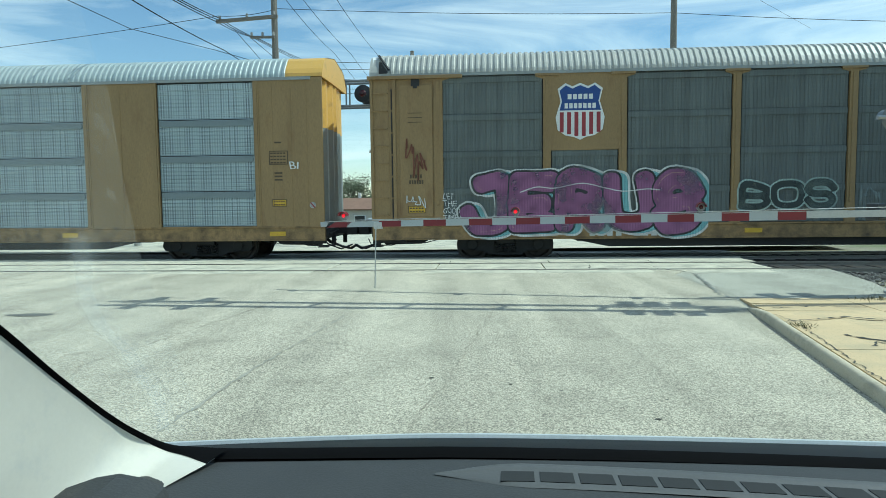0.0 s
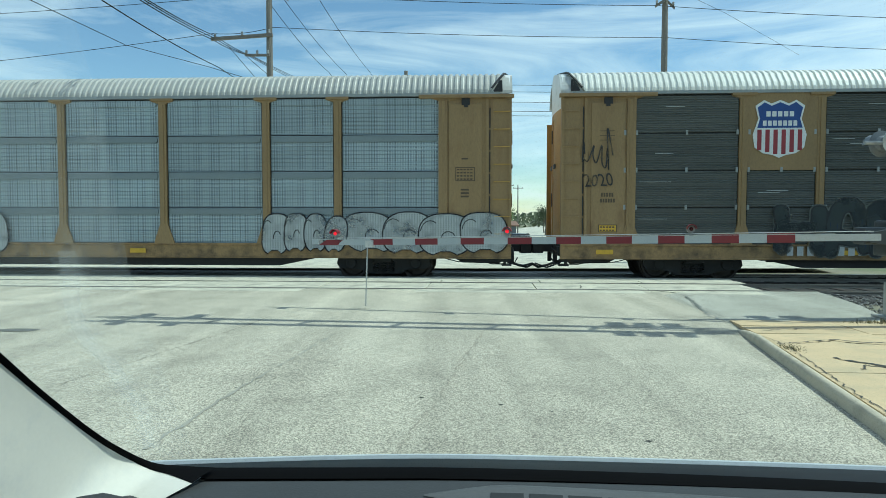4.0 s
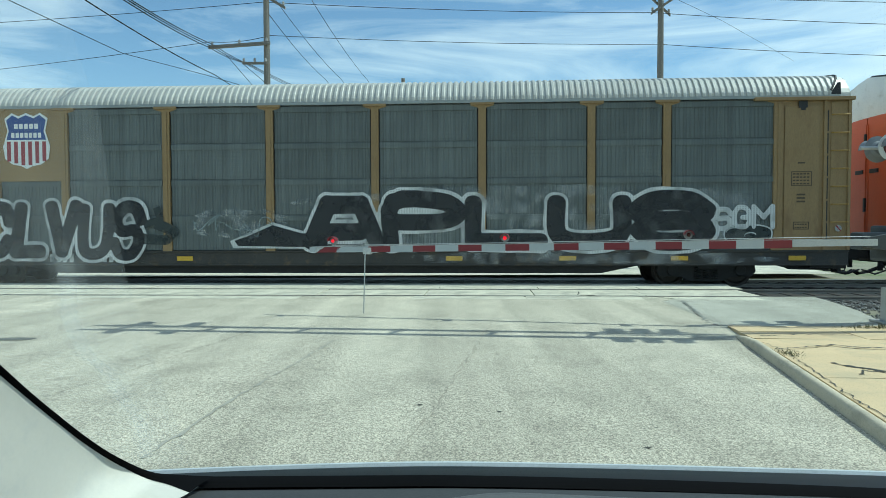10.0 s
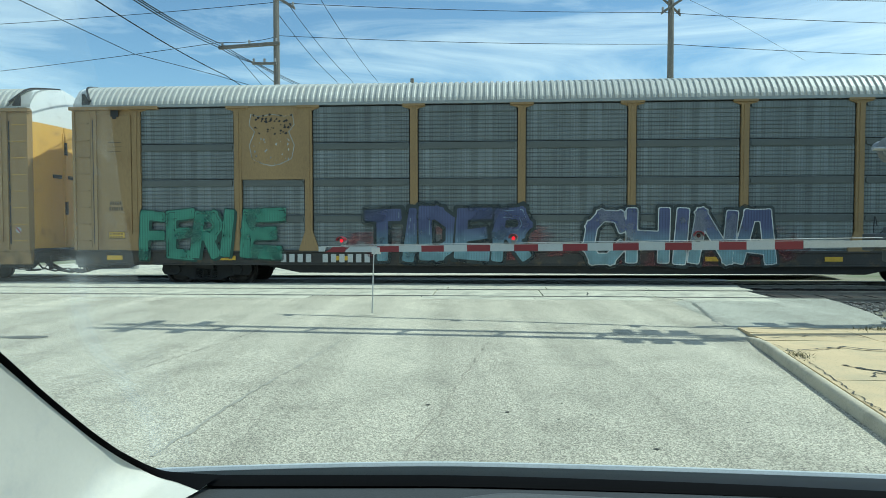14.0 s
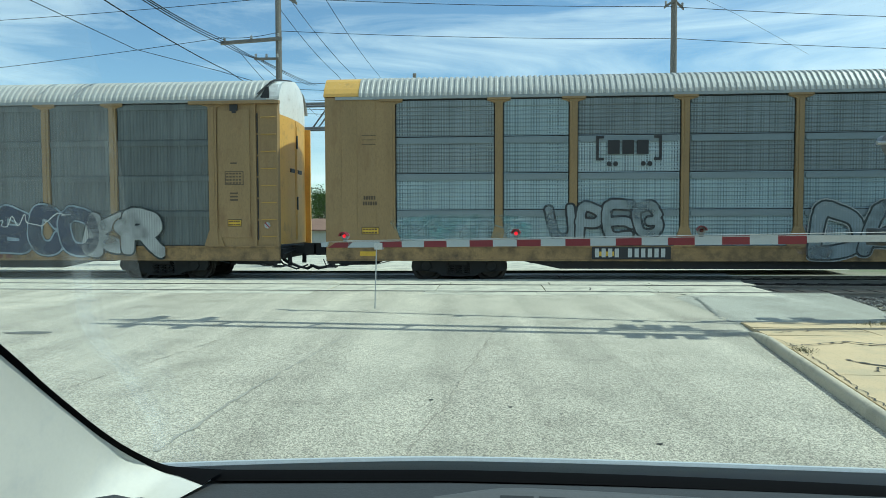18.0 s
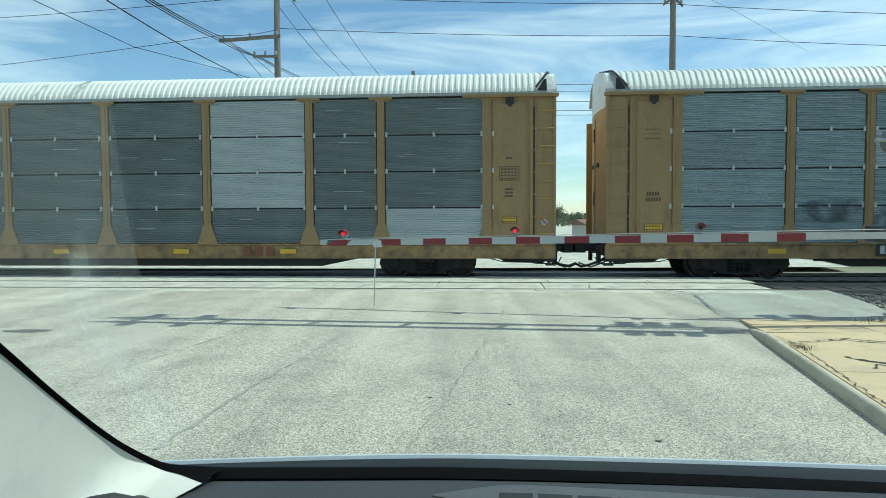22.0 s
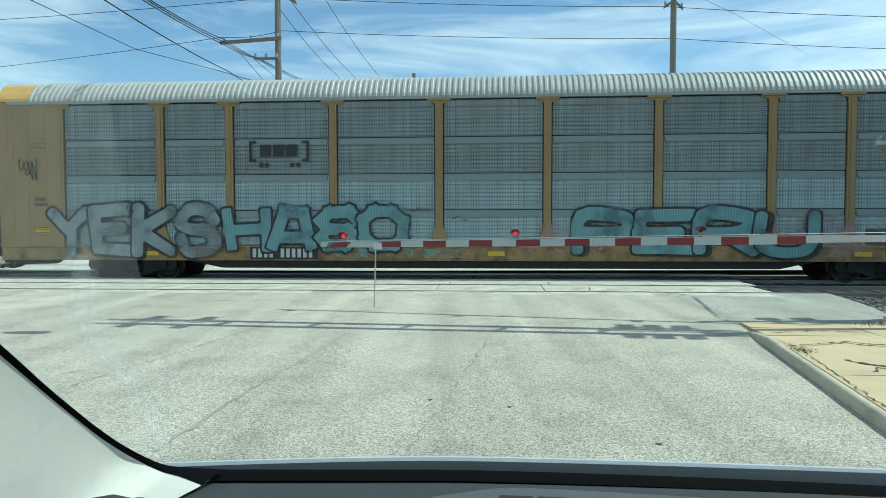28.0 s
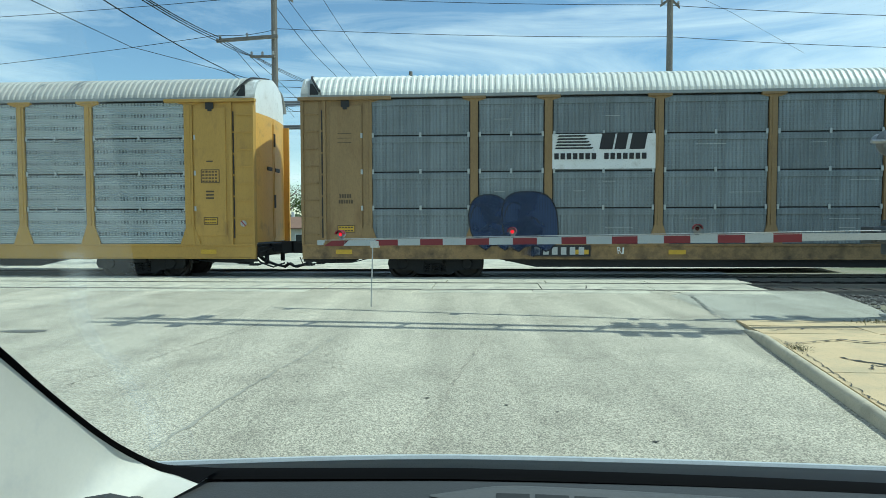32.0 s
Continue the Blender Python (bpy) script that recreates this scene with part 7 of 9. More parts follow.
bars(car, 19.17, 19.81, 0.56, 0.76, 3, P_OXIDE, -1.508)

car = add_car("yellow autorack car with yellow roof ends and silver and teal graffiti", style="plaid", panels=MID, cap=True, override={(None, 0): SILVER_D, (None, 1): SILVER_D})
bracket_emblem(car, 7.17, 8.82, 3.16, 3.72)
word_art(car, "YEKS", 1.43, 6.28, 0.56, 2.06, G_SILVER, G_BLACK, 3, 1.0, weight=0.12, rim=0.045, lap=0.2)
word_art(car, "HASO", 6.47, 11.46, 0.69, 2.04, G_TEALW, G_BLACK, 4, 0.7, weight=0.125, rim=0.045, style="block", lap=0.2)
haze(car, 8.91, 13.05, 0.56, 0.82, H_TEAL, 3)
haze(car, 14.55, 17.06, 0.67, 1.64, H_PINK, 5)
haze(car, 20.66, 23.58, 0.61, 1.70, H_PINK, 6)
word_art(car, "PERU", 15.91, 22.06, 0.58, 1.92, G_TEALW, G_BLACK, 6, 0.7, weight=0.135, rim=0.045, lap=0.2, cast=G_BLACK)
scribble(car, 11.33, 12.18, 1.73, 1.95, G_BLACK, 12, 9)
scribble(car, 12.60, 13.20, 1.48, 1.72, G_BLACK, 4, 10)
scribble(car, 0.55, 1.18, 2.62, 3.33, G_BLACK, 9, 18)
number_plate(car, 7.23, 8.94, 0.57, 0.81, P_BLACK, 11)
scribble(car, 25.60, 26.29, 1.48, 2.00, G_WHITE, 5, 14)

car = add_car("maroon autorack car with dark panels and white outline graffiti", style="plaid", panels=DARK_G, band=BAND_D, body=MAROON, sill=YELLOW)
plaque_panel(car, 3, 2, MAROON)
wheel_emblem(car, 9.58, 12.07, 2.99, 3.62)
plaque_panel(car, 8, 2, MAROON)
wheel_emblem(car, 23.40, 25.36, 2.99, 3.45)
word_art(car, "FEOR", 9.65, 13.76, 0.60, 1.89, G_SMOKE, G_INK, 5, 1.3, weight=0.15, rim=0.018, style="wild", shade=False, lap=0.35, halo=G_PALE, glow_rim=0.026, shine=G_INK, slant=0.35)
word_art(car, "OVANKES", 15.34, 20.75, 0.60, 1.90, G_SMOKE, G_INK, 7, 1.5, weight=0.14, rim=0.016, style="wild", shade=False, lap=0.35, halo=G_PALE, glow_rim=0.030, shine=G_PALE, slant=0.3)
for k, x in enumerate((15.5, 15.8, 16.45, 16.8, 17.75, 18.5, 19.1, 20.7)):
    scribble(car, x, x + 0.09, 1.82, 2.12 + 0.06 * (k % 3), G_PALE, k, 5)
haze(car, 15.34, 20.65, 1.13, 1.87, H_WHITE, 7)
haze(car, 14.40, 18.85, 0.57, 0.90, G_SILVER, 8)
haze(car, 9.50, 13.90, 0.57, 0.90, G_SMOKE, 9)
haze(car, 18.90, 20.60, 0.57, 0.88, G_INK, 10)
number_plate(car, 5.98, 8.40, 0.61, 0.82, P_BLACK, 11)

car = add_car("yellow autorack car with blue-grey perforated panels and dark blue graffiti", style="dark", panels=MIDB, roof=ROOF_WHITE, clips=True)
white_sheet(car, 2, 2)
stripe_emblem(car, 6.76, 9.18, 3.09, 3.78, None)
bubble_art(car, 4.63, 6.63, 0.66, 2.29, 2, G_BLUE, G_BLACK, 4)
haze(car, 5.07, 6.61, 0.56, 1.13, H_BLUE, 5)
number_plate(car, 6.25, 7.64, 0.61, 0.81, P_BLACK, 6)
bars(car, 19.15, 19.77, 0.58, 0.79, 3, P_OXIDE, -1.508)
tag_line(car, "R1", 8.40, 8.59, 0.63, 0.82, P_WHITE)

car = add_car("bright yellow autorack car with pale ribbed panels", style="rib", panels=RIB_W, body=YELLOW_WARM)


# ---- crossing gate ----
GALV = material("galvanised_steel", (0.45, 0.46, 0.46), 0.45, 0.6, 0.12, 3, 50, 0.05)
GREYBOX = material("grey_cast_housing", (0.20, 0.21, 0.22), 0.5, 0.3, 0.12, 4, 50, 0.1)
DARKBOX = material("dark_cast_housing", (0.06, 0.066, 0.07), 0.55, 0.2, 0.2, 4, 50, 0.15)
ARM_WHITE = material("reflective_white_tape", (0.41, 0.44, 0.45), 0.4, 0, 0.06, 5, 60, 0)
ARM_RED = material("reflective_red_tape", (0.17, 0.012, 0.02), 0.4, 0, 0.08, 5, 60, 0)
LAMP = glow("lit_red_lens", (1.0, 0.01, 0.03), 0.9)
LENS = material("dark_red_lens", (0.05, 0.008, 0.01), 0.2, 0, 0.1, 8, 60, 0)
ALU = material("cast_aluminium", (0.55, 0.55, 0.53), 0.5, 0.5, 0.12, 6, 60, 0.1)


def crossing_gate():
    a, b = Vector((-2.22, 11.5, 1.125)), Vector((6.35, 9.56, 1.275))
    d = b - a
    length = d.length
    turn = math.degrees(math.atan2(d.y, d.x))
    tilt = math.degrees(math.asin(d.z / length))
    gate = thing("crossing_gate", "lowered red and white striped crossing gate arm with lit red lamps", "crossing gate", pose(a.x, a.y, a.z, 0, -tilt, turn))
    stripe = 0.392
    x, i = 0.0, 0
    bm = bmesh.new()
    h = 0.055
    prism(bm, [(0, -0.03), (0, 0.055), (0.14, 0.055), (0.10, -0.03)], -0.02, 0.02)
    part("arm_tip", bm, ARM_WHITE, gate)
    edges = [0.12, 0.50, 1.08] + [1.08 + stripe * k for k in range(1, 30)]
    for i, (p, q) in enumerate(zip(edges, edges[1:])):
        if q > length - 0.72:
            break
        last = i + 1
        g = 0.045 + 0.03 * p / length
        g2 = 0.045 + 0.03 * q / length
        sl = 0.14 if i == 0 else 0.0
        bm = bmesh.new()
        prism(bm, [(p, -g), (q - sl * 0.2, -g2), (q + sl * 0.6, g2), (p + sl * 1.1, g)], -0.022, 0.022)
        part("stripe", bm, ARM_RED if i % 2 == 0 else ARM_WHITE, gate)
    bm = bmesh.new()
    box(bm, edges[last], length + 0.1, -0.03, 0.03, -0.05, 0.05)
    part("arm_root", bm, GALV, gate)
    bm = bmesh.new()
    box(bm, 0.05, length - 0.5, -0.026, 0.026, 0.052, 0.06)
    tube(bm, [(0.42, -0.03, 0.075), (3.0, -0.03, 0.076), (length, -0.03, 0.088)], 0.006, 5)
    part("cable", bm, GALV, gate)
    for x in (0.45, 3.43, 6.27):
        bm = bmesh.new()
        lathe(bm, [(0.03, -0.06), (0.06, -0.055), (0.066, 0.0), (0.06, 0.055), (0.03, 0.06)], 16, "y", (x, 0, 0.155))
        box(bm, x - 0.03, x + 0.03, -0.03, 0.03, 0.055, 0.1)
        lamp = part("lamp", bm, GREYBOX, gate, "small round red gate lamp")
        bm = bmesh.new()
        lathe(bm, [(0.031, -0.062), (0.027, -0.072), (0.012, -0.078)], 16, "y", (x, 0, 0.155))
        part("lens", bm, LAMP if x < 6 else LENS, lamp)
        bm = bmesh.new()
        prism(bm, [(x + 0.075 * math.cos(q), 0.155 + 0.075 * math.sin(q)) for q in (k * math.pi / 8 for k in range(9))] + [(x + 0.063 * math.cos(q), 0.155 + 0.063 * math.sin(q)) for q in (k * math.pi / 8 for k in range(8, -1, -1))], -0.15, 0.0)
        part("hood", bm, ARM_RED, lamp)
    bm = bmesh.new()
    tube(bm, [(1.06, -0.03, -0.03), (1.02, -0.03, -0.10), (0.975, -0.05, -1.10)], 0.011, 8)
    part("hanging_rod", bm, GALV, gate, "thin hanging support rod")
    bm = bmesh.new()
    box(bm, 0.98, 1.13, -0.035, 0.035, -0.085, 0.03, 0.01)
    part("bracket", bm, ALU, gate)
    # mast with mechanism and flashers
    mast = thing("signal_mast", "galvanised crossing signal mast with a gate mechanism and round flashers", "signal mast", pose(7.12, 10.15, 0))
    bm = bmesh.new()
    lathe(bm, [(0.16, 0.0), (0.16, 0.04), (0.075, 0.05), (0.075, 4.6), (0.06, 4.64)], 16, "z")
    part("pole", bm, GALV, mast)
    bm = bmesh.new()
    prism(bm, [(-0.22, -0.22), (0.22, -0.22), (0.22, 0.22), (-0.22, 0.22)], 0.0, 0.03, "z")
    prism(bm, [(-0.19, -0.19), (0.19, -0.19), (0.11, 0.11), (-0.11, 0.11)], 0.03, 0.55, "z")
    part("pole_base", bm, GALV, mast)
    bm = bmesh.new()
    box(bm, -0.38, 0.12, -0.42, 0.0, 0.98, 1.52, 0.04)
    lathe(bm, [(0.10, -0.5), (0.13, -0.48), (0.13, -0.40)], 16, "y", (-0.26, 0, 1.28))
    box(bm, -0.78, -0.36, -0.44, -0.14, 1.16, 1.42, 0.03)
    part("gate_mechanism", bm, DARKBOX, mast)
    bm = bmesh.new()
    prism(bm, [(-0.75, 1.20), (-0.2, 1.12), (0.0, 1.2), (0.0, 1.36), (-0.2, 1.44), (-0.75, 1.34)], -0.52, -0.44)
    part("arm_clamp", bm, DARKBOX, mast)
    bm = bmesh.new()
    prism(bm, [(-0.1, 1.5), (0.02, 1.5), (0.3, 2.05), (0.5, 2.05), (0.5, 2.2), (0.25, 2.2)], -0.1, -0.04)
    part("counterweight_arm", bm, GALV, mast)
    bm = bmesh.new()
    tube(bm, [(-0.55, 0, 2.72), (0.55, 0, 2.72)], 0.03, 8)
    part("crossarm", bm, GALV, mast)
    for x, face in ((-0.17, 1), (0.37, 1), (-0.17, -1), (0.37, -1)):
        bm = bmesh.new()
        y = -0.16 * face
        lathe(bm, [(0.03, y * 0.4), (0.10, y * 0.5), (0.13, y * 0.9), (0.21, y), (0.21, y * 1.06), (0.13, y * 1.1)], 20, "y", (x, 0, 2.72))
        head = part("flasher", bm, ALU if face > 0 else GREYBOX, mast, "round flasher with a dished back plate")
        bm = bmesh.new()
        lathe(bm, [(0.14, y * 1.1), (0.13, y * 1.2), (0.05, y * 1.3)], 16, "y", (x, 0, 2.72))
        part("lens", bm, LENS, head)
        bm = bmesh.new()
        q = [(0.17 * math.cos(a), 0.17 * math.sin(a)) for a in (k * math.pi / 8 for k in range(9))]
        prism(bm, [(x + u, 2.72 + v) for u, v in q] + [(x + u * 0.92, 2.72 + v * 0.92) for u, v in q[::-1]], min(y, y * 2.4), max(y, y * 2.4))
        part("visor", bm, GREYBOX, head)
    # cantilever carrying overhead flashers across the lanes
    cant = thing("signal_cantilever", "galvanised truss cantilever reaching over the lanes with overhead flashers", "signal cantilever", pose(8.25, 9.15, 0, 0, 0, 172.6))
    bm = bmesh.new()
    lathe(bm, [(0.25, 0.0), (0.25, 0.04), (0.13, 0.05), (0.12, 6.5), (0.1, 6.55)], 16, "z")
    part("mast", bm, GALV, cant)
    for y, z in ((-0.2, 6.05), (0.2, 6.05), (-0.2, 6.45), (0.2, 6.45)):
        bm = bmesh.new()
        tube(bm, [(0, y, z), (9.2, y, z)], 0.055, 8)
        part("chord", bm, GALV, cant)
    bm = bmesh.new()
    for i in range(7):
        x = 0.4 + i * 1.4
        tube(bm, [(x, -0.2, 6.05), (x + 0.12, 0.2, 6.05)], 0.05, 6)
        tube(bm, [(x, -0.2, 6.05), (x, -0.2, 6.45)], 0.022, 6)
        tube(bm, [(x, 0.2, 6.05), (x, 0.2, 6.45)], 0.022, 6)
    part("lacing", bm, GALV, cant)
    bm = bmesh.new()
    for x, r, dxs in ((1.25, 0.2, (-0.4, 0.0, 0.38)), (8.65, 0.17, (-0.55, 0.3))):
        for dx in dxs:
            for f in (-1, 1):
                lathe(bm, [(0.05, 0.1 * f), (r, 0.2 * f), (r, 0.23 * f), (r * 0.6, 0.24 * f), (r * 0.6, 0.48 * f), (0.1, 0.26 * f)], 16, "y", (x + dx, 0.1 * f, 5.85))
        tube(bm, [(x - 0.7, 0, 5.85), (x + 0.7, 0, 5.85)], 0.03, 6)
    part("overhead_flashers", bm, GREYBOX, cant)
    bm = bmesh.new()
    for f in (-1, 1):
        for dx in (0.0, -0.6):
            lathe(bm, [(0.05, 0.1 * f), (0.28, 0.2 * f), (0.28, 0.23 * f), (0.1, 0.26 * f)], 16, "y", (dx - 0.9, 0.1 * f, 3.6))
    tube(bm, [(-1.6, 0, 3.6), (0, 0, 3.6)], 0.03, 6)
    part("side_flashers", bm, GREYBOX, cant)


crossing_gate()

# ---- poles and wires ----
WOOD = material("grey_weathered_pole_wood", (0.20, 0.18, 0.155), 0.85, 0, 0.25, 2, 40, 0.4, stretch=(3, 3, 0.3))
WIRE = material("black_cable", (0.006, 0.006, 0.007), 0.8, 0, 0.1, 5, 50, 0)
PORCELAIN = material("grey_porcelain", (0.35, 0.34, 0.33), 0.35, 0, 0.1, 5, 50, 0)


def pole(at, top, r, label, arms):
    p = thing("utility_pole", label, "utility pole", pose(at[0], at[1], -0.16))
    bm = bmesh.new()
    lathe(bm, [(r * 1.25, 0.0), (r, 2.0), (r * 0.72, top)], 12, "z")
    part("pole", bm, WOOD, p)
    for x0, x1, z0, z1, y, t in arms:
        bm = bmesh.new()
        prism(bm, [(x0, z0 - t), (x1, z1 - t), (x1, z1 + t), (x0, z0 + t)], y - t, y + t)
        a = part("crossarm", bm, WOOD, p)
        for f in (0.06, 0.5, 0.94):
            bm = bmesh.new()
            lathe(bm, [(0.03, 0.0), (0.06, 0.04), (0.05, 0.1), (0.06, 0.14), (0.02, 0.18)], 8, "z", (x0 + (x1 - x0) * f, y, z0 + (z1 - z0) * f + t))
            part("insulator", bm, PORCELAIN, a)
    return p


def wire(name, label, pts, r=0.012, sag=0.0, n=14):
    bm = bmesh.new()
    for a, b in zip(pts, pts[1:]):
        a, b = Vector(a), Vector(b)
        tube(bm, [a.lerp(b, i / n) - Vector((0, 0, sag * 4 * (i / n) * (1 - i / n))) for i in range(n + 1)], r, 5)
    return tagged(new(name, finish(bm, name, WIRE)), label, "overhead cable", "overhead cables")


pole((-7.65, 30), 14.2, 0.17, "grey wooden utility pole with a long side crossarm", [(-2.55, 0.2, 9.75, 9.95, -0.2, 0.07), (-1.05, 0.05, 9.05, 9.05, -0.2, 0.05), (-0.6, 0.9, 12.4, 11.5, -0.2, 0.06)])
pole((10.2, 30), 13.5, 0.17, "tall grey wooden utility pole with braced top arms", [(-0.5, 0.55, 11.25, 11.95, -0.2, 0.06), (0.5, -0.5, 11.3, 12.2, 0.2, 0.05)])


wire("overhead_cable", "thin black overhead cable", [(-29.99, 34.00, 11.59), (-7.77, 30.00, 11.67), (9.82, 30.00, 11.19), (24.55, 27.00, 9.63)], 0.014, 0.12)
wire("overhead_cable", "thin black overhead cable", [(-30.07, 34.00, 8.85), (-10.12, 29.80, 9.84), (-7.50, 30.00, 10.18), (10.17, 30.00, 9.77), (24.59, 27.00, 8.35)], 0.013, 0.12)
wire("overhead_cable", "thin black overhead cable", [(-10.76, 14.00, 7.14), (-11.56, 18.00, 7.69), (-12.26, 26.00, 8.34), (-10.36, 30.00, 8.40), (-7.70, 30.00, 7.61)], 0.013, 0)
wire("overhead_cable", "thick black overhead cable", [(-8.62, 14.00, 7.08), (-9.49, 18.00, 7.69), (-10.31, 31.00, 8.63)], 0.02, 0.1)
wire("overhead_cable", "thin black overhead cable", [(-10.31, 31.00, 8.63), (-10.59, 34.00, 8.85), (-13.57, 60.00, 11.39)], 0.02, 0)
wire("overhead_cable", "bundled black overhead cable", [(-8.47, 15.00, 7.42), (-8.46, 18.00, 7.69), (-10.13, 29.80, 9.57), (-9.85, 34.00, 9.95), (-12.53, 60.00, 13.95)], 0.018, 0.08)
wire("overhead_cable", "bundled black overhead cable", [(-8.38, 15.00, 7.42), (-8.35, 18.00, 7.69), (-10.07, 29.80, 9.65), (-9.65, 34.00, 9.89), (-12.17, 60.00, 13.95)], 0.018, 0.08)
wire("overhead_cable", "bundled black overhead cable", [(-8.30, 15.00, 7.42), (-8.26, 18.00, 7.69), (-10.02, 29.80, 9.73), (-9.47, 34.00, 9.84), (-11.86, 60.00, 13.95)], 0.018, 0.08)
wire("overhead_cable", "thin black overhead cable", [(-9.53, 30.00, 9.37), (-9.57, 34.00, 8.97), (-13.58, 60.00, 10.88)], 0.014, 0)
wire("overhead_cable", "thin black overhead cable", [(-8.61, 29.80, 8.81), (-8.67, 34.00, 8.85), (-11.52, 60.00, 10.88)], 0.014, 0)
wire("overhead_cable", "thin black overhead cable", [(-7.62, 30.00, 11.24), (-7.50, 45.00, 11.53), (-7.66, 95.00, 12.69)], 0.014, 0.2)
wire("overhead_cable", "thin black overhead cable", [(-7.21, 30.00, 11.74), (-6.43, 45.00, 11.53), (-5.22, 95.00, 11.88)], 0.014, 0.2)
wire("overhead_cable", "thin black overhead cable", [(-7.65, 30.00, 13.90), (-6.23, 30.00, 12.80), (-6.00, 32.00, 12.48), (-5.22, 50.00, 12.64), (-2.27, 110.00, 12.57)], 0.014, 0.2)
wire("overhead_cable", "thin black overhead cable", [(11.52, 30.00, 11.85), (19.46, 28.00, 10.97)], 0.013, 0)
wire("overhead_cable", "thin black overhead cable", [(10.37, 30.00, 12.05), (14.67, 34.00, 12.10), (27.17, 50.00, 14.00)], 0.008, 0)
wire("overhead_cable", "thin black overhead cable", [(-7.65, 30.00, 7.89), (10.22, 30.00, 7.64)], 0.011, 0.12)
wire("overhead_cable", "thin black overhead cable", [(-7.65, 30.00, 7.59), (10.22, 30.00, 7.33)], 0.011, 0.12)
wire("overhead_cable", "thin black overhead cable", [(-7.65, 30.00, 7.13), (10.23, 30.00, 6.87)], 0.011, 0.12)
wire("overhead_cable", "thin black overhead cable", [(-7.66, 30.00, 6.72), (10.23, 30.00, 6.46)], 0.011, 0.12)
wire("overhead_cable", "thin black overhead cable", [(-7.66, 30.00, 6.51), (10.23, 30.00, 6.26)], 0.011, 0.12)


# ---- beyond the tracks ----
BARK = material("grey_brown_bark", (0.13, 0.11, 0.09), 0.9, 0, 0.3, 4, 40, 0.5)
LEAF = material("spring_green_leaves", (0.10, 0.16, 0.035), 0.7, 0, 0.35, 1.2, 20, 0, rand=0.15)
LEAF_D = material("dull_olive_leaves", (0.085, 0.105, 0.05), 0.7, 0, 0.35, 1.2, 20, 0, rand=0.15)
TWIG = material("bare_grey_twigs", (0.24, 0.21, 0.17), 0.9, 0, 0.3, 2, 30, 0)
SHINGLE = material("brown_roof_shingle", (0.22, 0.13, 0.09), 0.9, 0, 0.2, 2, 25, 0.4)
SIDING = material("pale_house_siding", (0.55, 0.53, 0.48), 0.8, 0, 0.1, 2, 30, 0.2)
DARKWALL = material("slate_grey_cladding", (0.14, 0.16, 0.18), 0.7, 0, 0.15, 2, 30, 0.2)
PANE = material("dark_window_glass", (0.03, 0.035, 0.04), 0.12, 0, 0.2, 3, 30, 0)
CARWHITE = material("white_car_paint", (0.70, 0.71, 0.72), 0.3, 0.0, 0.05, 3, 30, 0)
CARDARK = material("dark_car_paint", (0.06, 0.065, 0.075), 0.25, 0.3, 0.1, 3, 30, 0)
FAR = -1.5


def tree_parts(seed, height, leafy, leaf):
    """Trunk with limbs and a loose crown of leaf scraps; the tree stands at its own origin."""
    rnd = random.Random(seed)
    bm = bmesh.new()
    tube(bm, [(0, 0, 0), (0.08, 0.05, height * 0.25), (-0.05, 0.1, height * 0.5), (0.1, 0, height * 0.85)], 0.035 * height, 7, taper=0.008 * height)
    tips = []
    for i in range(13):
        h = height * rnd.uniform(0.28, 0.75)
        a = rnd.uniform(0, 6.28)
        reach = height * rnd.uniform(0.18, 0.36) * (1.15 - h / height)
        mid = (reach * 0.5 * math.cos(a), reach * 0.5 * math.sin(a), h + reach * 0.5)
        tip = (reach * 1.25 * math.cos(a), reach * 1.25 * math.sin(a), h + reach * rnd.uniform(0.8, 1.3))
        tube(bm, [(0, 0, h), mid, tip], 0.012 * height, 5, taper=0.003 * height)
        tips += [mid, tip, tip]
        for _ in range(4):
            b = rnd.uniform(0, 6.28)
            t2 = (tip[0] + 0.10 * height * math.cos(b), tip[1] + 0.10 * height * math.sin(b), tip[2] + height * rnd.uniform(0.0, 0.10))
            tube(bm, [mid, t2], 0.005 * height, 4, taper=0.001 * height)
            tips.append(t2)
    tips.append((0, 0, height * 0.95))
    trunk = finish(bm, "trunk", BARK if leafy else TWIG)
    verts, faces = [], []
    for i in range(2600 if leafy else 900):
        c = rnd.choice(tips)
        s = height * 0.075
        p = Vector((c[0] + rnd.gauss(0, s), c[1] + rnd.gauss(0, s), c[2] + rnd.gauss(0, s * 0.8)))
        r = height * rnd.uniform(0.010, 0.024) * (1 if leafy else 0.5)
        u = Vector((rnd.gauss(0, 1), rnd.gauss(0, 1), rnd.gauss(0, 1))).normalized()
        v = u.orthogonal().normalized()
        k = len(verts)
        verts += [p - u * r, p + v * r * 0.7, p + u * r, p - v * r * 0.7]
        faces.append((k, k + 1, k + 2, k + 3))
    crown = bpy.data.meshes.new("crown")
    crown.from_pydata([tuple(p) for p in verts], [], faces)
    crown.materials.append(leaf)
    return trunk, crown


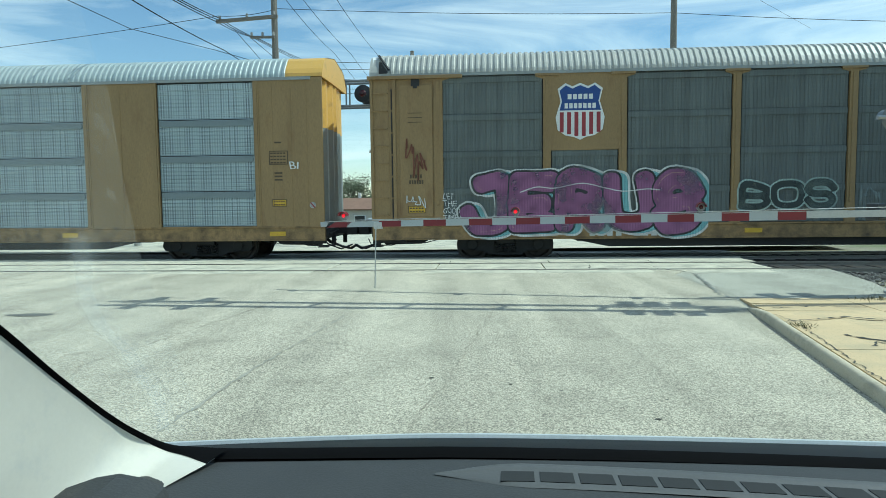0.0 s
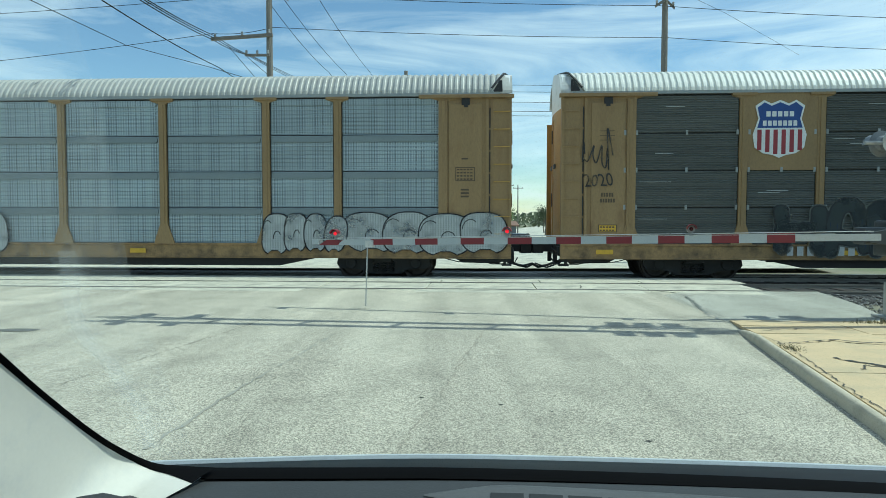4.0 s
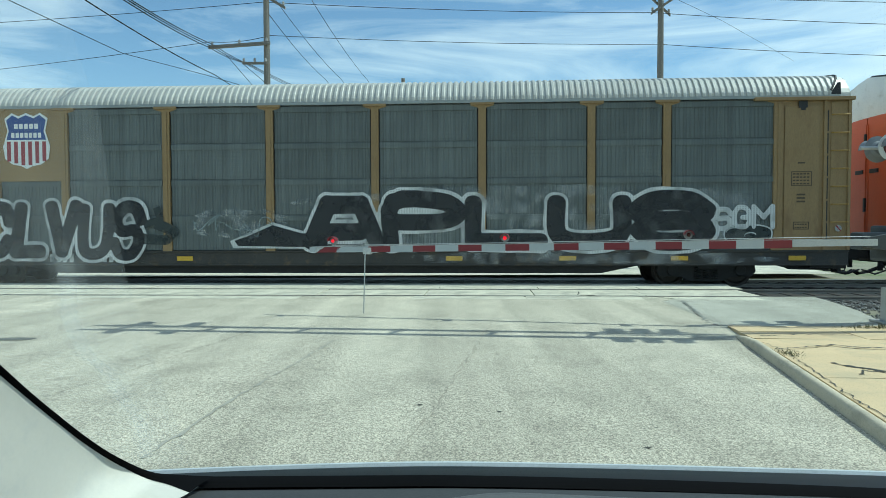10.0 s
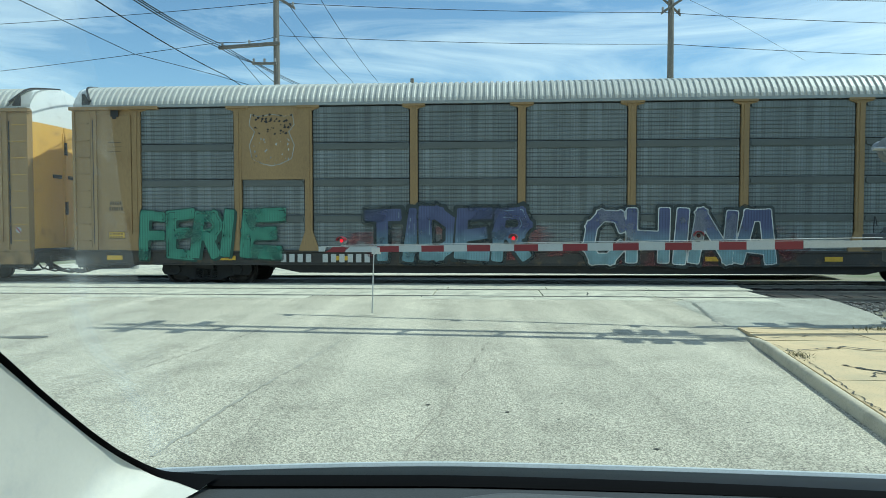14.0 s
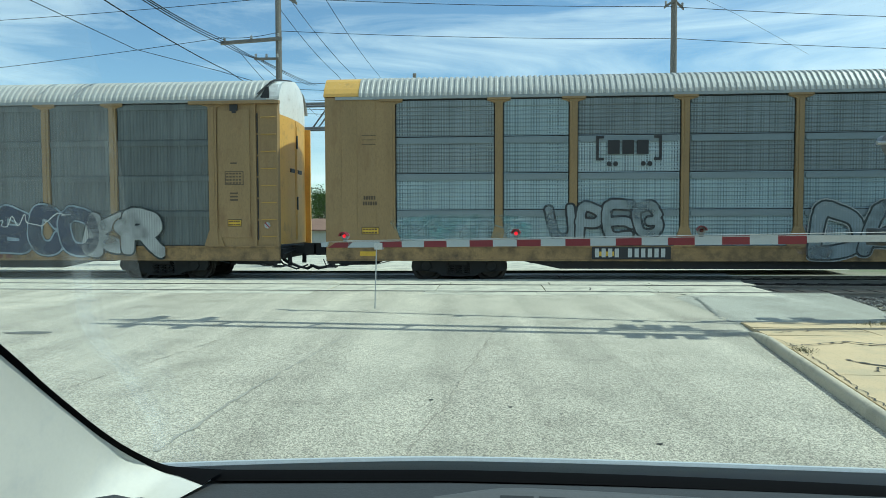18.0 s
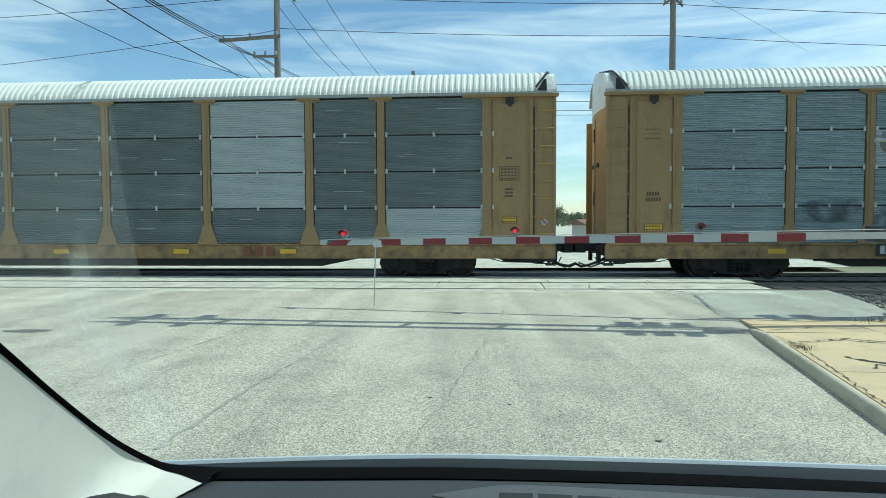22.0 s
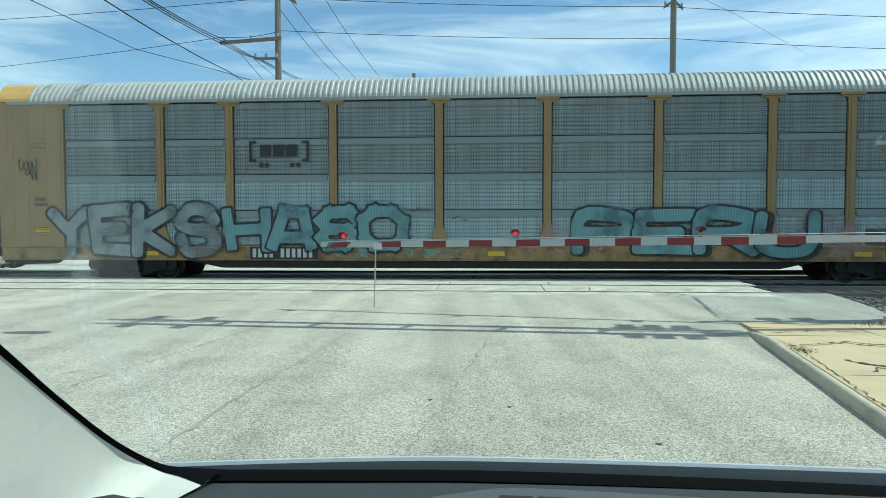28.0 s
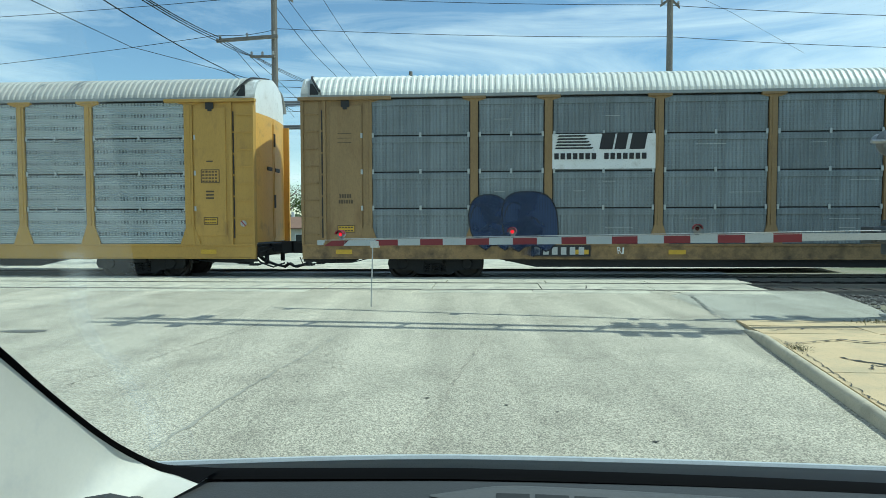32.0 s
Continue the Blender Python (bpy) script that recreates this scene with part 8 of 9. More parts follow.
KINDS = [tree_parts(1, 7.0, True, LEAF), tree_parts(2, 6.0, True, LEAF_D), tree_parts(3, 8.0, False, LEAF_D)]
rnd = random.Random(21)
spots_for_trees = [(-3.0, 82, 0, 1.0), (1.4, 84, 1, 0.9), (-1.2, 74, 0, 0.9), (-7.5, 90, 2, 1.0), (-11, 78, 1, 1.0), (-16, 85, 0, 1.1), (-22, 90, 2, 1.1), (9.0, 100, 0, 0.85), (6.5, 95, 1, 0.8), (23.0, 80, 2, 1.0), (25.5, 84, 2, 1.05), (28.0, 88, 1, 0.9), (33, 86, 0, 0.75), (38, 90, 1, 0.8),
                   (19.5, 120, 1, 0.9), (24, 150, 1, 0.8), (30, 152, 1, 0.75), (36, 150, 0, 0.75), (14, 140, 1, 0.85), (44, 95, 2, 0.9), (-29, 92, 0, 1.0), (-36, 88, 1, 1.1), (52, 98, 0, 1.0), (3.5, 130, 0, 0.9), (-5, 125, 1, 1.0)]
for x, y, kind, s in spots_for_trees:
    trunk, crown = KINDS[kind]
    t = thing("tree", ("leafy green roadside tree", "dull olive roadside tree", "bare grey roadside tree in early spring")[kind], "tree", pose(x, y, FAR, 0, 0, rnd.uniform(0, 360)), "far trees")
    for nm, me in (("trunk", trunk), ("crown", crown)):
        piece(nm, me, t, scale=(s, s, s))
# a far belt of woods closing the horizon
bm_v, bm_f = [], []
for i in range(9000):
    a = rnd.uniform(-1.0, 1.0)
    d = rnd.uniform(260, 330)
    x, y = d * math.sin(a), d * math.cos(a)
    top = 5.0 + 1.6 * noise.noise((x * 0.02, y * 0.02, 0)) + 1.2 * noise.noise((x * 0.11, 3, 0))
    p = Vector((x, y, FAR + rnd.uniform(0, 1) ** 0.7 * top))
    r = rnd.uniform(0.5, 1.3)
    u = Vector((rnd.gauss(0, 1), rnd.gauss(0, 1), rnd.gauss(0, 1))).normalized()
    v = u.orthogonal().normalized()
    k = len(bm_v)
    bm_v += [tuple(p - u * r), tuple(p + v * r), tuple(p + u * r), tuple(p - v * r)]
    bm_f.append((k, k + 1, k + 2, k + 3))
me = bpy.data.meshes.new("far_woods")
me.from_pydata(bm_v, [], bm_f)
me.materials.append(LEAF_D)
tagged(new("far_woods", me), "dull green belt of far woods along the horizon", "woods", kind="stuff")


def house(x, y, w, d, wall, ridge, mat, label, turn=0):
    """A low house: walls, a ridged roof with eaves, windows, a door and a flue."""
    h = thing("house", label, "house", pose(x, y, FAR, 0, 0, turn), "houses beyond the tracks")
    bm = bmesh.new()
    box(bm, -w / 2, w / 2, -d / 2, d / 2, 0, wall)
    part("wall", bm, mat, h)
    bm = bmesh.new()
    prism(bm, [(-d / 2 - 0.4, wall), (d / 2 + 0.4, wall), (d / 2 + 0.4, wall + 0.12), (0, ridge), (-d / 2 - 0.4, wall + 0.12)], -w / 2 - 0.3, w / 2 + 0.3, "x")
    roof = part("roof", bm, SHINGLE, h)
    for fx in (-0.3, 0.1, 0.3):
        bm = bmesh.new()
        box(bm, fx * w - 0.12, fx * w + 0.12, -0.12, 0.12, ridge - 0.5, ridge + 0.5)
        part("flue", bm, WHITE, roof)
    for i in range(max(2, int(w / 2.6))):
        cx = -w / 2 + w * (i + 0.5) / max(2, int(w / 2.6))
        bm = bmesh.new()
        box(bm, cx - 0.55, cx + 0.55, -d / 2 - 0.05, -d / 2 + 0.02, wall * 0.35, wall * 0.8)
        win = part("window", bm, WHITE, h)
        bm = bmesh.new()
        box(bm, cx - 0.46, cx + 0.46, -d / 2 - 0.07, -d / 2 - 0.055, wall * 0.39, wall * 0.76)
        part("pane", bm, PANE, win)
    return h


house(-1.2, 63, 9.0, 6, 2.0, 3.2, SIDING, "low pale house with a brown shingle roof", 4)
house(-12, 66, 11, 7, 2.2, 3.4, SIDING, "low pale house with a brown roof behind trees", -6)
house(4.6, 74, 7.5, 6, 2.3, 2.9, DARKWALL, "low slate grey building by the road")
house(20, 70, 12, 6, 2.4, 3.0, SIDING, "long low pale building beyond the tracks", 3)
house(-24, 70, 10, 6, 2.2, 3.3, SIDING, "low pale house with a brown roof, partly hidden")


def parked_vehicle(x, y, z, turn, mat, label, tall=1.0, long=4.4):
    c = thing("parked_car", label, "car", pose(x, y, z, 0, 0, turn), "parked cars")
    h = 1.45 * tall
    bm = bmesh.new()
    prism(bm, [(-long / 2, 0.25), (long / 2, 0.25), (long / 2, 0.72), (long * 0.42, 0.85), (long * 0.22, 0.95), (-long * 0.45, 0.98), (-long / 2, 0.75)], -0.85, 0.85)
    part("body", bm, mat, c)
    bm = bmesh.new()
    prism(bm, [(-long * 0.42, 0.96), (long * 0.24, 0.95), (long * 0.10, h), (-long * 0.32, h)], -0.74, 0.74)
    cab = part("cabin", bm, PANE, c)
    bm = bmesh.new()
    prism(bm, [(-long * 0.33, h - 0.02), (long * 0.11, h - 0.02), (long * 0.09, h + 0.05), (-long * 0.31, h + 0.05)], -0.72, 0.72)
    part("roof", bm, mat, cab)
    for wx in (-long * 0.31, long * 0.31):
        for wy in (-0.8, 0.8):
            bm = bmesh.new()
            lathe(bm, [(0.2, wy - 0.1), (0.33, wy - 0.1), (0.33, wy + 0.1), (0.2, wy + 0.1)], 14, "y", (wx, 0, 0.33))
            part("wheel", bm, RUBBER, c)
    return c


parked_vehicle(4.2, 58, FAR + 0.08, 10, CARWHITE, "white car parked beyond the tracks")
parked_vehicle(2.2, 52, FAR + 0.25, 5, CARDARK, "dark car parked beyond the tracks")
parked_vehicle(16.6, 56, FAR + 0.05, 2, CARWHITE, "white van parked beyond the tracks", 1.5, 5.4)
parked_vehicle(7.4, 60, FAR + 0.05, 60, CARDARK, "dark pickup waiting on the far road", 1.15, 5.0)
parked_vehicle(-5.5, 57, FAR + 0.05, -4, CARWHITE, "white car parked by the low house")

# far utility poles, street lamp
for x, y, top, arms in ((-1.7, 34, 9.3, [(-0.15, 1.0, 6.55, 6.6, -0.15, 0.05), (-0.6, 0.6, 8.6, 8.2, -0.15, 0.05)]), (1.75, 60, 8.9, [(-0.8, 0.8, 8.2, 8.2, -0.1, 0.05)]), (4.6, 85, 9.2, [(-0.9, 0.9, 8.5, 8.5, -0.1, 0.05)]),
                        (7.7, 90, 7.7, [(-0.8, 0.8, 7.0, 7.0, -0.1, 0.05)]), (11.6, 110, 8.1, [(-0.9, 0.9, 7.4, 7.4, -0.1, 0.05)]), (15.6, 130, 8.6, [(-1, 1, 7.9, 7.9, -0.1, 0.06)]), (-6.0, 58, 6.6, [(-0.8, 0.8, 6.0, 6.0, -0.1, 0.05)])):
    p = pole((x, y), top + (1.34 if y > 50 else 0), 0.13, "grey wooden utility pole beyond the tracks", [(a, b, c + (1.34 if y > 50 else 0), d + (1.34 if y > 50 else 0), e, f) for a, b, c, d, e, f in arms])
    if y > 50:
        p.location.z = FAR
lamp = thing("street_lamp", "grey street lamp with a curved arm", "street lamp", pose(-1.9, 50, -1.25))
bm = bmesh.new()
tube(bm, [(0, 0, 0), (0, 0, 6.2)], 0.08, 8, taper=0.05)
part("pole", bm, GALV, lamp)
bm = bmesh.new()
tube(bm, [(0, 0, 6.1), (0.5, 0, 6.75), (1.2, 0, 7.1), (1.9, 0, 7.2)], 0.04, 8)
part("arm", bm, GALV, lamp)
bm = bmesh.new()
prism(bm, [(1.8, 7.12), (2.5, 7.14), (2.45, 7.28), (1.9, 7.3)], -0.12, 0.12)
part("head", bm, ALU, lamp)

# the far side's signals: raised arm and cantilever
up = thing("raised_gate", "raised black and white striped gate arm on the far side", "crossing gate", pose(7.35, 23.6, 0))
bm = bmesh.new()
box(bm, -0.25, 0.25, -0.2, 0.2, 0.85, 1.35, 0.03)
lathe(bm, [(0.14, -0.16), (0.14, -0.12), (0.07, -0.1), (0.07, 0.9)], 12, "z")
part("mechanism", bm, GREYBOX, up)
for i in range(14):
    z0, z1 = 1.3 + i * 0.385, 1.3 + (i + 1) * 0.385
    bm = bmesh.new()
    prism(bm, [(-0.065 * z0 + 0.06 - 0.05, z0), (-0.065 * z0 + 0.06 + 0.05, z0), (-0.065 * z1 + 0.06 + 0.045, z1), (-0.065 * z1 + 0.06 - 0.045, z1)], -0.02, 0.02)
    part("stripe", bm, P_BLACK if i % 2 else ARM_WHITE, up)
far = thing("far_cantilever", "grey truss cantilever with black flashers on the far side", "signal cantilever", pose(-11.5, 24.2, 0, 0, 0, -6))
bm = bmesh.new()
lathe(bm, [(0.22, -0.16), (0.22, -0.1), (0.13, -0.08), (0.12, 5.9)], 14, "z")
part("mast", bm, GALV, far)
for y, z in ((-0.25, 4.85), (0.25, 4.85), (-0.25, 5.7), (0.25, 5.7)):
    bm = bmesh.new()
    tube(bm, [(0, y, z), (9.6, y, z)], 0.045, 8)
    part("chord", bm, GREYBOX, far)
for i in range(8):
    x = 0.3 + i * 1.3
    for y in (-0.25, 0.25):
        bm = bmesh.new()
        tube(bm, [(x, y, 4.85), (x + (0.65 if i % 2 else 0), y, 5.7)], 0.03, 6)
        part("brace", bm, GREYBOX, far)
for x in (8.75, 2.0):
    for f in (-1, 1):
        bm = bmesh.new()
        lathe(bm, [(0.05, 0.05 * f), (0.30, 0.16 * f), (0.30, 0.2 * f), (0.12, 0.24 * f)], 20, "y", (x, 0.3 * f, 5.22))
        part("flasher", bm, P_BLACK, far)
        bm = bmesh.new()
        lathe(bm, [(0.12, 0.24 * f), (0.10, 0.27 * f), (0.03, 0.29 * f)], 14, "y", (x, 0.3 * f, 5.22))
        part("lens", bm, LENS, far)
bm = bmesh.new()
for a, b in (((9.0, -0.3, 4.8), (9.75, -0.3, 4.8)), ((9.75, -0.3, 4.8), (9.75, -0.3, 5.75)), ((9.75, -0.3, 5.75), (9.0, -0.3, 5.75))):
    tube(bm, [a, b], 0.03, 6)
part("end_rail", bm, P_BLACK, far)

# ---- the car the camera sits in ----
TRIMWHITE = material("pale_grey_pillar_trim", (0.61, 0.60, 0.525), 0.8, 0, 0.03, 6, 160, 0.05, depth=0.002, dirt=(0.50, 0.51, 0.48), dirt_at=0.66)
DASH = material("dark_grey_dashboard", (0.048, 0.051, 0.052), 0.6, 0, 0.12, 6, 260, 0.3, depth=0.002)
FRIT = material("black_windscreen_seal", (0.002, 0.002, 0.0022), 0.5, 0, 0.2, 6, 100, 0)
HOOD = material("dark_metallic_cowl", (0.006, 0.0085, 0.009), 0.5, 0.0, 0.15, 6, 100, 0)
COWL_GLINT = material("cowl_edge_highlight", (0.55, 0.57, 0.57), 0.35, 0.2, 0.1, 8, 100, 0)
LINING = material("pale_headlining", (0.62, 0.62, 0.58), 0.9, 0, 0.05, 6, 100, 0.1)
for m in (FRIT, DASH, HOOD):
    m.node_tree.nodes["Principled BSDF"].inputs["Specular IOR Level"].default_value = 0.08 if m == FRIT else 0.25
FRIT.node_tree.nodes["Principled BSDF"].inputs["Roughness"].default_value = 0.9
SLOT = material("dark_vent_slot", (0.016, 0.018, 0.018), 0.8, 0, 0.2, 8, 200, 0)
# Vent rim grey, made paler to stand in for the rim's highlight.
RIMGREY = material("highlit_grey_vent_rim", (0.085, 0.088, 0.086), 0.5, 0, 0.12, 8, 200, 0.05)
BODYPAINT = material("dark_car_body_paint", (0.05, 0.055, 0.06), 0.3, 0.3, 0.08, 3, 60, 0)


def glass(name):
    """Clear glass with a faint green cast and a weak mirror."""
    m = bpy.data.materials.new(name)
    m.use_nodes = True
    n, l = m.node_tree.nodes, m.node_tree.links
    n.remove(n["Principled BSDF"])
    clear, gloss, mix = n.new("ShaderNodeBsdfTransparent"), n.new("ShaderNodeBsdfGlossy"), n.new("ShaderNodeMixShader")
    clear.inputs["Color"].default_value = (0.955, 0.985, 0.965, 1)
    gloss.inputs["Roughness"].default_value = 0.02
    mix.inputs[0].default_value = 0.008
    l.new(clear.outputs[0], mix.inputs[1]), l.new(gloss.outputs[0], mix.inputs[2])
    l.new(mix.outputs[0], n["Material Output"].inputs["Surface"])
    return m


def dust_haze(name, most, seed, fade=0.0):
    """A thin film of dust and haze on glass: clear with a little scatter, in wiped smears."""
    m = bpy.data.materials.new(name)
    m.use_nodes = True
    n, l = m.node_tree.nodes, m.node_tree.links
    n.remove(n["Principled BSDF"])
    clear, scat, back_, add, mix = n.new("ShaderNodeBsdfTransparent"), n.new("ShaderNodeBsdfDiffuse"), n.new("ShaderNodeBsdfTranslucent"), n.new("ShaderNodeMixShader"), n.new("ShaderNodeMixShader")
    for b in (scat, back_):
        b.inputs["Color"].default_value = (0.80, 0.84, 0.80, 1)
    tc, mp_, ns, rg = n.new("ShaderNodeTexCoord"), n.new("ShaderNodeMapping"), n.new("ShaderNodeTexNoise"), n.new("ShaderNodeMapRange")
    mp_.inputs["Location"].default_value = (seed, 0, 0)
    mp_.inputs["Rotation"].default_value = (0, radians(35), radians(15))
    mp_.inputs["Scale"].default_value = (9, 2.5, 2.5)
    ns.inputs["Scale"].default_value, ns.inputs["Detail"].default_value = 1.6, 7
    rg.inputs["From Min"].default_value, rg.inputs["From Max"].default_value = 0.25, 0.75
    rg.inputs["To Min"].default_value, rg.inputs["To Max"].default_value = most * 0.45, most * 1.3
    l.new(tc.outputs["Object"], mp_.inputs["Vector"]), l.new(mp_.outputs["Vector"], ns.inputs["Vector"]), l.new(ns.outputs["Fac"], rg.inputs["Value"])
    add.inputs[0].default_value = 0.6
    l.new(scat.outputs[0], add.inputs[1]), l.new(back_.outputs[0], add.inputs[2])
    l.new(rg.outputs["Result"], mix.inputs[0]), l.new(clear.outputs[0], mix.inputs[1]), l.new(add.outputs[0], mix.inputs[2])
    l.new(mix.outputs[0], n["Material Output"].inputs["Surface"])
    return m


SMEAR = [(-0.307, 0.549), (-0.322, 0.581), (-0.344, 0.623), (-0.355, 0.673), (-0.35, 0.704), (-0.359, 0.753), (-0.368, 0.819), (-0.399, 0.897)]


def screen(x, y, lift=0.0):
    """A point of the windscreen's plane."""
    return (x, y - 0.7 * lift, 1.14 + (1.0 - y) * 0.829 - lift)


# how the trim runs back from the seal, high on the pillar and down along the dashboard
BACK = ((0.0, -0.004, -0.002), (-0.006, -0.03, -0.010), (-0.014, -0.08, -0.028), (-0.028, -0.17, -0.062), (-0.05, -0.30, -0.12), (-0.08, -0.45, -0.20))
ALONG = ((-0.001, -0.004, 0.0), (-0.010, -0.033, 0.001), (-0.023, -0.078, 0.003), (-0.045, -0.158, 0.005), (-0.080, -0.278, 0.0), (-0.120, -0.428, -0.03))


def smooth_line(pts, n):
    """A bent line in space rounded into a curve through its points."""
    p, out = [Vector(q) for q in pts], []
    for i in range(len(p) - 1):
        a, b, c, d = p[max(0, i - 1)], p[i], p[i + 1], p[min(len(p) - 1, i + 2)]
        out += [0.5 * (2 * b + (c - a) * t + (2 * a - 5 * b + 4 * c - d) * t * t + (3 * b - a - 3 * c + d) * t ** 3) for t in (k / n for k in range(n))]
    return out + [p[-1]]


def cabin():
    car = thing("parked_car_cabin", "parked car with pale pillar trim, dark dashboard and dusty windscreen", "car", pose(0, 0, 0))
    # dashboard top with a shallow rise and defroster vent
    bm = bmesh.new()
    rows = []
    xs = [-0.62 + 0.04 * i for i in range(44)]
    for y, z in ((0.975, 1.142), (0.94, 1.150), (0.90, 1.157), (0.82, 1.166), (0.70, 1.168), (0.55, 1.160), (0.45, 1.12), (0.42, 0.8), (0.50, 0.4)):
        rows.append([(x, y + 0.012 * math.sin(1.2 * x) - 0.03 * max(0, x) ** 2, z - 0.02 * max(0.0, x) - 0.012 * max(0.0, x) ** 2) for x in xs])
    sheet(bm, rows)
    part("dashboard", bm, DASH, car, smooth=True)

    def ledge(x, back, up):
        """A point of the vent's bezel: its far edge bends towards the seats along the dashboard."""
        y = 0.880 - 0.13 * max(0.0, x - 0.10) ** 1.25 - back
        return (x, y, 1.1595 + (0.90 - y) * 0.08 - 0.02 * x - 0.012 * max(0, x) ** 2 + up)
    bm = bmesh.new()
    xs_v = [-0.02 + 0.03 * i for i in range(36)]
    sheet(bm, [[ledge(x, 0.022 + (back - 0.022) * min(1.0, 0.06 + max(0.0, x + 0.02) / 0.11), up * min(1.0, (x + 0.03) / 0.09)) for x in xs_v] for back, up in ((-0.016, 0.0), (-0.008, 0.006), (0.004, 0.0085), (0.014, 0.006), (0.020, 0.0035), (0.062, 0.0035), (0.070, 0.0))])
    vent = part("defroster_vent", bm, RIMGREY, car, "grey slotted defroster vent with a raised rim", smooth=True)
    for i in range(14):
        x0, x1 = 0.070 + i * 0.0515, 0.070 + i * 0.0515 + 0.043
        bm = bmesh.new()
        hi = [ledge(x0 - 0.001, 0.020, 0.0045), ledge(x1, 0.020, 0.0045), ledge(x1 - 0.004, 0.058, 0.0045), ledge(x0 - 0.005, 0.058, 0.0045)]
        top_f, low_f = [bm.verts.new(q) for q in hi], [bm.verts.new((q[0], q[1], q[2] - 0.004)) for q in hi]
        bm.faces.new(top_f), bm.faces.new(low_f[::-1])
        for k in range(4):
            bm.faces.new((top_f[k], top_f[(k + 1) % 4], low_f[(k + 1) % 4], low_f[k]))
        part("slot", bm, SLOT, vent)
    # lower windscreen edge: black seal, dark cowl, its edge highlight painted as a pale tube
    bm = bmesh.new()
    xs = [-0.375 + 0.06 * i for i in range(25)]
    sheet(bm, [[(x, y - 0.03 * max(0, x) ** 2, z - 0.022 * max(0, x) - 0.012 * max(0, x) ** 2) for x in xs] for y, z in ((0.94, 1.153), (0.965, 1.160), (1.02, 1.136), (1.05, 1.10))])
    part("seal", bm, FRIT, car, smooth=True)
    bm = bmesh.new()
    xs = [-0.60 + 0.07 * i for i in range(25)]

    def dip(x):
        return 0.030 * max(0, x) ** 1.3 + 0.035 * max(0, -0.05 - x) ** 1.5
    sheet(bm, [[(x, y, z - dip(x)) for x in xs] for y, z in ((1.02, 1.085), (1.15, 1.082), (1.28, 1.056), (1.32, 1.035))])
    cowl = part("cowl", bm, HOOD, car, smooth=True)
    bm = bmesh.new()
    tube(bm, [(x, 1.30, 1.052 - dip(x)) for x in xs], 0.007, 6)
    part("cowl_edge", bm, COWL_GLINT, cowl)
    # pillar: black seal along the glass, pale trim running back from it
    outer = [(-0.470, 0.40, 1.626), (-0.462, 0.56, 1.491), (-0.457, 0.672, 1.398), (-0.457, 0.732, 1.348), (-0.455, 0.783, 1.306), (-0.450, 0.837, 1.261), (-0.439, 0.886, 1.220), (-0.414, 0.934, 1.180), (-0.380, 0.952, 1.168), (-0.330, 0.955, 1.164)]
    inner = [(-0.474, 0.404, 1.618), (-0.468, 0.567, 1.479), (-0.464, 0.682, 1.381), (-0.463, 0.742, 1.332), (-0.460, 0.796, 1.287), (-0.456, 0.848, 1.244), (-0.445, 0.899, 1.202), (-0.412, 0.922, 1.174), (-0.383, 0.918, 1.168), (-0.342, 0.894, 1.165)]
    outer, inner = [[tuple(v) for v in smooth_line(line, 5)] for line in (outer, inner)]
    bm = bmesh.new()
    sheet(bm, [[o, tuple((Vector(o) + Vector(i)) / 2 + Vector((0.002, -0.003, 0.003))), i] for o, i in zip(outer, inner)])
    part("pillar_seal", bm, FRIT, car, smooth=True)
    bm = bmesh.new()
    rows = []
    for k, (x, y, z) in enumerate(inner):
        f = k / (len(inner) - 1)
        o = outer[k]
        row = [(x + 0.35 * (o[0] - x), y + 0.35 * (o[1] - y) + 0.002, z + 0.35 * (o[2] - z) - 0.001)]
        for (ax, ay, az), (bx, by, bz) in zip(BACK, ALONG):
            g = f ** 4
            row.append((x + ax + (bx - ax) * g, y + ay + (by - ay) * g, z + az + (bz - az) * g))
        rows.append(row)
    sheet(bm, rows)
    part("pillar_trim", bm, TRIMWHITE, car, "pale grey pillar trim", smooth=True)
    bm = bmesh.new()
    prism(bm, [(-0.43, 1.15), (-0.40, 1.236), (-0.368, 1.247), (-0.343, 1.251), (-0.318, 1.246), (-0.297, 1.236), (-0.26, 1.15)], 0.60, 0.66)
    part("side_vent", bm, DASH, car, "dark hump at the dashboard's end")
    # windscreen, and the dust and haze on it
    bm = bmesh.new()
    sheet(bm, [[screen(-0.66, 0.995), screen(1.08, 0.995)], [screen(-0.60, 0.30), screen(1.02, 0.30)], [(-0.60, 0.02, 1.75), (1.02, 0.02, 1.75)]])
    g = part("windscreen", bm, glass("windscreen_glass"), car)
    g.visible_shadow = False
    # The film stands in for the dashboard's reflection as well as for dust.
    edge = [(-0.203, 0.359), (-0.214, 0.404), (-0.221, 0.438), (-0.246, 0.502), (-0.271, 0.576), (-0.302, 0.705), (-0.345, 0.90), (-0.352, 0.94)]
    bm = bmesh.new()
    sheet(bm, [[screen(x, y, 0.004), screen(-0.66, y, 0.004)] for x, y in edge])
    film = part("dust_film", bm, dust_haze("dust_film", 0.062, 3.4), g, "pale film of dust and painted reflection on the glass")
    film.visible_shadow = False
    arc = smooth_line([(x, y, 0.0) for x, y in SMEAR], 5)
    for nm, wide, most, lift in (("wiper_smear", 0.016, 0.05, 0.008), ("wiper_smear", 0.008, 0.11, 0.010)):
        bm = bmesh.new()
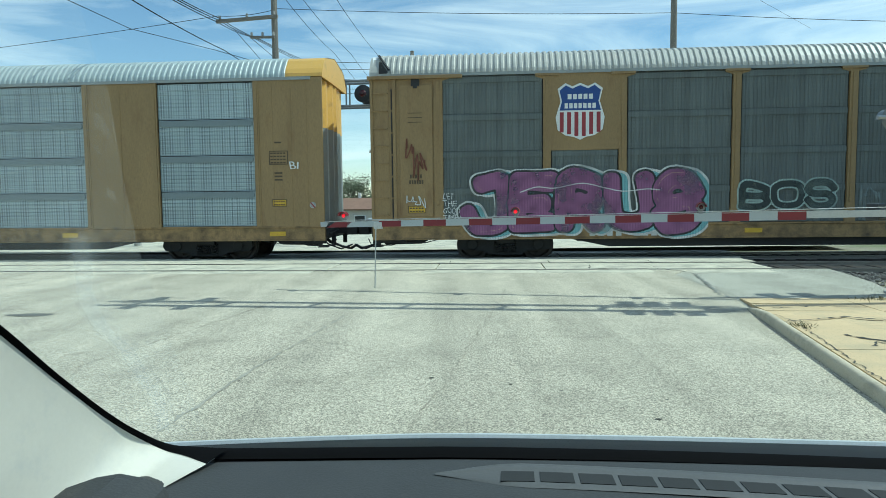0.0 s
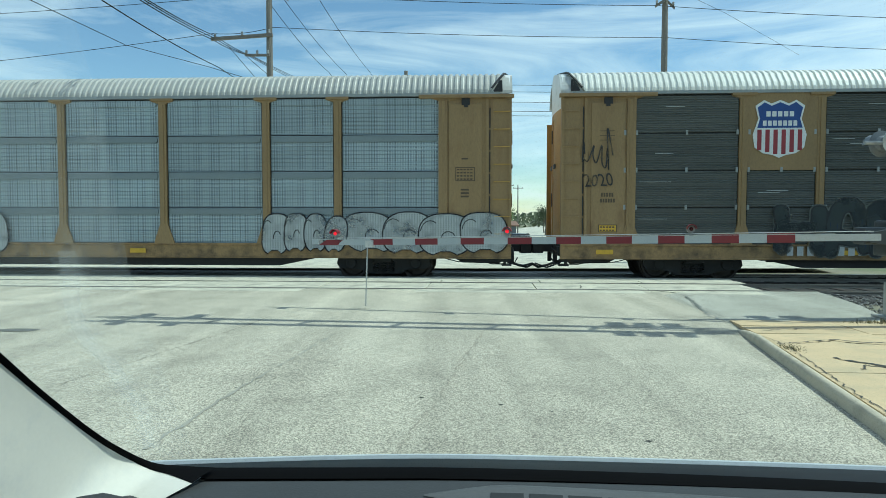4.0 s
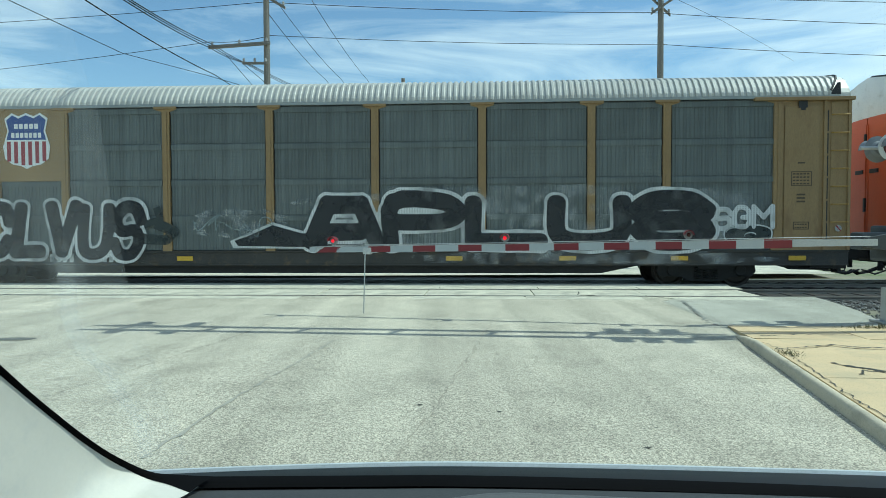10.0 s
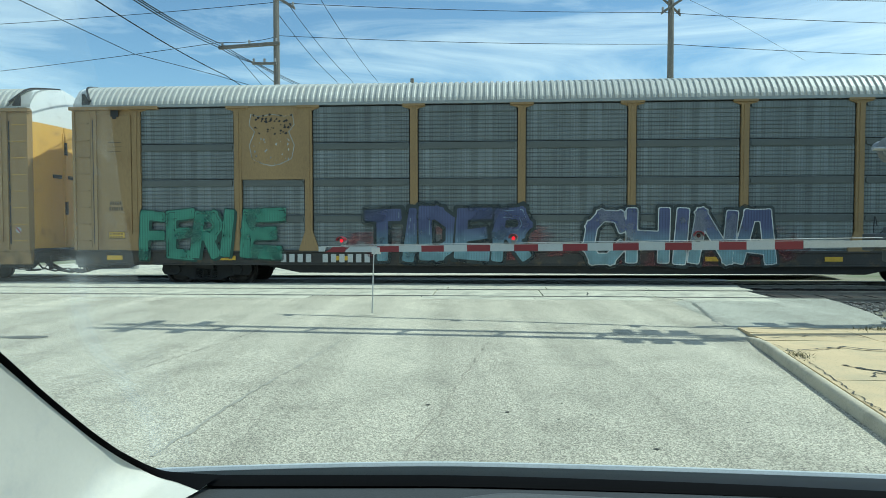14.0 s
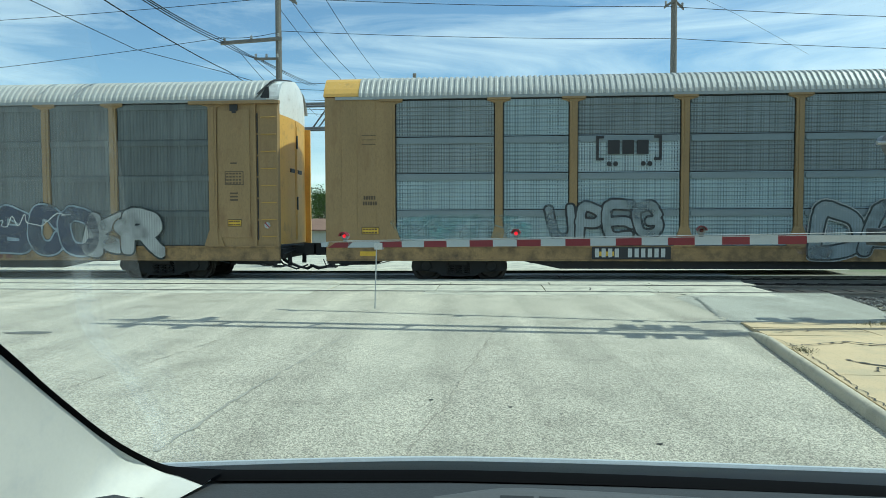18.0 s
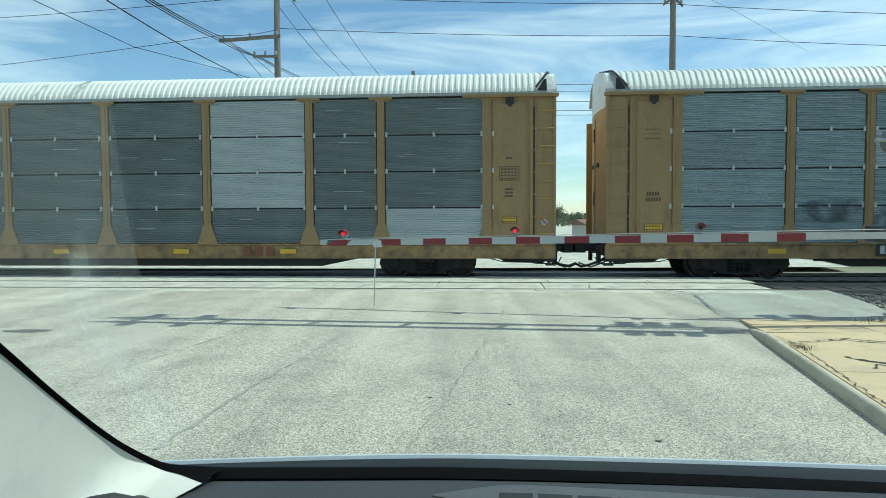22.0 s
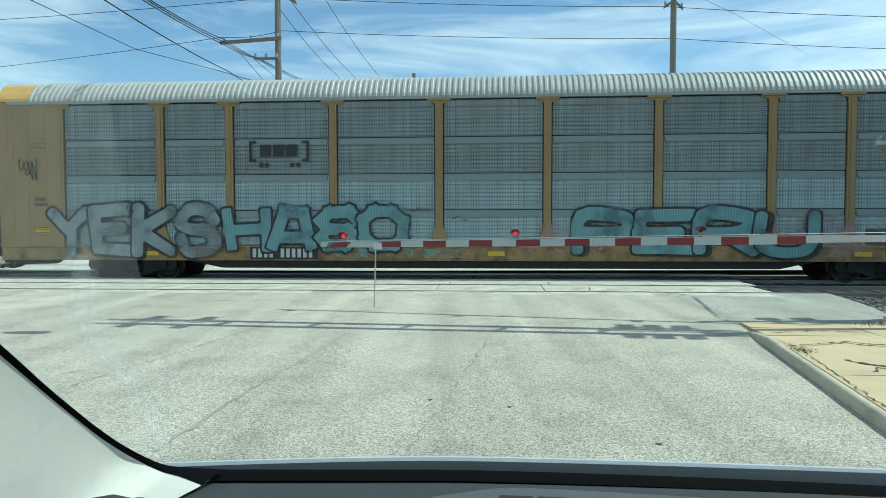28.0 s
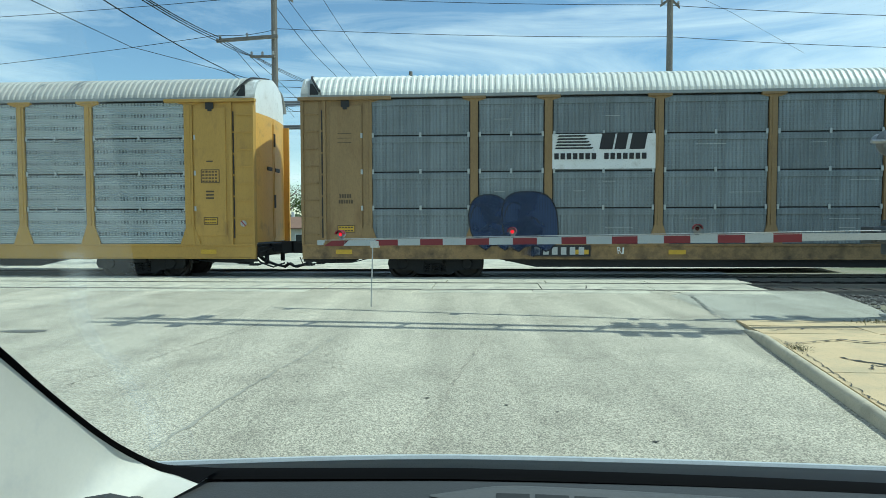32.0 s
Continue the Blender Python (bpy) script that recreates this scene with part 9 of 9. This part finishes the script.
        sheet(bm, [[screen(v.x - wide, v.y, lift), screen(v.x, v.y, lift), screen(v.x + wide, v.y, lift)] for v in arc])
        f = part(nm, bm, dust_haze(nm, most, 3.0 + lift * 100), g, "pale curved smear left by a wiper")
        f.visible_shadow = False
    for x, y, r in ((-0.232, 0.452, 0.006), (-0.256, 0.508, 0.0045), (-0.298, 0.537, 0.006), (-0.337, 0.622, 0.004), (-0.245, 0.47, 0.003), (-0.3, 0.66, 0.004)):
        bm = bmesh.new()
        bm.faces.new([bm.verts.new(screen(x + r * (0.6 + 0.4 * math.sin(3 * k)) * math.cos(k * 0.6283), y + r * 1.6 * math.sin(k * 0.6283), 0.011)) for k in range(10)])
        f = part("dust_spot", bm, dust_haze("dust_spot", 0.05, x), g)
        f.visible_shadow = False
    # the rest of the car, closing it round the camera
    def shell(name, pts, a, b, axis, mat):
        bm = bmesh.new()
        prism(bm, pts, a, b, axis)
        part(name, bm, mat, car)
    shell("roof", [(-0.60, -2.0), (1.02, -2.0), (1.02, 0.02), (-0.60, 0.02)], 1.73, 1.77, "z", LINING)
    shell("floor", [(-0.66, -2.2), (1.08, -2.2), (1.08, 0.9), (-0.66, 0.9)], 0.32, 0.38, "z", LINING)
    shell("door", [(-2.1, 0.35), (0.95, 0.35), (0.95, 1.02), (-2.1, 1.02)], -0.70, -0.64, "x", BODYPAINT)
    shell("door", [(-2.1, 0.35), (0.95, 0.35), (0.95, 1.02), (-2.1, 1.02)], 1.06, 1.12, "x", BODYPAINT)
    shell("tailgate", [(-0.66, 0.35), (1.08, 0.35), (1.02, 1.72), (-0.60, 1.72)], -2.15, -2.08, "y", BODYPAINT)
    shell("bonnet", [(1.0, 0.45), (2.1, 0.40), (2.15, 0.62), (1.8, 0.80), (1.33, 0.96), (1.0, 1.02)], -0.66, 1.08, "x", BODYPAINT)
    shell("outer_roof", [(-0.66, -2.05), (1.08, -2.05), (1.08, 0.04), (-0.66, 0.04)], 1.774, 1.80, "z", BODYPAINT)
    for x0, x1 in ((-0.70, -0.64), (1.06, 1.12)):
        shell("front_pillar", [(1.0, 1.02), (1.06, 1.02), (0.10, 1.774), (0.0, 1.774)], x0, x1, "x", BODYPAINT)
        shell("middle_pillar", [(-0.52, 1.02), (-0.40, 1.02), (-0.42, 1.774), (-0.50, 1.774)], x0, x1, "x", BODYPAINT)
        shell("rear_pillar", [(-2.1, 1.02), (-1.75, 1.02), (-1.85, 1.774), (-2.1, 1.774)], x0, x1, "x", BODYPAINT)
        shell("wing", [(0.95, 0.35), (2.1, 0.40), (2.15, 0.62), (1.8, 0.80), (1.33, 0.96), (0.95, 1.02)], x0, x1, "x", BODYPAINT)
    for x in (-0.62, 1.04):
        for y in (-1.4, 1.35):
            bm = bmesh.new()
            lathe(bm, [(0.2, x - 0.11), (0.33, x - 0.11), (0.35, x - 0.07), (0.35, x + 0.07), (0.33, x + 0.11), (0.2, x + 0.11)], 20, "x", (0, y, 0.35))
            part("wheel", bm, RUBBER, car)


cabin()


def motions():
    for k, car in enumerate(CARS):
        rows = []
        for i in [j / 2 for j in range(65)] + [7.9, 7.96, 8.04, 8.1]:
            p = TRACK @ Vector((ahead(i) - k * PITCH, 1.45, 0))
            rows.append((i, pose(p.x, p.y, p.z, 0, 0, TRAIN_TURN)))
        walk(car, sorted(rows, key=lambda r: r[0]))
    for ob, k, x in WHEELSETS:
        m = ob.matrix_basis.copy()
        seen = [i / 30 for i in range(0, 961) if -17 < ahead(i / 30) - k * PITCH + x < 16]
        times = sorted({0.0, 32.0, *seen})
        turn = {t: (ahead(t) / 0.42) % (2 * math.pi) for t in times}
        walk(ob, [(t, m @ Matrix.Rotation(turn[t], 4, "Y")) for t in times])


motions()
